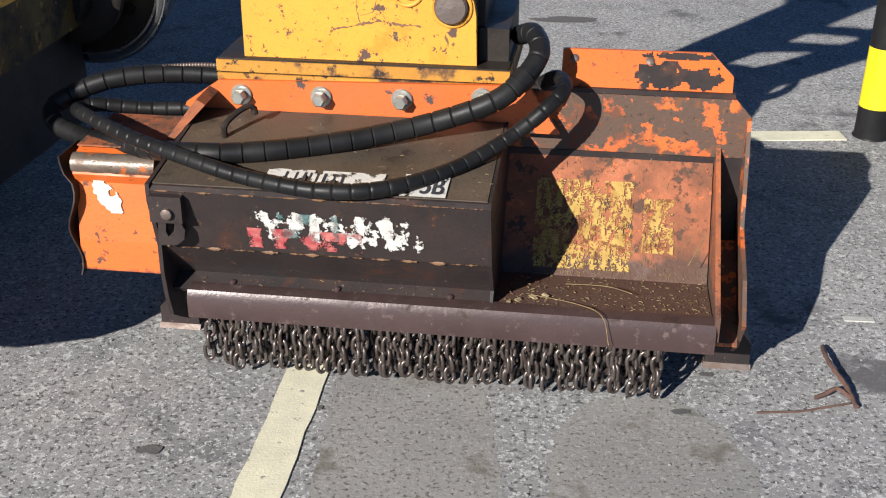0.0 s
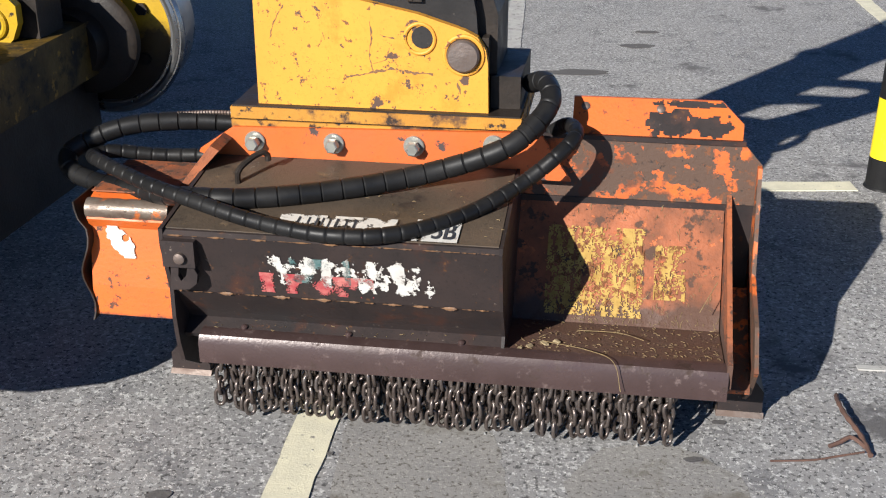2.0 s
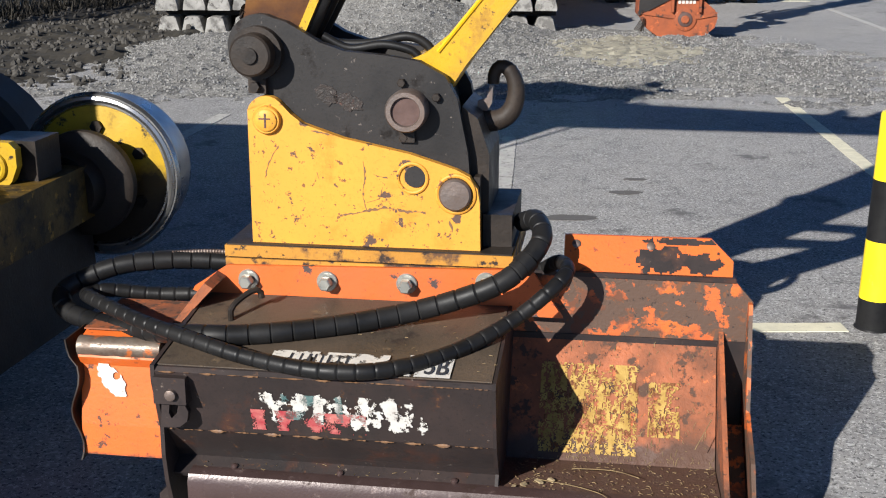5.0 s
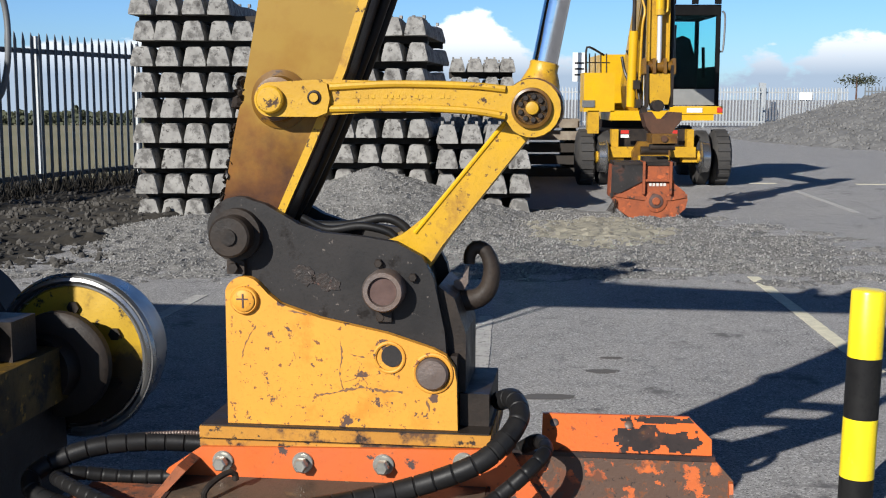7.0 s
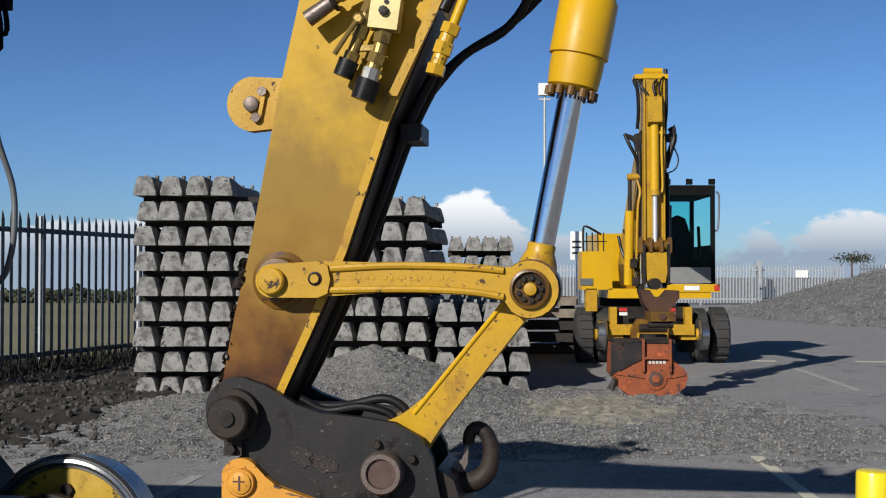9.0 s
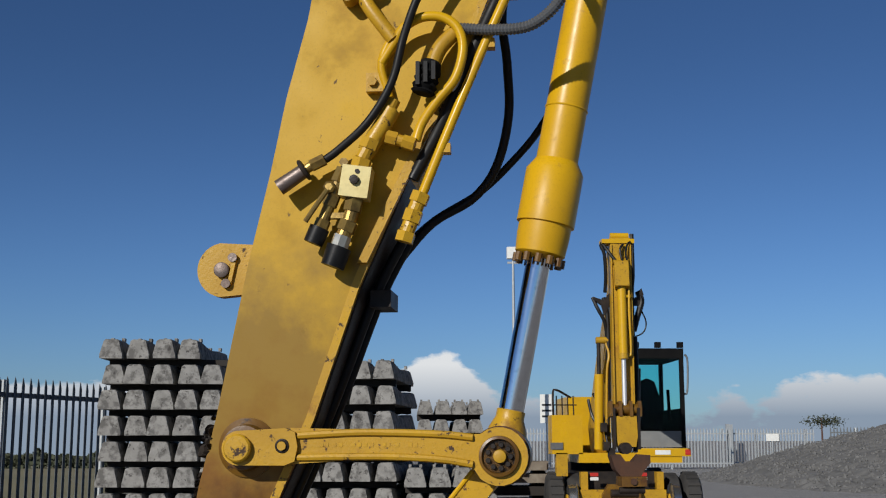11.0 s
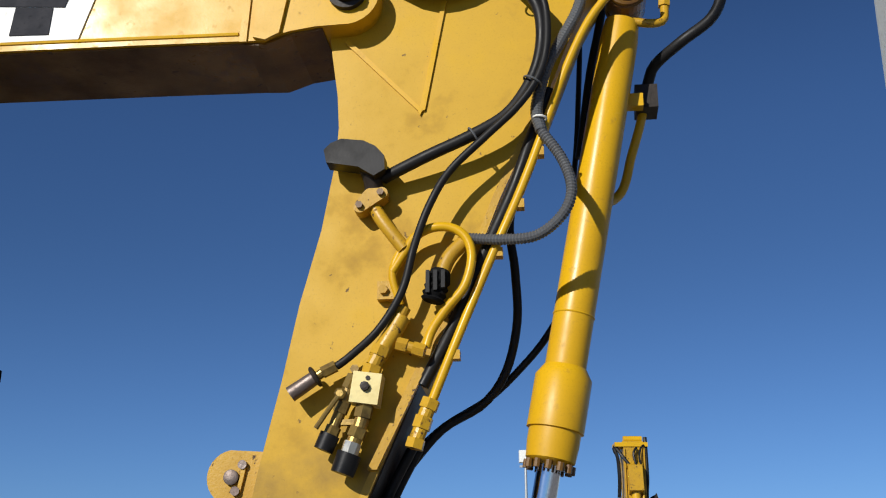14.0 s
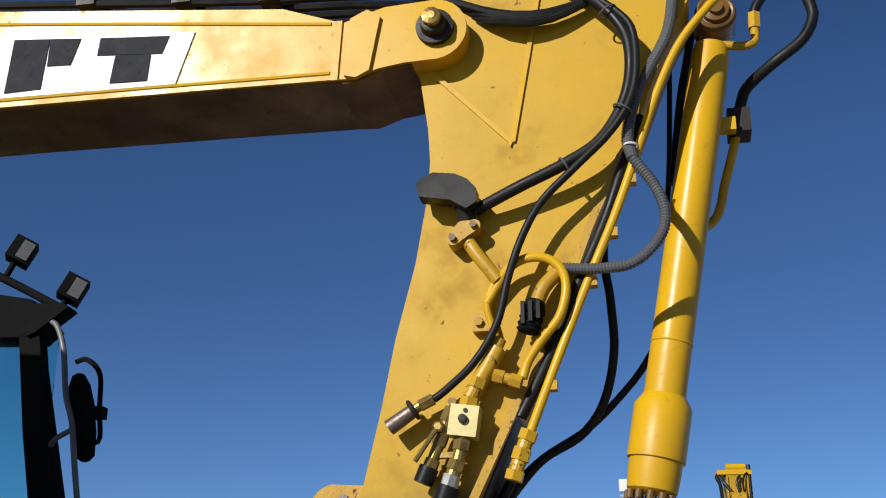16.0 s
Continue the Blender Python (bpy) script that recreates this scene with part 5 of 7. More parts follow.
def build_boom():
    front = [(-3.2, 3.72), (-1.667, 3.563), (-0.732, 3.464), (-0.545, 3.395), (-0.47, 3.42), (-0.42, 3.435)] + arc(-0.275, 3.345, 0.098, 100, -95, 16) + [(-0.36, 3.245), (-0.43, 3.235), (-0.478, 3.222), (-0.505, 3.208), (-0.567, 3.21), (-0.893, 3.215), (-1.62, 3.222), (-3.2, 3.22)]
    b = part("boom", prism(bm_new(), front, 0.385, 0.715), yellow, digger, "heavy yellow boom with rolled edges", bevel=0.008)
    # brown plates put the underside's shade, with some grime, into colour
    part("boom_grime", prism(bm_new(), [(-3.2, 3.214), (-1.62, 3.216), (-0.893, 3.209), (-0.567, 3.204), (-0.567, 3.212), (-0.893, 3.217), (-1.62, 3.224), (-3.2, 3.222)], 0.397, 0.703), yellow_oily_shade, b, "underside shade with some oily grime, in brown")
    part("boom_grime", prism(bm_new(), [(-0.566, 3.203), (-0.505, 3.201), (-0.43, 3.228), (-0.34, 3.240), (-0.34, 3.246), (-0.43, 3.236), (-0.505, 3.209), (-0.566, 3.211)], 0.397, 0.703), yellow_oily_shade, b, "underside shade with some oily grime, in brown")
    part("boom_fold", prism(bm_new(), [(-0.575, 3.205), (-0.555, 3.205), (-0.545, 3.40), (-0.565, 3.40)], 0.378, 0.385), yellow, b, bevel=0.003)
    part("boom_swell", prism(bm_new(), [(-0.535, 3.215), (-0.50, 3.205), (-0.46, 3.225), (-0.43, 3.40), (-0.47, 3.425), (-0.52, 3.40)], 0.372, 0.385), yellow, b, bevel=0.006)
    part("boom_bead", tube(bm_new(), [(-3.2, 0.385, 3.245), (-1.62, 0.385, 3.245), (-0.58, 0.385, 3.232)], 0.006, 6, 0.05), yellow, b, smooth=True)
    part("boom_bead", tube(bm_new(), [(-3.2, 0.385, 3.66), (-1.66, 0.385, 3.515), (-0.58, 0.385, 3.395)], 0.006, 6, 0.05), yellow, b, smooth=True)
    part("boom_pin", lathe(bm_new(), (-0.268, 0.386, 3.345), FRONT, [(0, 0.055), (0.02, 0.055), (0.022, 0.04), (0.05, 0.034), (0.054, 0.02)], 30), dark_steel, b, "greasy boom pin", smooth=True)
    part("pin_nut", lathe(bm_new(), (-0.268, 0.345, 3.35), FRONT, [(0, 0.03), (0.03, 0.027), (0.034, 0.012)], 10), brass, b)
    # white band with a dark painted name, kept as plain blocks
    band = [(-3.1, 3.60), (-1.653, 3.470), (-1.005, 3.415), (-1.055, 3.243), (-1.62, 3.25), (-3.1, 3.26)]
    part("white_band", prism(bm_new(), band, 0.380, 0.386), white_vinyl, b, "white sign band with dark painted blocks")
    for block in ([(-1.61, 3.265), (-1.49, 3.268), (-1.48, 3.44), (-1.60, 3.45)], [(-1.478, 3.345), (-1.40, 3.342), (-1.375, 3.43), (-1.478, 3.44)],
                  [(-1.315, 3.365), (-1.105, 3.35), (-1.085, 3.408), (-1.31, 3.425)], [(-1.265, 3.265), (-1.145, 3.262), (-1.14, 3.35), (-1.255, 3.358)]):
        part("painted_block", prism(bm_new(), block, 0.377, 0.380), letter_black, b, "dark painted block")
    # hoses and pipes along the boom's back
    for k in range(4):
        part("boom_pipe", tube(bm_new(), [(-3.2, 0.42 + 0.05 * k, 3.76 + 0.01 * k), (-1.7, 0.42 + 0.05 * k, 3.61), (-0.9, 0.42 + 0.05 * k, 3.53), (-0.55, 0.44 + 0.05 * k, 3.52), (-0.3, 0.46 + 0.05 * k, 3.50), (-0.1, 0.42, 3.40 - 0.01 * k), (0.04, 0.415, 3.378 - 0.008 * k), (0.19, 0.43, 3.42)], 0.013, 8, 0.05), rubber, b, smooth=True)
    for u in (-1.42, -1.1, -0.82):
        part("pipe_clamp", box(bm_new(), u, u + 0.06, 0.40, 0.62, 3.50 - u * 0.09 - 0.06, 3.60 - u * 0.1), dark_steel, b, bevel=0.006)


build_boom()


def build_valves():
    """Pipework, couplings and hoses on the dipper's side."""
    def hex_run(points, name, material, r, parent, label=""):
        bm = bm_new()
        for p0, p1, k in zip(points, points[1:], range(99)):
            rod(bm, p0, p1, r * (1.0 if k % 2 == 0 else 0.78), n=6 if k % 2 == 0 else 14)
        return part(name, bm, material, parent, label)

    part("main_hose", tube(bm_new(), [(-0.16, 0.42, 2.785), (-0.139, 0.41, 2.792), (-0.035, 0.39, 2.834), (0.09, 0.38, 2.886), (0.184, 0.38, 2.945), (0.249, 0.38, 3.041), (0.278, 0.38, 3.142), (0.276, 0.38, 3.248), (0.24, 0.39, 3.33), (0.187, 0.4, 3.398), (0.108, 0.42, 3.476), (0.0, 0.45, 3.52)], 0.017, 12, 0.02), rubber, digger, "black hydraulic hose", smooth=True)
    part("thin_hose", tube(bm_new(), [(-0.275, 0.41, 2.262), (-0.242, 0.41, 2.286), (-0.163, 0.39, 2.352), (-0.101, 0.38, 2.452), (-0.069, 0.375, 2.574), (-0.029, 0.37, 2.683), (0.026, 0.365, 2.776), (0.12, 0.36, 2.867), (0.207, 0.36, 2.951), (0.265, 0.36, 3.034), (0.293, 0.365, 3.135), (0.292, 0.37, 3.264), (0.257, 0.375, 3.331), (0.172, 0.4, 3.418), (0.06, 0.44, 3.5)], 0.011, 10, 0.02), rubber, digger, "thin black hose", smooth=True)
    part("conduit", tube(bm_new(), [(0.06, 0.43, 2.607), (0.166, 0.4, 2.589), (0.255, 0.38, 2.592), (0.323, 0.37, 2.646), (0.346, 0.37, 2.715), (0.325, 0.38, 2.801), (0.271, 0.39, 2.892)], 0.0155, 12, 0.0045, lambda i: 1.0 if i % 2 else 0.84), corrugated, digger, "grey corrugated conduit")
    part("conduit", tube(bm_new(), [(0.271, 0.39, 2.892), (0.26, 0.4, 2.964), (0.289, 0.4, 3.081), (0.332, 0.41, 3.17), (0.385, 0.42, 3.277), (0.408, 0.43, 3.39), (0.42, 0.45, 3.5)], 0.0175, 12, 0.0045, lambda i: 1.0 if i % 2 else 0.88), corrugated, digger, "grey corrugated conduit")
    part("tie", ring(bm_new(), (0.268, 0.392, 2.93), (0.1, 0, 1), 0.018, 0.003, 16, 6), white_vinyl, digger)
    for p, d in (((0.09, 0.375, 2.876), (1, 0, 0.6)), ((0.252, 0.372, 3.03), (0.5, 0, 0.9)), ((0.225, 0.385, 3.345), (-0.6, 0, 1))):
        part("tie", ring(bm_new(), p, d, 0.027, 0.003, 18, 6), corrugated, digger, smooth=True)
    part("steel_loop", tube(bm_new(), [(-0.135, 0.43, 2.52), (-0.098, 0.42, 2.574), (-0.073, 0.41, 2.608), (-0.026, 0.4, 2.629), (0.027, 0.4, 2.627), (0.066, 0.4, 2.596), (0.079, 0.4, 2.54), (0.059, 0.4, 2.464), (0.012, 0.41, 2.409), (-0.028, 0.42, 2.353), (-0.043, 0.42, 2.309)], 0.0125, 12, 0.015), yellow, digger, "bent yellow steel pipe", smooth=True)
    part("steel_pipe", tube(bm_new(), [(-0.115, 0.44, 2.43), (-0.135, 0.43, 2.52), (-0.10, 0.425, 2.60)], 0.011, 10, 0.02), yellow, digger, smooth=True)
    part("long_pipe", tube(bm_new(), [(-0.065, 0.44, 2.08), (-0.026, 0.435, 2.178), (0.045, 0.43, 2.352), (0.133, 0.43, 2.562), (0.208, 0.43, 2.733), (0.27, 0.43, 2.893), (0.342, 0.43, 3.092), (0.414, 0.43, 3.243), (0.499, 0.43, 3.352), (0.56, 0.45, 3.42)], 0.0125, 10, 0.03), yellow, digger, "long yellow steel pipe", smooth=True)
    part("long_hose", tube(bm_new(), [(-0.055, 0.452, 2.215), (0.02, 0.45, 2.36), (0.11, 0.45, 2.57), (0.19, 0.45, 2.75), (0.25, 0.45, 2.92), (0.30, 0.45, 3.05)], 0.017, 10, 0.03), rubber, digger, "black hose beside the pipe", smooth=True)
    for u, z in ((0.145, 2.565), (0.205, 2.70), (0.262, 2.85), (0.03, 2.29)):
        part("pipe_saddle", box(bm_new(), u - 0.014, u + 0.014, 0.425, 0.458, z - 0.012, z + 0.012), yellow_worn, digger, bevel=0.006)
    hex_run([(-0.075, 0.435, 2.05), (-0.068, 0.435, 2.075), (-0.058, 0.435, 2.10), (-0.048, 0.435, 2.13), (-0.04, 0.435, 2.15), (-0.03, 0.435, 2.175)], "pipe_union", yellow_worn, 0.025, digger, "yellow hex pipe union")
    part("guard_strip", prism(bm_new(), [(-0.195, 2.0), (-0.17, 2.0), (-0.055, 2.24), (-0.075, 2.25), (-0.10, 2.20)], 0.44, 0.46), yellow_worn, digger, bevel=0.003)
    part("sag_hose", tube(bm_new(), [(-0.19, 0.62, 1.93), (-0.111, 0.66, 2.043), (-0.024, 0.66, 2.14), (0.086, 0.66, 2.205), (0.151, 0.66, 2.296), (0.184, 0.66, 2.437), (0.181, 0.66, 2.585), (0.172, 0.66, 2.756), (0.25, 0.66, 3.0), (0.394, 0.66, 3.338)], 0.0125, 10, 0.03), rubber, digger, "sagging black hose", smooth=True)
    part("sag_hose", tube(bm_new(), [(-0.17, 0.64, 1.95), (-0.116, 0.7, 2.065), (-0.028, 0.7, 2.151), (0.099, 0.7, 2.228), (0.196, 0.7, 2.319), (0.271, 0.7, 2.411), (0.35, 0.71, 2.56), (0.42, 0.71, 2.8), (0.46, 0.71, 3.2)], 0.0105, 10, 0.03), rubber, digger, "sagging black hose", smooth=True)
    # valve block with couplings
    blk = part("valve_block", box(bm_new(), -0.229, -0.155, 0.375, 0.43, 2.157, 2.237, Matrix.Translation((-0.192, 0, 2.197)) @ Euler((0, radians(8), 0)).to_matrix().to_4x4() @ Matrix.Translation((0.192, 0, -2.197))), cream_metal, digger, "pale square valve block", bevel=0.004)
    part("block_stud", lathe(bm_new(), (-0.193, 0.376, 2.20), FRONT, [(0, 0.012), (0.012, 0.012), (0.013, 0.006)], 8), dark_steel, blk)
    part("block_stud", lathe(bm_new(), (-0.186, 0.376, 2.222), FRONT, [(0, 0.006), (0.004, 0.006)], 8), dark_steel, blk)
    hex_run([(-0.186, 0.405, 2.23), (-0.178, 0.405, 2.26), (-0.165, 0.405, 2.285), (-0.155, 0.405, 2.31)], "hex_union", yellow_worn, 0.026, digger)
    part("tee", tube(bm_new(), [(-0.17, 0.41, 2.28), (-0.13, 0.41, 2.345), (-0.105, 0.41, 2.39)], 0.024, 10, 0.02), yellow_worn, digger, smooth=True)
    hex_run([(-0.118, 0.41, 2.318), (-0.09, 0.41, 2.31), (-0.075, 0.41, 2.305), (-0.045, 0.41, 2.295)], "tee_branch", yellow_worn, 0.019, digger)
    hex_run([(-0.12, 0.41, 2.37), (-0.108, 0.41, 2.395), (-0.098, 0.41, 2.415)], "tee_nut", yellow_worn, 0.022, digger)
    hex_run([(-0.196, 0.405, 2.16), (-0.203, 0.405, 2.125), (-0.210, 0.405, 2.10), (-0.22, 0.405, 2.075), (-0.226, 0.405, 2.06)], "coupling", brass, 0.024, digger, "grimy brass coupling")
    part("coupling_nut", rod(bm_new(), (-0.226, 0.405, 2.063), (-0.236, 0.405, 2.032), 0.023, n=8), bolt_steel, digger, "bright hex nut")
    part("coupling_cap", rod(bm_new(), (-0.234, 0.405, 2.035), (-0.252, 0.405, 1.985), 0.032, 0.03, n=20), rubber, digger, "black rubber cap", smooth=True, bevel=0.004)
    hex_run([(-0.225, 0.405, 2.235), (-0.24, 0.405, 2.20), (-0.25, 0.405, 2.17), (-0.262, 0.405, 2.14), (-0.275, 0.405, 2.105), (-0.285, 0.405, 2.08)], "coupling", brass, 0.02, digger, "grimy brass coupling")
    part("coupling_cap", rod(bm_new(), (-0.285, 0.405, 2.085), (-0.302, 0.405, 2.045), 0.026, 0.025, n=20), rubber, digger, "black rubber cap", smooth=True, bevel=0.004)
    part("tap_lever", tube(bm_new(), [(-0.262, 0.375, 2.175), (-0.285, 0.37, 2.14), (-0.315, 0.37, 2.095)], 0.007, 8, 0.02), brass, digger, smooth=True)
    part("tap_nut", lathe(bm_new(), (-0.258, 0.40, 2.185), FRONT, [(0, 0.016), (0.02, 0.016), (0.024, 0.01)], 6), brass, digger)
    part("bright_nut", lathe(bm_new(), (-0.222, 0.40, 2.248), FRONT, [(0, 0.012), (0.02, 0.012)], 6), brass, digger)
    part("cross_bar", box(bm_new(), -0.285, -0.19, 0.40, 0.42, 2.108, 2.122), brass, digger, bevel=0.003)
    hex_run([(-0.275, 0.405, 2.262), (-0.31, 0.405, 2.245), (-0.325, 0.405, 2.235), (-0.335, 0.405, 2.228)], "hose_tail", brass, 0.016, digger, "brass hose tail")
    part("quick_coupler", rod(bm_new(), (-0.33, 0.405, 2.232), (-0.392, 0.405, 2.19), 0.019, 0.021, n=20), pin_steel, digger, "steel quick coupler", smooth=True)
    part("coupler_ring", ring(bm_new(), (-0.328, 0.405, 2.235), (0.83, 0, 0.55), 0.024, 0.006, 20), dark_steel, digger, smooth=True)
    # flanged hose root with its rubber guard
    gd = [(-0.318, 2.853), (-0.30, 2.872), (-0.271, 2.884), (-0.21, 2.876), (-0.176, 2.858), (-0.152, 2.83), (-0.15, 2.79), (-0.18, 2.772), (-0.223, 2.800), (-0.31, 2.816)]
    part("rubber_guard", prism(bm_new(), gd, 0.365, 0.42), rubber, digger, "black rubber lamp-shaped guard", bevel=0.015, segs=3)
    part("guard_neck", tube(bm_new(), [(-0.21, 0.40, 2.83), (-0.19, 0.42, 2.78), (-0.19, 0.44, 2.745)], 0.026, 12, 0.02), dark_steel, digger, smooth=True)
    part("hose_flange", prism(bm_new(), arc(-0.222, 2.698, 0.017, 150, 300, 6) + arc(-0.163, 2.735, 0.017, -30, 120, 6) + arc(-0.19, 2.725, 0.026, 110, 140, 3), 0.40, 0.45), yellow_worn, digger, "yellow bolted hose flange", bevel=0.006)
    part("flange_pipe", tube(bm_new(), [(-0.19, 0.43, 2.71), (-0.158, 0.42, 2.655), (-0.098, 0.42, 2.574)], 0.019, 12, 0.02), yellow_worn, digger, smooth=True)
    for u, z in ((-0.222, 2.70), (-0.165, 2.735)):
        part("flange_bolt", lathe(bm_new(), (u, 0.402, z), FRONT, [(0, 0.01), (0.014, 0.01)], 6), yellow_oily_shade, digger)
    # black electric connector
    cn = part("connector", lathe(bm_new(), (-0.025, 0.40, 2.425), (0.28, 0, 1), [(0, 0.026), (0.006, 0.032)] + [(0.012 + 0.009 * k, 0.033 if k % 2 else 0.027) for k in range(6)] + [(0.07, 0.03), (0.085, 0.026), (0.09, 0.02)], 20), cab_black, digger, "black ribbed electric connector")
    for k in range(3):
        part("connector_lug", box(bm_new(), -0.038 + 0.02 * k, -0.028 + 0.02 * k, 0.362, 0.375, 2.44 + 0.006 * k, 2.50), rubber, cn, bevel=0.002)
    part("connector_neck", tube(bm_new(), [(0.0, 0.41, 2.505), (0.02, 0.41, 2.55), (0.065, 0.42, 2.60)], 0.02, 12, 0.015), yellow_worn, digger, smooth=True)
    part("hose_saddle", box(bm_new(), -0.175, -0.13, 0.43, 0.458, 2.445, 2.495), yellow_worn, digger, bevel=0.006)
    part("saddle_bolt", lathe(bm_new(), (-0.158, 0.43, 2.47), FRONT, [(0, 0.013), (0.012, 0.013)], 6), yellow_worn, digger)


build_valves()


def build_machine_body():
    """Rail wheel, axle beam, cab and the upper body out of sight beside the viewer."""
    for v in (1.33,):
        w = part("rail_wheel", lathe(bm_new(), (-1.44, v + 0.20, 0.66), FRONT, [(0, 0.258), (0.03, 0.264), (0.155, 0.270), (0.165, 0.284), (0.185, 0.288), (0.198, 0.28), (0.2, 0.245), (0.19, 0.24), (0.185, 0.08)], 64), tread_steel, digger, "steel rail wheel with polished tread", smooth=True)
        part("wheel_disc", lathe(bm_new(), (-1.44, v + 0.016, 0.66), FRONT, [(0, 0.242), (0.005, 0.242), (0.008, 0.236)], 56), wheel_paint_shaded, w, "yellow wheel disc", smooth=True)
        part("wheel_rim", ring(bm_new(), (-1.44, v + 0.008, 0.66), FRONT, 0.263, 0.014, 56), tread_steel, w, smooth=True)
        for k in range(6):
            a = 2 * math.pi * k / 6 + 0.5
            part("wheel_nut", lathe(bm_new(), (-1.44 + 0.17 * math.cos(a), v + 0.008, 0.66 + 0.17 * math.sin(a)), FRONT, [(0, 0.022), (0.015, 0.022)], 6), dark_steel, w)
    part("rail_axle", box(bm_new(), -1.60, -1.40, -0.09, 1.22, 0.555, 0.735), grimy_shaded_axle, digger, "grimy yellow rail axle beam, darkened for shade", bevel=0.012)
    # dark block added to stand in for the shade under the beam
    part("axle_guard", prism(bm_new(), [(0.42, 0.22), (1.26, 0.20), (1.30, 0.28), (1.28, 0.553), (0.42, 0.553)], -1.76, -1.46, "u"), dark_steel, digger, "dark block added for the darkness below the rail axle", bevel=0.02)
    part("axle_hub", rod(bm_new(), (-1.45, 1.34, 0.66), (-1.48, 1.15, 0.65), 0.14, 0.11, n=28), dark_steel, digger, smooth=True)
    part("hub_flange", lathe(bm_new(), (-1.44, 1.245, 0.66), FRONT, [(0, 0.165), (0.012, 0.178), (0.045, 0.178), (0.055, 0.165), (0.056, 0.10)], 36), dark_steel, digger, "dark greasy hub flange", smooth=True)
    lug = part("axle_bracket", prism(bm_new(), [(-1.68, 0.69), (-1.54, 0.70), (-1.495, 0.745), (-1.475, 0.79), (-1.475, 0.845), (-1.495, 0.865), (-1.68, 0.87)], 0.84, 0.875), wheel_paint_shaded, digger, "yellow axle bracket", bevel=0.01)
    part("bracket_eye", ring(bm_new(), (-1.555, 0.838, 0.79), FRONT, 0.04, 0.010, 28), wheel_paint_shaded, lug, smooth=True)
    part("bracket_bore", lathe(bm_new(), (-1.555, 0.843, 0.79), FRONT, [(0, 0.036), (0.006, 0.036)], 24), dark_steel, lug, smooth=True)
    part("bracket_web", box(bm_new(), -1.60, -1.44, 0.90, 1.06, 0.735, 0.86), dark_steel, digger, bevel=0.015)
    part("axle_bracket", prism(bm_new(), [(0.62, 0.69), (0.86, 0.69), (0.86, 0.84), (0.83, 0.88), (0.72, 0.88), (0.62, 0.80)], -1.70, -1.66, "u"), yellow, digger, "yellow axle bracket", bevel=0.012)
    part("rail_arm", box(bm_new(), -2.6, -1.58, 0.35, 0.62, 0.5, 0.76), dark_steel, digger, bevel=0.02)
    part("chassis", box(bm_new(), -4.9, -1.95, -0.05, 1.3, 0.45, 1.15), dark_steel, digger, bevel=0.03)
    part("upper_body", box(bm_new(), -5.6, -2.8, -0.9, 1.55, 1.2, 2.45), yellow, digger, bevel=0.06)
    for u, v in ((-2.75, -0.75), (-2.27, 1.6), (-4.6, -0.75), (-4.6, 1.6)):
        part("road_tyre", lathe(bm_new(), (u, v + 0.26, 0.5), FRONT, [(0, 0.36), (0.01, 0.47), (0.04, 0.5), (0.22, 0.5), (0.25, 0.47), (0.26, 0.36)], 40), tyre_rubber, digger, smooth=True)
    # unseen plate, block and step, added to shade the wheel and ground
    shade_outline = [(-3.0, 0.42), (-1.60, 0.42), (-1.55, 0.60), (-1.56, 1.0), (-1.90, 1.20), (-2.06, 1.25), (-2.075, 1.40), (-2.065, 1.49), (-2.10, 1.542), (-2.143, 1.573), (-2.181, 1.559), (-2.211, 1.681), (-2.20, 1.95), (-3.0, 1.95)]
    part("side_locker", prism(bm_new(), shade_outline, -0.16, -0.1), yellow, digger, "unseen yellow plate added to cast shadow", bevel=0.006)
    part("locker_body", prism(bm_new(), [(-0.165, 0.42), (-0.165, 1.2), (-0.62, 1.2), (-0.66, 1.15), (-0.66, 0.44), (-0.64, 0.42)], -3.0, -1.60, "u"), yellow, digger, bevel=0.02)
    part("locker_step", prism(bm_new(), [(-3.0, -0.67), (-1.55, -0.655), (-1.37, -0.575), (-1.29, -0.50), (-1.27, -0.42), (-1.27, -0.16), (-3.0, -0.16)], 0.40, 0.45, "z"), dark_steel, digger, "unseen dark step added to cast shadow", bevel=0.006)
    part("boom_root", prism(bm_new(), [(-3.2, 3.2), (-3.0, 3.72), (-3.3, 3.75), (-4.0, 2.3), (-3.4, 2.2)], 0.40, 0.73), yellow, digger, bevel=0.01)
    # cab: corner pillar, roof, glass, lamps, mirror
    c = part("cab_roof", prism(bm_new(), [(-3.9, 3.10), (-2.47, 3.04), (-2.40, 3.10), (-2.49, 3.22), (-3.2, 3.36), (-3.9, 3.36)], 2.15, 2.32), cab_black, digger, "black cab of the excavator", bevel=0.02)
    part("cab_pillar", prism(bm_new(), [(-2.30, 1.85), (-2.17, 1.85), (-2.245, 2.30), (-2.40, 2.90), (-2.43, 3.06), (-2.53, 3.06), (-2.45, 2.60), (-2.385, 2.30)], 2.15, 2.22), cab_black, c, bevel=0.01)
    part("cab_side_glass", box(bm_new(), -3.85, -2.35, 2.185, 2.19, 1.9, 3.06), cab_glass, c)
    part("cab_lower", box(bm_new(), -3.9, -2.65, 2.16, 2.4, 1.1, 1.88), yellow, c, bevel=0.02)
    part("roof_visor", prism(bm_new(), [(-2.486, 3.196), (-2.31, 3.18), (-2.295, 3.165), (-2.441, 3.055), (-2.48, 3.04)], 2.13, 2.23), cab_black, c, bevel=0.006)
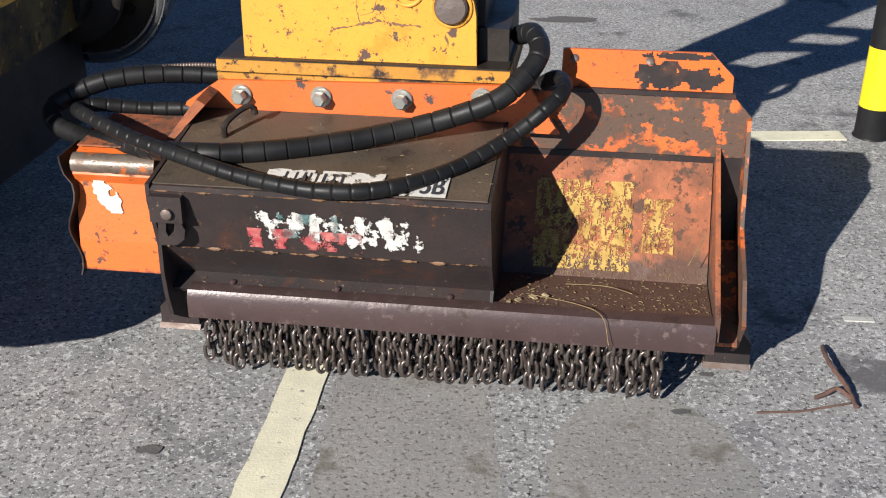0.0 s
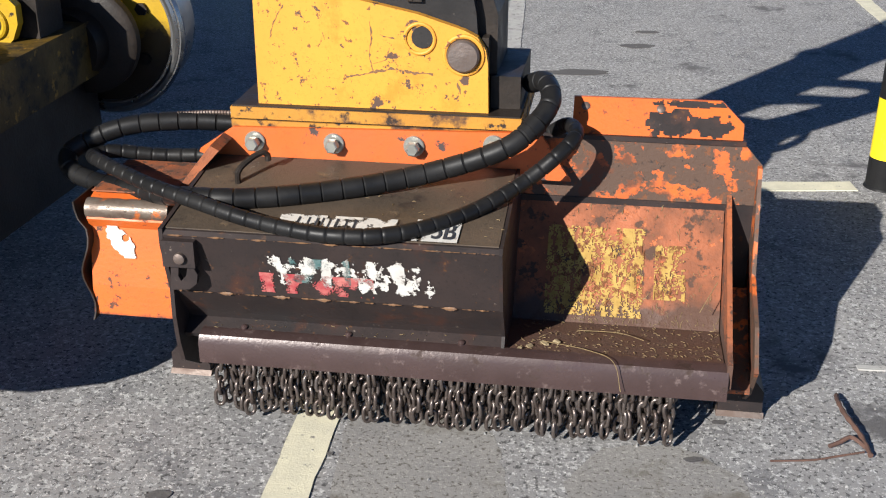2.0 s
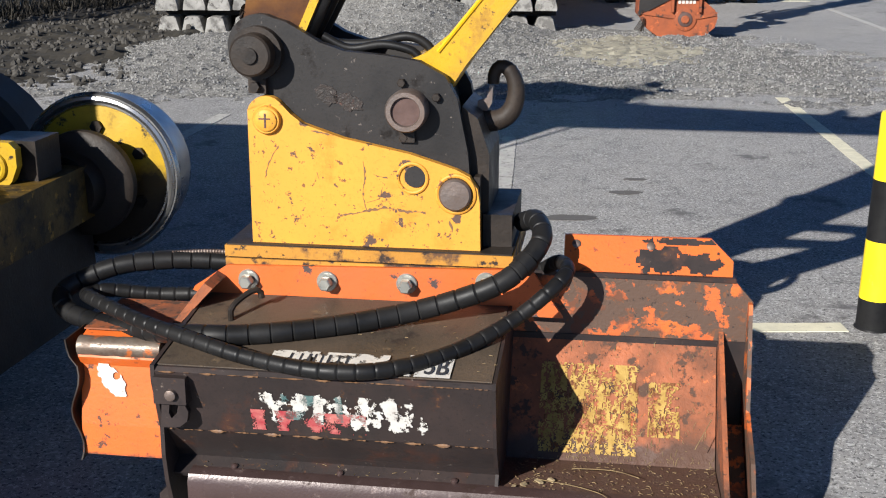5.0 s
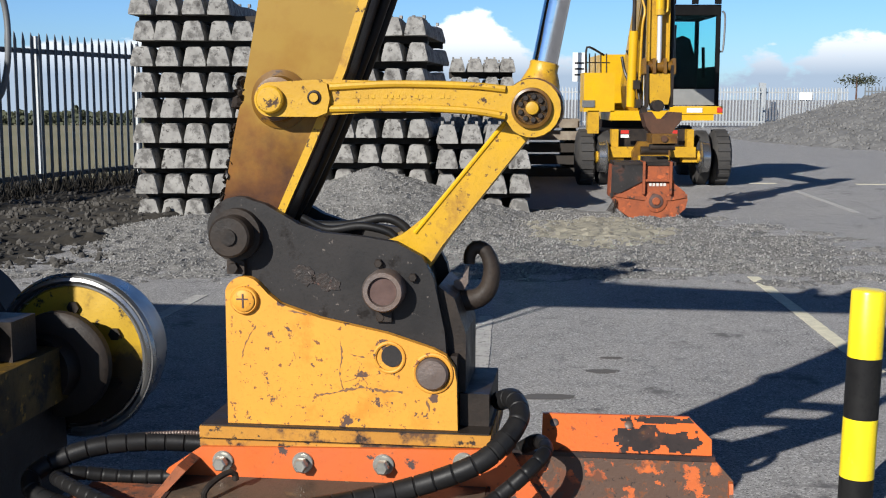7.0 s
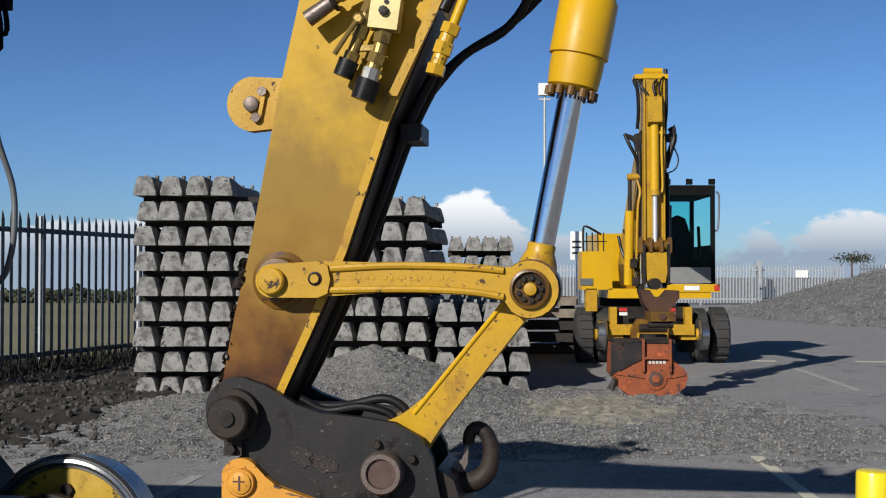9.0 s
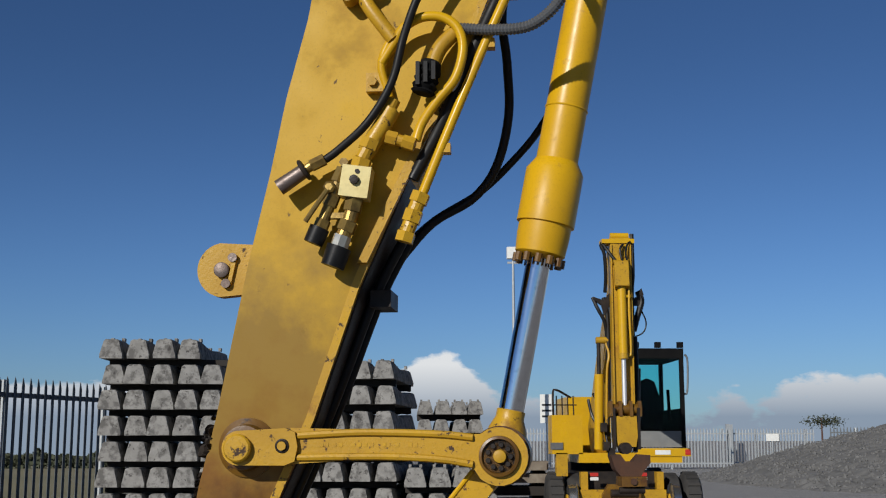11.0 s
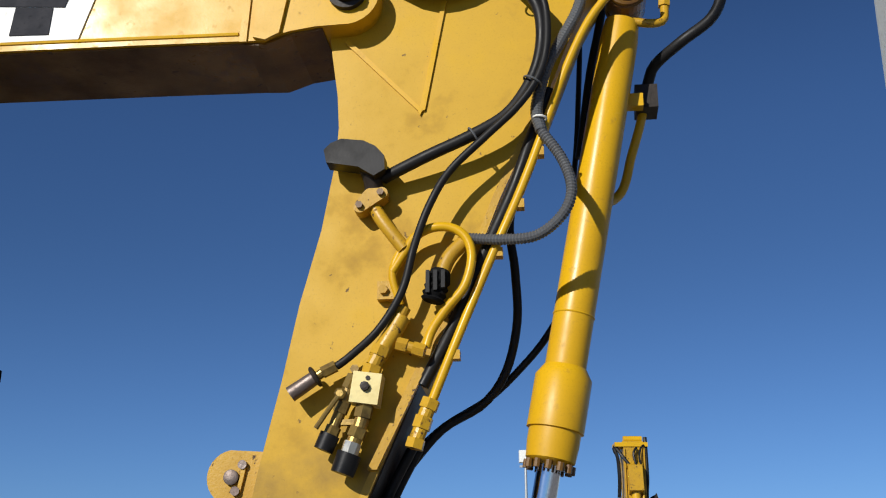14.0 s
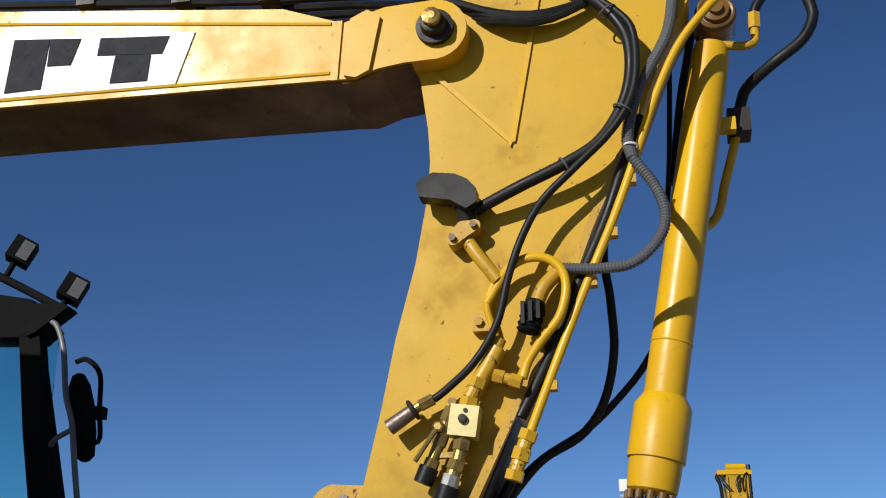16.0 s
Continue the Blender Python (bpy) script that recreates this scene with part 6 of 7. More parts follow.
    part("grab_rail", tube(bm_new(), [(-2.78, 2.2, 3.40), (-2.60, 2.2, 3.31), (-2.34, 2.2, 3.17)], 0.02, 10, 0.04), cab_black, c, smooth=True)
    for u, z in ((-2.60, 3.472), (-2.318, 3.269)):
        l = part("work_lamp", box(bm_new(), u - 0.05, u + 0.055, 2.15, 2.25, z - 0.055, z + 0.06, Matrix.Translation((u, 2.2, z)) @ Euler((0, radians(24), radians(28))).to_matrix().to_4x4() @ Matrix.Translation((-u, -2.2, -z))), cab_black, c, "black work lamp", bevel=0.018)
        part("lamp_lens", box(bm_new(), u - 0.005, u + 0.05, 2.135, 2.142, z - 0.045, z + 0.045, Matrix.Translation((u, 2.2, z)) @ Euler((0, radians(24), radians(28))).to_matrix().to_4x4() @ Matrix.Translation((-u, -2.2, -z))), lamp_lens, l)
        part("lamp_stem", rod(bm_new(), (u - 0.03, 2.2, z - 0.05), (u - 0.06, 2.2, z - 0.11), 0.015, n=10), cab_black, l)
    part("mirror_bar", tube(bm_new(), [(-2.40, 2.15, 3.12), (-2.341, 2.14, 3.082), (-2.284, 2.12, 2.962), (-2.239, 2.1, 2.757), (-2.196, 2.1, 2.63), (-2.169, 2.1, 2.483), (-2.142, 2.12, 2.292), (-2.12, 2.15, 2.111), (-2.08, 2.2, 1.922), (-2.07, 2.2, 1.756), (-2.09, 2.2, 1.615), (-2.14, 2.2, 1.52), (-2.3, 2.2, 1.45), (-2.6, 2.2, 1.43)], 0.013, 10, 0.03), grey_tube, c, "grey mirror bar", smooth=True)
    part("mirror_stay", tube(bm_new(), [(-2.31, 2.15, 2.545), (-2.285, 2.13, 2.565), (-2.2, 2.11, 2.60)], 0.012, 8, 0.03), grey_tube, c, smooth=True)
    mi = part("mirror", lathe(bm_new(), (-2.165, 2.2, 2.48), (-0.2, 0.0, 1), [(0, 0.018), (0.02, 0.04), (0.12, 0.056), (0.25, 0.058), (0.34, 0.048), (0.39, 0.028), (0.40, 0.01)], 20), cab_black, c, "black wing mirror", smooth=True)
    part("mirror_guard", tube(bm_new(), [(-2.25, 2.18, 2.92), (-2.2, 2.18, 2.93), (-2.13, 2.18, 2.86), (-2.115, 2.18, 2.7), (-2.10, 2.18, 2.58), (-2.12, 2.18, 2.555), (-2.17, 2.18, 2.57)], 0.012, 8, 0.02), cab_black, mi, smooth=True)
    part("mirror_knob", box(bm_new(), -2.165, -2.09, 2.15, 2.21, 2.66, 2.71), cab_black, mi, bevel=0.012)


build_machine_body()


# ---- yard things ----
def build_bollard():
    t = thing("bollard", pose(1.563, 4.36, 0, 0, 1.2, 0), "yellow and black banded steel bollard, chipped at the foot", "bollard")
    bands = [(0.0, 0.121, bollard_black), (0.121, 0.351, bollard_yellow), (0.351, 0.583, bollard_black), (0.583, 0.838, bollard_yellow)]
    for z0, z1, m in bands:
        top = z1 > 0.7
        prof = [(0, 0.0635), (z1 - z0 - (0.012 if top else 0), 0.0635)] + ([(z1 - z0 - 0.004, 0.060), (z1 - z0, 0.05)] if top else [])
        part("band", lathe(bm_new(), (0, 0, z0), (0, 0, 1), prof, 40), m, t, "black band" if m is bollard_black else "yellow band", smooth=True)
    part("collar", lathe(bm_new(), (0, 0, 0), (0, 0, 1), [(0, 0.07), (0.006, 0.068), (0.01, 0.064)], 32), bollard_black, t, smooth=True)


build_bollard()


def build_patch():
    for k, (pts, lab) in enumerate((([(-0.34, 1.6), (-0.31, 2.62), (0.03, 2.66), (0.075, 2.45), (0.09, 2.2), (0.08, 1.6)], "brownish asphalt repair patch beside a bay line"), ([(0.165, 1.6), (0.19, 2.1), (0.22, 2.35), (0.32, 2.5), (0.50, 2.52), (0.62, 2.4), (0.66, 2.2), (0.60, 1.95), (0.50, 1.8), (0.48, 1.6)], "second brown asphalt repair patch near a bay line"))):
        rim = []
        for a, b in zip(pts, pts[1:] + pts[:1]):
            for i in range(14):
                p = Vector((*a, 0)).lerp(Vector((*b, 0)), i / 14)
                w = Vector((noise.noise((p.x * 22, p.y * 22, k)), noise.noise((p.x * 22, p.y * 22, k + 7)), 0)) * 0.016
                rim.append((p.x + w.x, p.y + w.y))
        bm = bm_new()
        bm.faces.new([bm.verts.new((x, y, 0.0007)) for x, y in rim])
        bmesh.ops.triangulate(bm, faces=bm.faces[:])
        tagged(part("asphalt_repair", bm, asphalt_patch), lab, "pavement", kind="structure")
    for x, y, rx, ry in ((-0.7, 2.27, 0.03, 0.018), (0.53, 2.45, 0.022, 0.012), (-0.335, 2.45, 0.008, 0.008), (0.9, 6.6, 0.09, 0.05), (1.0, 6.95, 0.07, 0.035), (0.52, 6.02, 0.16, 0.06), (0.62, 2.62, 0.018, 0.012)):
        o = [(x + rx * math.cos(a) * (1 + 0.5 * noise.noise((2 * math.cos(a), x * 9, 2 * math.sin(a)))), y + ry * math.sin(a) * (1 + 0.5 * noise.noise((2 * math.cos(a), y * 9, 2 * math.sin(a))))) for a in [2 * math.pi * k / 18 for k in range(18)]]
        tagged(part("oil_spot", prism(bm_new(), o, 0.0004, 0.0032, "z"), stain_mat), "small dark oil spot on asphalt", "stain", "oil spots", "structure")


build_patch()
paint_line(1.05, 2.915, 1.13, 2.91, 0.025, line_faint, "worn remnant of cream paint on asphalt")


def build_twig():
    t = thing("twig", pose(0.9, 2.5, 0.012), "dry reddish forked twig lying on asphalt", "twig")
    part("stem", tube(bm_new(), [(0.047, 0.25, 0.0), (0.030, 0.18, 0.02), (0.03, 0.12, 0.02), (0.045, 0.04, 0.012), (0.05, -0.036, 0.0)], 0.0065, 8, 0.01, lambda i: 0.75 + 0.35 * math.sin(i * 0.9) ** 2), bark, t, smooth=True)
    part("shoot", tube(bm_new(), [(0.05, -0.01, 0.002), (0.02, 0.022, 0.014), (-0.01, 0.012, 0.006), (-0.04, 0.001, 0.0)], 0.0055, 7, 0.01), bark, t, smooth=True)
    part("shoot", tube(bm_new(), [(0.04, -0.02, 0.0), (-0.03, -0.035, -0.004), (-0.09, -0.049, -0.006), (-0.19, -0.053, -0.008)], 0.0028, 6, 0.015), bark, t, smooth=True)


build_twig()


def litter(name, label, n, place, length, material, seed):
    """Loose straws: thin bent strips, one joined mesh."""
    rnd = random.Random(seed)
    bm = bm_new()
    for _ in range(n):
        p, slope = place(rnd)
        a, ln = rnd.uniform(0, math.pi), rnd.uniform(*length)
        d = Vector((math.cos(a), math.sin(a), math.sin(a) * slope)) * ln
        bend = Vector((rnd.uniform(-0.2, 0.2), rnd.uniform(-0.2, 0.2), 0.1)) * ln
        r = 0.0004 + 0.0005 * rnd.random()
        q = [p, p + d * 0.5 + bend, p + d]
        rings = [[bm.verts.new(c + Vector((o[0] * r, o[1] * r, o[2] * r))) for o in ((-d.y / ln, d.x / ln, 0), (d.y / ln, -d.x / ln, 0), (0, 0, 1.4))] for c in q]
        for x, y in zip(rings, rings[1:]):
            for k in range(3):
                bm.faces.new((x[k], x[(k + 1) % 3], y[(k + 1) % 3], y[k]))
    ob = part(name, bm, material)
    ob.matrix_world = RIG
    tagged(ob, label, "debris", kind="stuff")


def on_pan(r):
    if r.random() < 0.62:
        v = r.uniform(0.05, 0.25)
        return Vector((r.uniform(0.10, 0.58), v, 0.243 - 0.07 * (v - 0.045))), 0.0
    v = 0.25 + 0.17 * r.random() ** 2
    return Vector((r.uniform(0.2, 0.58), v, 0.229 + 1.565 * (v - 0.25))), 1.5


def on_hood(r):
    v = r.uniform(0.0, 0.355)
    return Vector((r.uniform(-0.3, 0.06), v, 0.544 + 0.121 * v)), 0.12


def on_flange(r):
    v = r.uniform(0.032, 0.07)
    return Vector((r.uniform(-0.65, 0.06), v, 0.2395 + 0.58 * (v - 0.032))), 0.0


litter("straw_litter", "dry grass clippings and seed husks on the rusty pan",  480, on_pan, (0.002, 0.012), straw, 5)
litter("straw_litter", "dry grass clippings on the dark hood", 45, on_hood, (0.003, 0.012), straw, 6)
litter("straw_litter", "dry grass clippings on the housing flange", 45, on_flange, (0.003, 0.014), straw, 7)


def build_straws():
    for pts in ([(0.16, 0.10, 0.246), (0.27, 0.06, 0.25), (0.33, 0.0, 0.255), (0.35, -0.02, 0.19)], [(0.53, 0.20, 0.30), (0.57, 0.25, 0.36)], [(0.24, 0.16, 0.25), (0.34, 0.15, 0.255), (0.40, 0.13, 0.25)]):
        t = part("straw", tube(bm_new(), pts, 0.0010, 6, 0.012), straw)
        t.matrix_world = RIG
        tagged(t, "long dry straw lying on the flail head", "straw", "straws")


build_straws()


def build_wood_chips():
    rnd = random.Random(14)
    for u, v, ln in ((0.165, 0.10, 0.024), (0.195, 0.115, 0.02), (0.13, 0.08, 0.014), (0.11, 0.06, 0.012)):
        bm = box(bm_new(), -ln / 2, ln / 2, -0.0045, 0.0045, 0, 0.005)
        for q in bm.verts:
            q.co += Vector((rnd.uniform(-0.004, 0.004), rnd.uniform(-0.003, 0.003), rnd.uniform(0, 0.002)))
        ob = part("wood_chip", bm, wood_chip, bevel=0.0015)
        ob.matrix_world = RIG @ pose(u, v, 0.2385 - 0.068 * (v - 0.045) + 0.002, 0, 0, rnd.uniform(-60, 60))
        tagged(ob, "pale wood chip lying on the rusty pan", "wood chip", "wood chips")


build_wood_chips()


# ---- concrete sleepers on timber bearers ----
def sleeper_mesh(seed):
    rnd = random.Random(seed)
    bm = bm_new()
    rows = []
    for y, w, wt, h in ((0.0, 0.140, 0.095, 0.235), (0.02, 0.144, 0.099, 0.245), (0.42, 0.144, 0.10, 0.245), (0.62, 0.144, 0.10, 0.225), (1.25, 0.13, 0.10, 0.19), (1.88, 0.144, 0.10, 0.225), (2.5, 0.142, 0.098, 0.24)):
        j = lambda s: rnd.uniform(-s, s)
        rows.append([bm.verts.new((x + j(0.004), y, z + j(0.003))) for x, z in ((-w, 0), (-w, 0.05), (-wt, h - 0.02), (-wt + 0.025, h), (wt - 0.025, h), (wt, h - 0.02), (w, 0.05), (w, 0))])
    for a, b in zip(rows, rows[1:]):
        for k in range(8):
            bm.faces.new((a[k], a[(k + 1) % 8], b[(k + 1) % 8], b[k]))
    bm.faces.new(rows[0])
    bm.faces.new(rows[-1][::-1])
    for y in (0.42, 2.05):
        for x in (-0.07, 0.07):
            box(bm, x - 0.018, x + 0.018, y - 0.05, y + 0.05, 0.24, 0.285)
    bmesh.ops.recalc_face_normals(bm, faces=bm.faces[:])
    me = bpy.data.meshes.new("sleeper")
    bm.to_mesh(me)
    bm.free()
    me.materials.append(concrete)
    return me


SLEEPERS = [sleeper_mesh(s) for s in range(5)]


def stack(x0, y0, z0, cols, rows, pitch, gap, seed, skip=(), yaw=0.0):
    rnd = random.Random(seed)
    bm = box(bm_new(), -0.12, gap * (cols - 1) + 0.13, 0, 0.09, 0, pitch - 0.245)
    me = None
    for r in range(rows):
        z = z0 + r * pitch
        for c in range(cols):
            if (r, c) in skip:
                continue
            ob = new("concrete_sleeper", rnd.choice(SLEEPERS))
            ob.matrix_world = pose(x0 + c * gap + rnd.uniform(-0.025, 0.025), y0 + rnd.uniform(-0.05, 0.05), z, 0, 0, yaw + rnd.uniform(-0.8, 0.8))
            tagged(ob, "grey concrete railway sleeper stacked on dark timber bearers", "sleeper", "stacked sleepers")
        if r == rows - 1:
            break
        for y in (0.30, 1.9):
            if me is None:
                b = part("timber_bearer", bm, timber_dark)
                me = b.data
            else:
                b = new("timber_bearer", me)
            b.matrix_world = pose(x0 - y * math.sin(radians(yaw)) + rnd.uniform(-0.03, 0.04), y0 + y, z + 0.245)
            tagged(b, "dark timber bearer between rows of sleepers", "timber", "bearers")


stack(-3.80, 15.15, 0.0, 5, 9, 0.322, 0.318, 1, {(8, 4)})
stack(-2.03, 15.9, 0.0, 6, 8, 0.337, 0.333, 2, (), -6.5)
stack(0.02, 15.55, -0.03, 4, 4, 0.325, 0.325, 3)
stack(0.24, 22.0, 0.0, 4, 7, 0.335, 0.31, 4)
stack(0.2, 19.2, 0.0, 4, 4, 0.33, 0.33, 5)


def timber_pile():
    rnd = random.Random(8)
    for k in range(5):
        for j in range(3):
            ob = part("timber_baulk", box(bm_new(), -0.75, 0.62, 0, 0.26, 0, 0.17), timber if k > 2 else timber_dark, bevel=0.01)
            ob.matrix_world = pose(2.1 + rnd.uniform(-0.1, 0.1), 23.4 + 0.3 * j, 0.24 * k, 0, 0, rnd.uniform(-2, 2))
            tagged(ob, "weathered timber baulk in a pile behind the yard", "timber", "timber baulks")


timber_pile()


# ---- loose stone ----
def mound(name, label, x0, x1, y0, y1, step, height, material, category="gravel"):
    bm = bm_new()
    nx, ny = int((x1 - x0) / step), int((y1 - y0) / step)
    g = [[bm.verts.new((x0 + i * step, y0 + j * step, height(x0 + i * step, y0 + j * step))) for j in range(ny + 1)] for i in range(nx + 1)]
    for i in range(nx):
        for j in range(ny):
            q = (g[i][j], g[i + 1][j], g[i + 1][j + 1], g[i][j + 1])
            if max(v.co.z for v in q) > -0.02:
                bm.faces.new(q)
    return tagged(part(name, bm, material), label, category, kind="stuff")


def heap_height(x, y):
    r = math.hypot((x + 0.9) / 2.0, (y - 15.4) / 2.4)
    h = 0.62 * max(0, 1 - r) ** 1.1 if r < 1 else 0
    r2 = math.hypot((x + 3.0) / 1.9, (y - 13.9) / 2.3)
    h = max(h, 0.18 * max(0, 1 - r2))
    edge = min(1, (y - 9.7 - 0.5 * noise.noise((x * 0.8, 2, 0))) / 1.0, (x + 3.9 - 0.28 * (y - 10.7)) / 0.8, (5.0 - x - 0.35 * abs(y - 12)) / 1.4)
    return h + 0.05 * edge - 0.02 + 0.05 * noise.noise((x * 2.2, y * 2.2, 0)) * (edge > 0) + 0.025 * noise.noise((x * 9, y * 9, 1)) + 0.022 * noise.noise((x * 21, y * 21, 2))


mound("chippings_heap", "loose grey stone chippings spread before the sleeper stacks", -6.2, 5.2, 9.4, 16.2, 0.05, heap_height, chippings)


def sand_height(x, y):
    r = math.hypot((x - 1.75) / 0.85, (y - 13.5) / 1.3) + 0.35 * noise.noise((x * 1.6, y * 1.6, 8))
    return heap_height(x, y) + 0.035 * (1 - r) + 0.012 * noise.noise((x * 8, y * 8, 3)) if r < 1.1 else -0.1


mound("sand_spill", "pale sand spilt over the grey chippings", 0.2, 3.0, 12.0, 15.8, 0.06, sand_height, sand_mat, "sand")


def pile_height(x, y):
    r = math.hypot((x - 19.0) / 8.0, (y - 44) / 13.5)
    return 2.35 * max(-0.1, 1 - r ** 1.15) + 0.12 * noise.noise((x * 0.9, y * 0.9, 5)) + 0.08 * noise.noise((x * 3.2, y * 3.2, 6)) - 0.03


mound("ballast_pile", "large pile of grey ballast beside the yard fence", 10.5, 27.5, 30, 58, 0.16, pile_height, ballast_dark)


def dirt_height(x, y):
    e = min(1, (y - 10.0) / 0.8, (22.5 - y) / 1, (-3.8 + 0.28 * (y - 10.7) - x + 0.5 * noise.noise((y * 1.3, 0, 0))) / 0.8)
    return 0.09 * e + 0.09 * noise.noise((x * 1.6, y * 1.6, 3)) + 0.05 * noise.noise((x * 7, y * 7, 4)) - 0.04


mound("dirt_verge", "dark earth verge with rubble along the fence", -10, -2.2, 9.8, 22.8, 0.08, dirt_height, scrub_mat, "earth")


def stones(name, label, n, place, size, seed, material=stone):
    rnd = random.Random(seed)
    base = bmesh.new()
    bmesh.ops.create_icosphere(base, subdivisions=1, radius=1)
    co = np.array([v.co[:] for v in base.verts])
    tri = np.array([[v.index for v in f.verts] for f in base.faces])
    base.free()
    cs, fs = [], []
    for i in range(n):
        x, y, z = place(rnd)
        s = rnd.uniform(*size)
        m = np.array(Euler((rnd.uniform(0, 6), rnd.uniform(0, 6), rnd.uniform(0, 6))).to_matrix())
        wob = np.array([rnd.uniform(0.7, 1.25) for _ in range(len(co))])[:, None]
        cs.append((co * wob * [s, s * 0.8, s * 0.65]) @ m.T + [x, y, z])
        fs.append(tri + i * len(co))
    me = bpy.data.meshes.new(name)
    me.from_pydata(np.concatenate(cs).tolist(), [], np.concatenate(fs).tolist())
    me.materials.append(material)
    tagged(new(name, me), label, "gravel", kind="stuff")


def on_heap(r):
    while True:
        x, y = r.uniform(-4.5, 4.2), r.uniform(9.6, 15.6)
        z = heap_height(x, y)
        if z > 0.0 or r.random() < 0.12:
            return x, y, max(z, 0.0) + 0.004


stones("loose_stones", "scattered grey stones on the chippings", 7000, on_heap, (0.006, 0.016), 21)
stones("grit", "fine pale grit scattered over the asphalt", 900, lambda r: (r.uniform(-1.6, 2.2), r.uniform(1.9, 8.5), 0.001), (0.002, 0.006), 22)


def on_pile(r):
    while True:
        x, y = r.uniform(11, 27), r.uniform(31, 57)
        z = pile_height(x, y)
        if z > 0:
            return x, y, z


stones("pile_stones", "coarse stones on the ballast pile", 5000, on_pile, (0.04, 0.09), 23, ballast_dark)


def on_verge(r):
    x, y = r.uniform(-8.5, -3.2), r.uniform(10.5, 21)
    return x, y, max(dirt_height(x, y), 0) + 0.01


stones("verge_rubble", "grey rubble on the dark verge", 1900, on_verge, (0.01, 0.055), 24, verge_stone)


def weeds():
    rnd = random.Random(31)
    bm = bm_new()
    for _ in range(8000):
        x = rnd.uniform(-8.0, -4.3)
        y = 18.3 + (x + 6.73) * 3.2 + rnd.uniform(-3.6, 0.5) * rnd.random() ** 0.6
        h, a = rnd.uniform(0.04, 0.4) * rnd.random() + 0.04, rnd.uniform(0, 6.28)
        z = max(dirt_height(x, y), 0)
        w = Vector((math.cos(a), math.sin(a), 0)) * 0.012
        tip = Vector((x + rnd.uniform(-0.15, 0.15), y + rnd.uniform(-0.15, 0.15), z + h))
        bm.faces.new([bm.verts.new(v) for v in (Vector((x, y, z)) - w, Vector((x, y, z)) + w, tip)])
    tagged(part("dead_weeds", bm, scrub_mat), "dark dead weeds and brambles at the fence foot", "weeds", kind="stuff")


weeds()


# ---- palisade fences ----
def pale_mesh(h, w, material):
    bm = prism(bm_new(), [(-w / 2, 0), (w / 2, 0), (w / 2, h - 0.14), (w * 0.22, h - 0.04), (0, h), (-w * 0.22, h - 0.04), (-w / 2, h - 0.14)], -0.004, 0.004)
    for v in bm.verts:
        v.co.y += 0.012 * (1 - abs(v.co.x) / (w / 2))
    bmesh.ops.recalc_face_normals(bm, faces=bm.faces[:])
    me = bpy.data.meshes.new("pale")
    bm.to_mesh(me)
    bm.free()
    me.materials.append(material)
    return me


def fence(x0, y0, x1, y1, h, pitch, w, material, post_every, label, base=0.0, rails=(0.29, 2.26)):
    d = Vector((x1 - x0, y1 - y0, 0))
    L = d.length
    t = thing("palisade_fence", pose(x0, y0, base, 0, 0, math.degrees(math.atan2(d.y, d.x))), label, "fence", kind="structure")
    me = pale_mesh(h - 0.1, w, material)
    n = int(L / pitch)
    for i in range(n + 1):
        ob = new("pale", me)
        ob.parent = t
        ob.matrix_local = pose(i * pitch, -0.03, 0.1)
    for z in rails:
        part("rail", prism(bm_new(), [(-0.02, z - 0.04), (0.02, z - 0.04), (0.02, z + 0.04), (-0.02, z + 0.04)], 0, L, "u"), material, t)
    k = post_every * 0.45
    while k < L:
        part("post", prism(bm_new(), [(k - 0.05, 0.02), (k + 0.05, 0.02), (k + 0.05, 0.028), (k + 0.006, 0.03), (k + 0.006, 0.1), (k + 0.05, 0.102), (k + 0.05, 0.11), (k - 0.05, 0.11), (k - 0.05, 0.102), (k - 0.006, 0.1), (k - 0.006, 0.03), (k - 0.05, 0.028)], -0.2, h - 0.05, "z"), galv, t, "galvanised fence post")
        k += post_every
    return t


fence(-11.106, 3.923, -4.3, 25.8, 2.55, 0.205, 0.075, fence_dark, 2.9, "dark weathered steel palisade fence beside the yard")
fence(4.2, 63.0, 16.9, 63.0, 2.15, 0.17, 0.07, galv, 2.75, "pale galvanised palisade fence and gate", 0.0, (0.3, 1.85))
fence(17.5, 65.0, 22.0, 65.0, 2.15, 0.17, 0.07, galv, 2.75, "pale galvanised palisade fence behind the ballast", 0.0, (0.3, 1.85))
fence(22.2, 63.0, 34.0, 57.0, 2.2, 0.17, 0.07, fence_dark, 2.75, "dark palisade fence behind the ballast", 0.0, (0.3, 1.9))


def build_gate_posts():
    for x, y in ((16.75, 63.2), (17.35, 64.8)):
        ob = part("gate_post", prism(bm_new(), [(x - 0.09, y - 0.09), (x + 0.09, y - 0.09), (x + 0.09, y + 0.09), (x - 0.09, y + 0.09)], -0.1, 2.35, "z"), galv, bevel=0.01)
        tagged(ob, "square galvanised gate post", "gate post", "gate posts")
    ob = part("sign_board", box(bm_new(), 19.3, 20.0, 64.88, 64.9, 1.45, 1.85), white_vinyl, bevel=0.004)
    tagged(ob, "small white sign on the fence", "sign")
    part("sign_pole", rod(bm_new(), (19.65, 64.92, 0), (19.65, 64.92, 1.85), 0.03, n=10), galv, ob)
    ob = part("sign_board", box(bm_new(), 6.75, 7.45, 62.85, 62.88, 2.4, 3.9), white_vinyl, bevel=0.004)
    tagged(ob, "tall white sign standing at the fence", "sign")
    part("sign_pole", rod(bm_new(), (7.1, 62.92, 0), (7.1, 62.92, 3.9), 0.04, n=10), galv, ob)
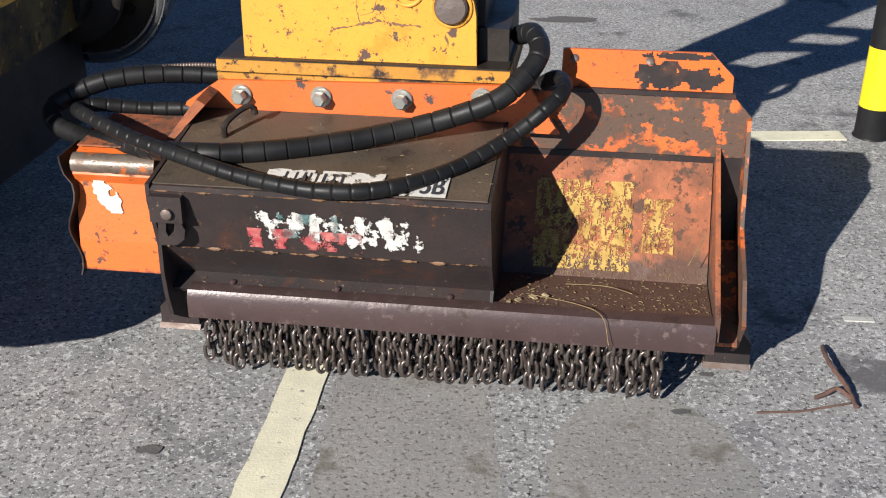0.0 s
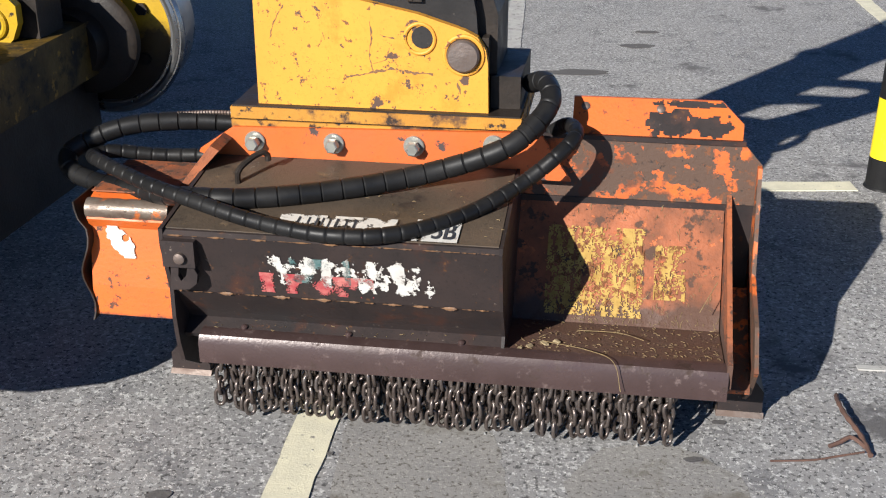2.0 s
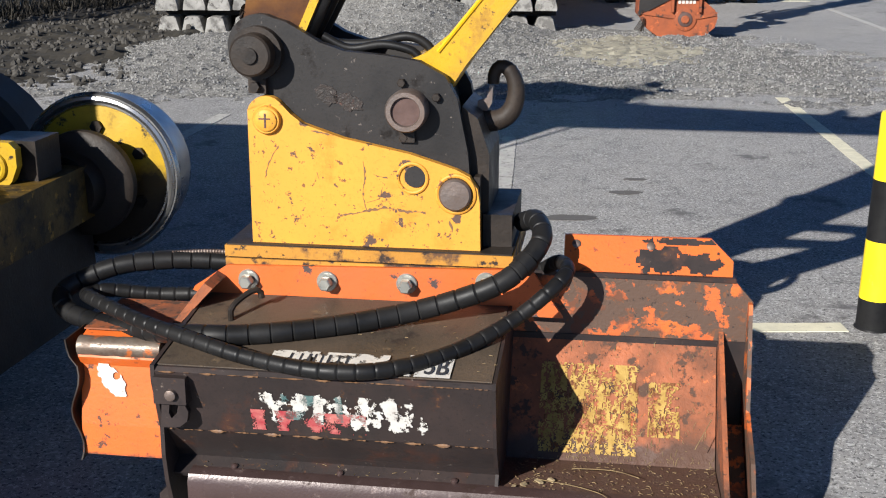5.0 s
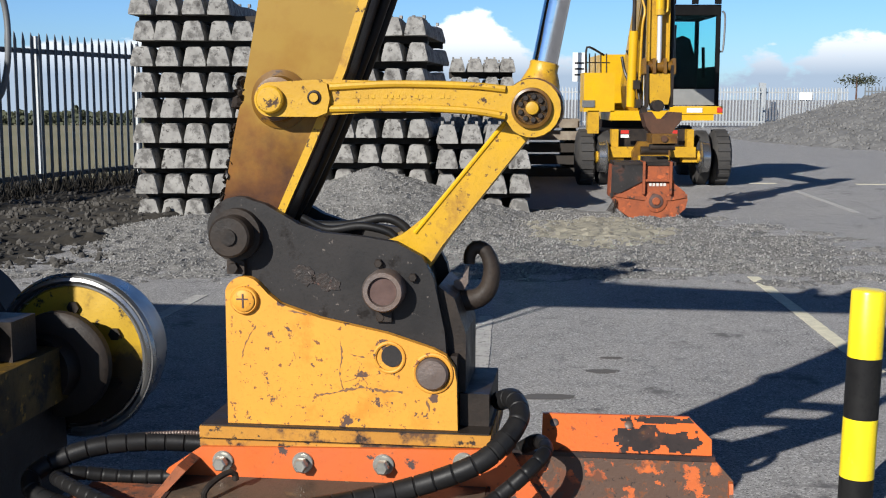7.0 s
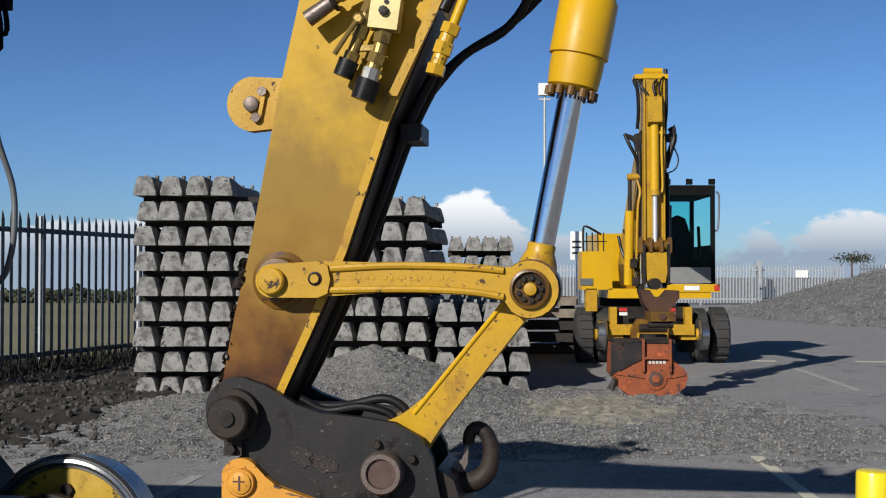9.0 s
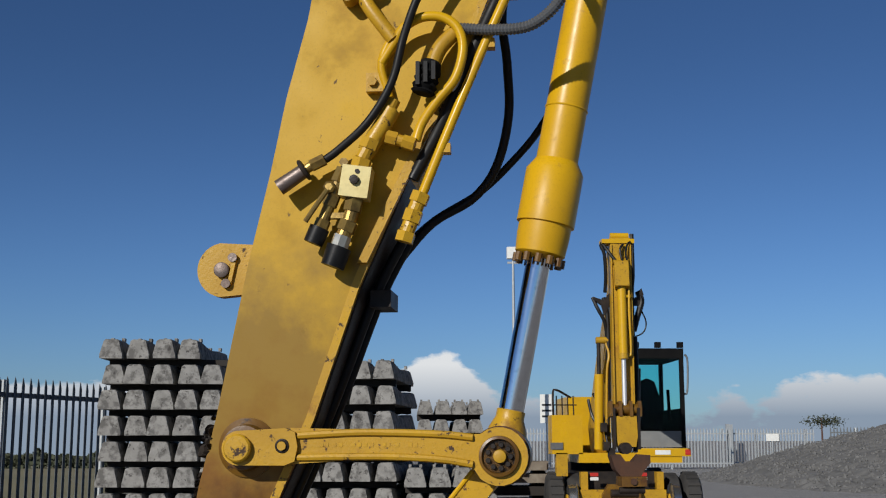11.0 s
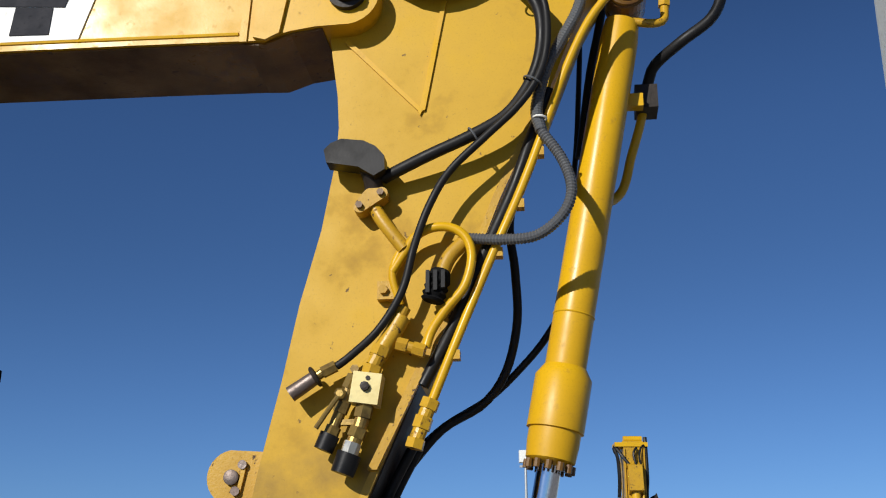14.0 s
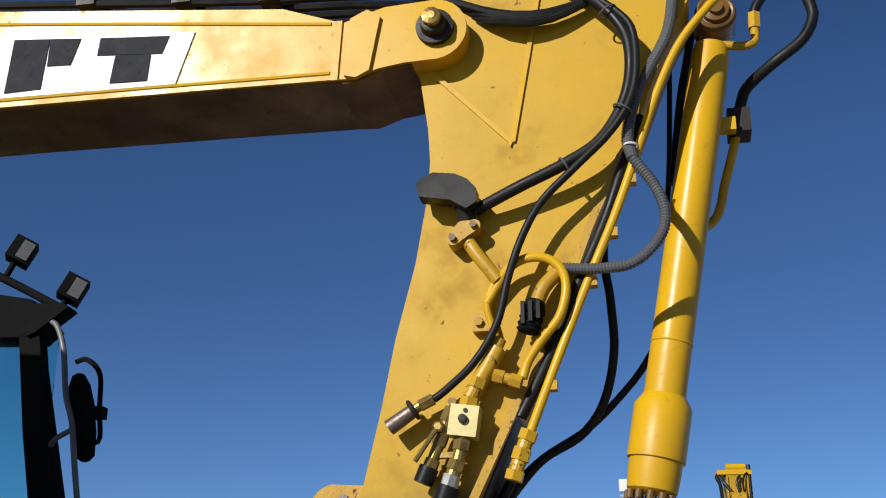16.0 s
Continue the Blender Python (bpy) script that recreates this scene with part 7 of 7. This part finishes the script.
    for z in (2.7, 3.0, 3.3):
        part("text_bar", box(bm_new(), 6.85, 7.35, 62.84, 62.85, z, z + 0.1), letter_black, ob)


build_gate_posts()


def build_flood_lamp():
    t = thing("flood_lamp", pose(5.16, 60, 0), "pale floodlight on a tall thin mast", "street lamp")
    part("mast", rod(bm_new(), (0, 0, 0), (0, 0, 11.0), 0.11, 0.06, n=14), galv, t, smooth=True)
    part("head", box(bm_new(), -0.32, 0.32, -0.2, 0.2, 10.7, 11.3), white_vinyl, t, bevel=0.05)
    part("bracket", box(bm_new(), -0.3, 0.3, -0.05, 0.05, 10.45, 10.55), galv, t, bevel=0.02)


build_flood_lamp()


def build_side_post():
    t = thing("steel_post", pose(2.06, 4.25, 0, 0, 0, 10), "tall pale painted steel post with a bolted splice", "post")
    part("column", prism(bm_new(), [(-0.14, -0.1), (0.14, -0.1), (0.14, -0.088), (0.006, -0.088), (0.006, 0.088), (0.14, 0.088), (0.14, 0.1), (-0.14, 0.1), (-0.14, 0.088), (-0.006, 0.088), (-0.006, -0.088), (-0.14, -0.088)], 0, 5.2, "z"), galv, t)
    part("splice_plate", box(bm_new(), -0.145, 0.145, -0.115, -0.1, 3.32, 3.72), cab_grey, t, bevel=0.004)
    part("stay", tube(bm_new(), [(-0.09, -0.12, 3.5), (-0.02, -0.13, 3.52), (0.06, -0.12, 3.45)], 0.012, 8, 0.02), dark_steel, t)
    for z in (3.38, 3.66):
        for x in (-0.09, 0.09):
            part("bolt", lathe(bm_new(), (x, -0.115, z), FRONT, [(0, 0.016), (0.012, 0.016)], 6), dark_steel, t)


build_side_post()


def build_hedge():
    rnd = random.Random(12)
    bm = bm_new()
    for _ in range(5200):
        a = rnd.uniform(-0.40, -0.02)
        d = 200 + rnd.uniform(-3, 3)
        tall = 2.2 + 0.9 * noise.noise((a * 60, 0, 0)) + 0.8 * noise.noise((a * 190, 3, 0))
        z = -3.15 + tall * rnd.random() ** 0.7
        c = Vector((a * d, d, z))
        n = Vector((rnd.uniform(-1, 1), -1, rnd.uniform(-1, 1))).normalized()
        u = n.orthogonal().normalized() * rnd.uniform(0.2, 0.5)
        v = n.cross(u)
        bm.faces.new([bm.verts.new(c + p) for p in (u, v, -u * 0.8, -v)])
    tagged(part("hedge", bm, hedge_mat), "dark distant hedge across the field", "hedge", kind="stuff")
    bm = bm_new()
    for _ in range(420):
        c = Vector((34.8 + rnd.gauss(0, 0.8), 100, 3.0 + rnd.gauss(0, 0.22)))
        u = Vector((rnd.uniform(-1, 1), rnd.uniform(-1, 1), rnd.uniform(-1, 1))).normalized() * 0.13
        v = u.orthogonal() * 0.8
        bm.faces.new([bm.verts.new(c + p) for p in (u, v, -u)])
    t = thing("bush", pose(0, 0, 0), "dark bare bush far beyond the fence", "bush")
    part("crown", bm, hedge_mat, t)
    part("stem", rod(bm_new(), (34.5, 100, 0), (34.5, 100, 3.3), 0.12, 0.05, n=8), bark, t)


build_hedge()


# ---- second excavator across the yard ----
def build_far_digger():
    t = thing("rail_excavator", pose(3.55, 20, 0), "yellow road-rail excavator facing the viewer with a rusty orange grab", "excavator")
    # running gear
    for s, x in ((-1, -1.03), (1, 1.36)):
        for dx, y in ((0.0, 1.25), (-0.02 * s, 4.2)):
            w = part("road_tyre", lathe(bm_new(), (x + dx - 0.16 * s, y, 0.49), (s, 0, 0), [(0, 0.3), (0.02, 0.44), (0.06, 0.485), (0.26, 0.485), (0.30, 0.44), (0.32, 0.3)], 36), tyre_rubber, t, "black lugged road tyre", smooth=True)
            for k in range(20):
                a = 2 * math.pi * k / 20
                part("tread_lug", box(bm_new(), x + dx - 0.11, x + dx + 0.11, -0.03, 0.03, 0.478, 0.505, Matrix.Translation((0, y, 0.49)) @ Euler((a, 0, 0)).to_matrix().to_4x4()), tyre_rubber, w)
        part("inner_tyre", lathe(bm_new(), (x - 0.46 * s, 1.3, 0.49), (s, 0, 0), [(0, 0.3), (0.02, 0.44), (0.05, 0.48), (0.22, 0.48), (0.25, 0.44), (0.26, 0.3)], 36), tyre_rubber, t, smooth=True)
        xr = x - (0.27 if s < 0 else 0.40) * s
        w = part("rail_wheel", lathe(bm_new(), (xr - 0.06 * s, 0.75, 0.52), (s, 0, 0), [(0, 0.27), (0.02, 0.3), (0.04, 0.27), (0.16, 0.26), (0.17, 0.1)], 36), tread_steel, t, "polished rail wheel", smooth=True)
        part("wheel_hub", rod(bm_new(), (xr - 0.1 * s, 0.75, 0.52), (xr + 0.13 * s, 0.75, 0.52), 0.1, n=18), yellow_worn, w, smooth=True)
        part("rail_arm", box(bm_new(), min(xr, xr - 0.35 * s), max(xr, xr - 0.35 * s), 0.7, 0.95, 0.43, 0.63), yellow_worn, t, bevel=0.02)
        part("arm_post", box(bm_new(), x * 0.55 - 0.06, x * 0.55 + 0.06, 0.75, 0.95, 0.5, 1.0), yellow_worn, t, bevel=0.015)
    part("axle", rod(bm_new(), (-0.9, 1.25, 0.5), (1.05, 1.25, 0.5), 0.14, n=18), dark_steel, t, smooth=True)
    part("chassis", box(bm_new(), -0.62, 0.75, 0.95, 4.4, 0.42, 1.0), dark_steel, t, bevel=0.04)
    part("front_beam", box(bm_new(), -0.66, 0.82, 0.62, 0.80, 0.52, 0.70), yellow_worn, t, "worn yellow front beam", bevel=0.02)
    part("centre_frame", prism(bm_new(), [(-0.3, 0.35), (0.35, 0.35), (0.35, 0.62), (0.3, 0.80), (-0.2, 0.80), (-0.3, 0.62)], 0.45, 0.62), yellow_oily_shade, t, bevel=0.02)
    part("roller", rod(bm_new(), (-0.22, 0.12, 0.66), (0.24, 0.12, 0.66), 0.07, n=18), dark_steel, t, smooth=True)
    part("front_plate", box(bm_new(), -0.27, 0.24, -0.02, 0.1, 0.46, 0.58), yellow_worn, t, "scuffed yellow front plate", bevel=0.01)
    # upper structure
    part("slew_ring", rod(bm_new(), (0.05, 2.6, 1.0), (0.05, 2.6, 1.2), 0.7, n=32), dark_steel, t)
    part("deck", box(bm_new(), -0.62, 1.2, 1.0, 4.2, 1.15, 1.32), yellow, t, bevel=0.02)
    part("step", box(bm_new(), -1.02, -0.82, 1.0, 1.2, 0.92, 1.32), yellow_worn, t, bevel=0.01)
    tk = part("tank_box", box(bm_new(), -1.09, -0.55, 1.0, 1.6, 1.3, 1.98), yellow, t, "yellow tank box with lamp", bevel=0.03)
    part("head_lamp", box(bm_new(), -1.12, -0.9, 0.98, 1.0, 1.38, 1.5), lamp_lens, tk, bevel=0.01)
    part("engine_cover", box(bm_new(), -0.62, 0.2, 2.5, 4.3, 1.3, 2.35), yellow, t, bevel=0.06)
    rl = part("hand_rail", tube(bm_new(), [(-1.05, 1.1, 1.98), (-1.05, 1.1, 2.38), (-0.98, 1.1, 2.42), (-0.7, 1.4, 2.3)], 0.02, 8, 0.05), dark_steel, t, smooth=True)
    for x in (-0.98, -0.88, -0.78, -0.68):
        part("rail_bar", rod(bm_new(), (x, 1.15, 1.98), (x, 1.2, 2.32), 0.012, n=6), dark_steel, rl)
    part("rail_bar", rod(bm_new(), (-1.03, 1.15, 2.16), (-0.62, 1.2, 2.16), 0.012, n=6), dark_steel, rl)
    before = set(t.children_recursive)
    # cab
    c = part("cab_roof", box(bm_new(), 0.22, 1.12, 1.05, 2.9, 2.98, 3.16), cab_black, t, "black cab with tinted glass and roof lamps", bevel=0.04)
    for x in (0.24, 1.08):
        for y in (1.08, 2.85):
            part("cab_pillar", box(bm_new(), x - 0.035, x + 0.035, y - 0.04, y + 0.04, 1.4, 3.0), cab_black, c, bevel=0.01)
    part("windscreen", box(bm_new(), 0.27, 1.05, 1.075, 1.082, 1.72, 2.97), cab_glass, c, "teal tinted windscreen")
    part("lower_screen", box(bm_new(), 0.27, 1.05, 1.07, 1.085, 1.42, 1.70), cab_grey, c, "grey lower panel", bevel=0.004)
    part("rear_glass", box(bm_new(), 0.27, 1.05, 2.845, 2.85, 2.0, 2.97), cab_glass, c)
    part("rear_panel", box(bm_new(), 0.27, 1.05, 2.82, 2.86, 1.4, 2.0), cab_black, c)
    part("side_panel", box(bm_new(), 0.215, 0.235, 1.1, 2.85, 1.4, 3.0), cab_black, c)
    part("side_panel", box(bm_new(), 1.09, 1.11, 1.1, 2.85, 1.4, 2.1), cab_black, c)
    seat = prism(bm_new(), [(0.40, 1.5), (0.92, 1.5), (0.90, 2.3), (0.80, 2.62), (0.66, 2.68), (0.52, 2.62), (0.42, 2.3)], 2.1, 2.25)
    part("seat", seat, cab_black, c, "dark operator seat", bevel=0.05)
    part("console", box(bm_new(), 0.36, 0.46, 1.6, 2.2, 1.4, 2.3), cab_black, c, bevel=0.02)
    part("joystick", rod(bm_new(), (0.98, 1.7, 1.9), (0.96, 1.7, 2.45), 0.03, n=8), cab_black, c)
    for x in (0.27, 0.66, 1.06):
        part("roof_lamp", box(bm_new(), x - 0.05, x + 0.05, 1.0, 1.1, 3.17, 3.27), cab_black, c, bevel=0.015)
    part("side_rail", tube(bm_new(), [(1.15, 1.1, 3.05), (1.2, 1.1, 2.95), (1.18, 1.1, 2.4), (1.12, 1.1, 2.35)], 0.018, 8, 0.04), grey_tube, c, smooth=True)
    st = part("cab_step", box(bm_new(), 0.25, 1.18, 0.98, 1.1, 1.26, 1.4), yellow, t, "yellow cab sill with lamps", bevel=0.015)
    part("white_plate", box(bm_new(), 0.55, 0.82, 0.97, 0.98, 1.29, 1.37), white_vinyl, st)
    part("red_lamp", box(bm_new(), 1.08, 1.17, 0.965, 0.98, 1.29, 1.38), red_lens, st)
    for ob in set(t.children_recursive) - before:
        for v in ob.data.vertices:
            v.co.x += 0.17
    for x in (-0.42, 0.42):
        part("red_plate", box(bm_new(), x - 0.07, x + 0.07, 0.60, 0.62, 0.93, 0.99), red_lens, t)
        part("white_plate", box(bm_new(), x - 0.07, x + 0.07, 0.592, 0.60, 0.86, 0.915), white_vinyl, t)
    # dipper standing upright over the grab, with its ram, links and hoses
    before = set(t.children_recursive)
    bo = part("boom", prism(bm_new(), [(1.9, 1.4), (1.5, 1.3), (0.4, 2.55), (-1.2, 4.0), (-1.15, 4.4), (-0.95, 4.5), (-0.75, 4.3), (0.9, 3.0), (2.1, 1.8)], -0.29, -0.06, "u"), yellow_worn, t, "yellow boom behind the dipper", bevel=0.02)
    di = part("dipper", prism(bm_new(), [(-0.98, 1.55), (-0.70, 1.5), (-0.62, 4.72), (-0.70, 4.82), (-0.95, 4.82), (-1.0, 4.72)], -0.325, 0.01, "u"), yellow_worn, t, "yellow dipper arm standing upright", bevel=0.02)
    part("head_plate", box(bm_new(), -0.46, 0.07, -1.02, -0.72, 4.72, 4.79), yellow, di, bevel=0.02)
    part("head_cap", rod(bm_new(), (-0.30, -0.86, 4.86), (0.0, -0.86, 4.86), 0.055, n=14), yellow, di, smooth=True)
    for x in (-0.315, 0.0):
        part("dipper_edge", box(bm_new(), x - 0.012, x + 0.012, -1.03, -0.98, 1.9, 4.7), yellow_worn, di, bevel=0.004)
    part("ram_barrel", rod(bm_new(), (-0.166, -1.10, 2.85), (-0.166, -1.06, 4.30), 0.07, n=24), yellow, di, "yellow dipper ram", smooth=True)
    part("ram_collar", rod(bm_new(), (-0.166, -1.10, 2.83), (-0.166, -1.10, 2.92), 0.08, n=24), yellow_worn, di, smooth=True)
    part("ram_rod", rod(bm_new(), (-0.166, -1.10, 2.08), (-0.166, -1.10, 2.85), 0.038, n=18), glint_steel, di, "bright chrome rod", smooth=True)
    part("ram_mount", box(bm_new(), -0.25, -0.08, -1.12, -0.98, 4.28, 4.40), yellow_oily_shade, di, bevel=0.02)
    part("steel_pipe", tube(bm_new(), [(-0.05, -1.06, 4.45), (-0.04, -1.07, 4.15), (-0.055, -1.08, 3.6), (-0.04, -1.08, 2.95), (-0.10, -1.08, 2.86)], 0.018, 8, 0.06), yellow, di, smooth=True)
    part("pipe_nut", box(bm_new(), -0.08, -0.01, -1.09, -1.02, 4.08, 4.2), yellow_worn, di, bevel=0.01)
    part("pipe_stay", box(bm_new(), -0.16, -0.03, -1.09, -1.03, 3.82, 3.86), yellow, di)
    kn = part("knuckle", rod(bm_new(), (-0.42, -1.08, 2.03), (0.10, -1.08, 2.03), 0.085, n=18), yellow_oily_shade, di, "grimy knuckle pin", smooth=True)
    for x in (-0.40, -0.25, -0.08, 0.06):
        part("knuckle_cheek", prism(bm_new(), [(-1.22, 1.92), (-1.0, 1.9), (-0.98, 2.14), (-1.18, 2.16)], x - 0.025, x + 0.025, "u"), yellow_oily_shade, kn, bevel=0.015)
    part("dipper_tip", prism(bm_new(), [(-0.30, 1.44), (-0.02, 1.44), (0.01, 1.6), (0.0, 1.92), (-0.32, 1.92), (-0.33, 1.6)], -1.2, -0.98), yellow_worn, di, bevel=0.03)
    for x in (-0.36, 0.03):
        part("side_link", prism(bm_new(), [(-1.24, 1.4), (-1.12, 1.4), (-1.1, 2.05), (-1.22, 2.05)], x - 0.02, x + 0.02, "u"), dark_steel, di, bevel=0.008)
    # second ram beside the dipper
    part("ram_cap", rod(bm_new(), (-0.56, -0.8, 3.15), (-0.36, -0.8, 3.15), 0.055, n=16), yellow_worn, bo, smooth=True)
    part("side_ram_rod", rod(bm_new(), (-0.52, -0.8, 2.55), (-0.52, -0.8, 3.15), 0.032, n=12), dark_steel, bo, smooth=True)
    part("side_ram", rod(bm_new(), (-0.54, -0.75, 1.4), (-0.52, -0.8, 2.6), 0.075, n=18), yellow, bo, smooth=True)
    part("side_pipe", tube(bm_new(), [(-0.40, -0.82, 3.1), (-0.36, -0.85, 2.9), (-0.40, -0.85, 2.6), (-0.42, -0.8, 1.5)], 0.02, 8, 0.06), yellow_worn, bo, smooth=True)
    part("far_ram", rod(bm_new(), (0.10, -0.6, 1.45), (0.12, -0.7, 2.7), 0.06, n=16), dark_steel, bo, smooth=True)
    for pts, r in (([(-0.42, -0.9, 4.76), (-0.47, -0.95, 4.68), (-0.42, -0.97, 4.55), (-0.40, -0.95, 4.2), (-0.41, -0.9, 3.92)], 0.03),
                   ([(-0.44, -0.95, 4.72), (-0.36, -1.02, 4.58), (-0.25, -1.06, 4.42), (-0.17, -1.08, 4.32)], 0.028),
                   ([(-0.12, -1.05, 4.7), (-0.18, -1.08, 4.6), (-0.15, -1.1, 4.42), (-0.11, -1.1, 4.36)], 0.02),
                   ([(0.0, -1.03, 4.74), (-0.06, -1.07, 4.68), (-0.09, -1.09, 4.52), (-0.06, -1.08, 4.4)], 0.018),
                   ([(0.04, -0.95, 4.88), (0.04, -0.97, 4.6), (0.04, -0.97, 4.2), (0.03, -0.9, 3.9), (0.03, -0.9, 3.2)], 0.034),
                   ([(-0.60, -0.8, 3.85), (-0.52, -0.85, 3.65), (-0.42, -0.85, 3.45), (-0.38, -0.8, 3.2), (-0.37, -0.8, 2.6)], 0.03),
                   ([(-0.42, -0.8, 3.85), (-0.37, -0.82, 3.6), (-0.36, -0.82, 3.1), (-0.38, -0.8, 2.2), (-0.40, -0.8, 1.6)], 0.035),
                   ([(0.14, -0.8, 3.95), (0.20, -0.82, 3.8), (0.13, -0.82, 3.55), (0.06, -0.8, 3.3)], 0.05),
                   ([(0.18, -0.8, 3.68), (0.27, -0.8, 3.45), (0.22, -0.8, 3.28), (0.06, -0.8, 3.2)], 0.012),
                   ([(-0.66, -0.5, 2.2), (-0.62, -0.6, 1.95), (-0.52, -0.7, 1.7), (-0.45, -0.8, 1.45), (-0.3, -0.9, 1.3)], 0.025),
                   ([(-0.58, -0.5, 2.3), (-0.47, -0.7, 2.0), (-0.44, -0.8, 1.7), (-0.40, -0.9, 1.35)], 0.022),
                   ([(0.07, -0.85, 3.2), (0.08, -0.85, 2.6), (0.06, -0.9, 2.0), (0.0, -1.0, 1.35)], 0.04)):
        part("hose", tube(bm_new(), pts, r, 8, 0.05), rubber, bo, "black hose loop", smooth=True)
    part("hose_bracket", prism(bm_new(), [(-0.60, 3.86), (-0.42, 3.80), (-0.33, 3.92), (-0.33, 3.70), (-0.42, 3.55), (-0.46, 3.72), (-0.60, 3.82)], -0.86, -0.78), dark_steel, bo, bevel=0.008)
    part("hose_bracket", prism(bm_new(), [(0.02, 3.82), (0.12, 3.86), (0.20, 4.0), (0.23, 3.9), (0.18, 3.7), (0.08, 3.72), (0.02, 3.66)], -0.86, -0.78), dark_steel, bo, bevel=0.008)
    part("valve_clutter", box(bm_new(), -0.34, -0.30, -1.12, -1.0, 1.65, 1.72), brass, bo, bevel=0.01)
    for x, z in ((-0.48, 1.75), (-0.44, 1.45), (-0.36, 1.35), (0.06, 1.75), (0.05, 1.5)):
        part("valve_clutter", box(bm_new(), x - 0.05, x + 0.05, -0.95, -0.8, z - 0.07, z + 0.07), dark_steel, bo, bevel=0.015)
    # rotator and grab
    part("rotator", prism(bm_new(), [(-0.50, 1.30), (-0.36, 1.33), (-0.28, 1.22), (-0.16, 1.22), (-0.06, 1.33), (0.10, 1.32), (0.10, 1.2), (0.0, 1.08), (-0.06, 0.98), (-0.34, 0.98), (-0.44, 1.1)], -1.7, -1.35), rotator_rust, t, "rusty dark rotator", bevel=0.03)
    part("rotator_arch", lathe(bm_new(), (-0.22, -1.15, 1.42), FRONT, [(0, 0.09), (0.3, 0.09)], 20), dark_steel, t, smooth=True)
    part("rusty_block", box(bm_new(), -0.40, -0.02, -2.0, -1.5, 0.86, 1.0), yellow_oily_shade, t, "rusty yellow coupling block", bevel=0.03)
    part("coupling_disc", lathe(bm_new(), (-0.22, -2.0, 0.93), FRONT, [(0, 0.05), (0.03, 0.05)], 16), rotator_rust, t, smooth=True)
    part("coupling_roller", rod(bm_new(), (-0.42, -1.9, 0.80), (-0.04, -1.9, 0.80), 0.05, n=16), dark_steel, t, smooth=True)
    # the arm reaches forward: it stands over the grab, well before the cab
    reach = Vector((-3.55, -20.0, 1.55))
    for ob in set(t.children_recursive) - before:
        for v in ob.data.vertices:
            if not (ob is bo and v.co.y > 0.2):
                v.co = reach + (v.co - reach) * 0.82
    return t


far_digger = build_far_digger()


def build_grab():
    t = thing("grab_bucket", pose(2.62, 14.95, 0, 0, 0, -3), "rusty orange grab head resting on the yard", "bucket")
    body = [(-0.46, 0.24), (-0.40, 0.13), (-0.26, 0.035), (-0.06, 0.0), (0.14, 0.0), (0.32, 0.055), (0.43, 0.15), (0.46, 0.27), (0.42, 0.37), (0.29, 0.47), (0.27, 0.55), (0.27, 0.72), (-0.50, 0.70), (-0.52, 0.30)]
    part("shell", prism(bm_new(), body, 0.0, 0.45), grab_paint, t, "chipped orange shell", bevel=0.02)
    part("dark_plate", prism(bm_new(), [(-0.51, 0.29), (-0.11, 0.50), (-0.11, 0.715), (-0.50, 0.70)], -0.02, 0.0), hitch_black, t, "worn dark cover plate", bevel=0.004)
    for x in (-0.1, 0.235):
        part("rib", prism(bm_new(), [(x - 0.015, 0.34), (x + 0.015, 0.34), (x + 0.015, 0.75), (x - 0.015, 0.75)], -0.06, 0.3), grab_paint, t, bevel=0.006)
    part("top_plate", box(bm_new(), -0.48, 0.3, -0.02, 0.5, 0.70, 0.74), dark_steel, t, bevel=0.01)
    part("cross_shelf", box(bm_new(), -0.09, 0.23, -0.05, 0.1, 0.50, 0.53), grab_paint, t, bevel=0.005)
    for r, d, m in ((0.14, 0.02, grab_paint), (0.09, 0.035, rust_disc), (0.05, 0.05, grab_paint)):
        part("pivot_disc", lathe(bm_new(), (0.06, 0.005, 0.25), FRONT, [(0, r), (d, r), (d + 0.006, r * 0.85)], 28), m, t, smooth=True)
    part("lower_lip", prism(bm_new(), [(-0.48, 0.36), (-0.1, 0.30), (0.24, 0.30), (0.45, 0.34), (0.45, 0.30), (0.24, 0.26), (-0.1, 0.26), (-0.48, 0.31)], -0.02, 0.0), grab_paint, t, bevel=0.004)
    for k in range(5):
        part("text_block", box(bm_new(), -0.03 + 0.045 * k, 0.002 + 0.045 * k, -0.008, 0.0, 0.44, 0.48), torn_vinyl, t)
    part("neck", box(bm_new(), -0.1, 0.22, 0.1, 0.4, 0.73, 0.80), dark_steel, t, bevel=0.03)
    rnd = random.Random(4)
    for k in range(4):
        part("wire_end", tube(bm_new(), [(-0.4 + rnd.uniform(-0.1, 0.05), -0.02, 0.1), (-0.45, -0.05, 0.2 + 0.03 * k), (-0.5 - 0.02 * k, -0.03, 0.12)], 0.006, 6, 0.03), dark_steel, t)


build_grab()
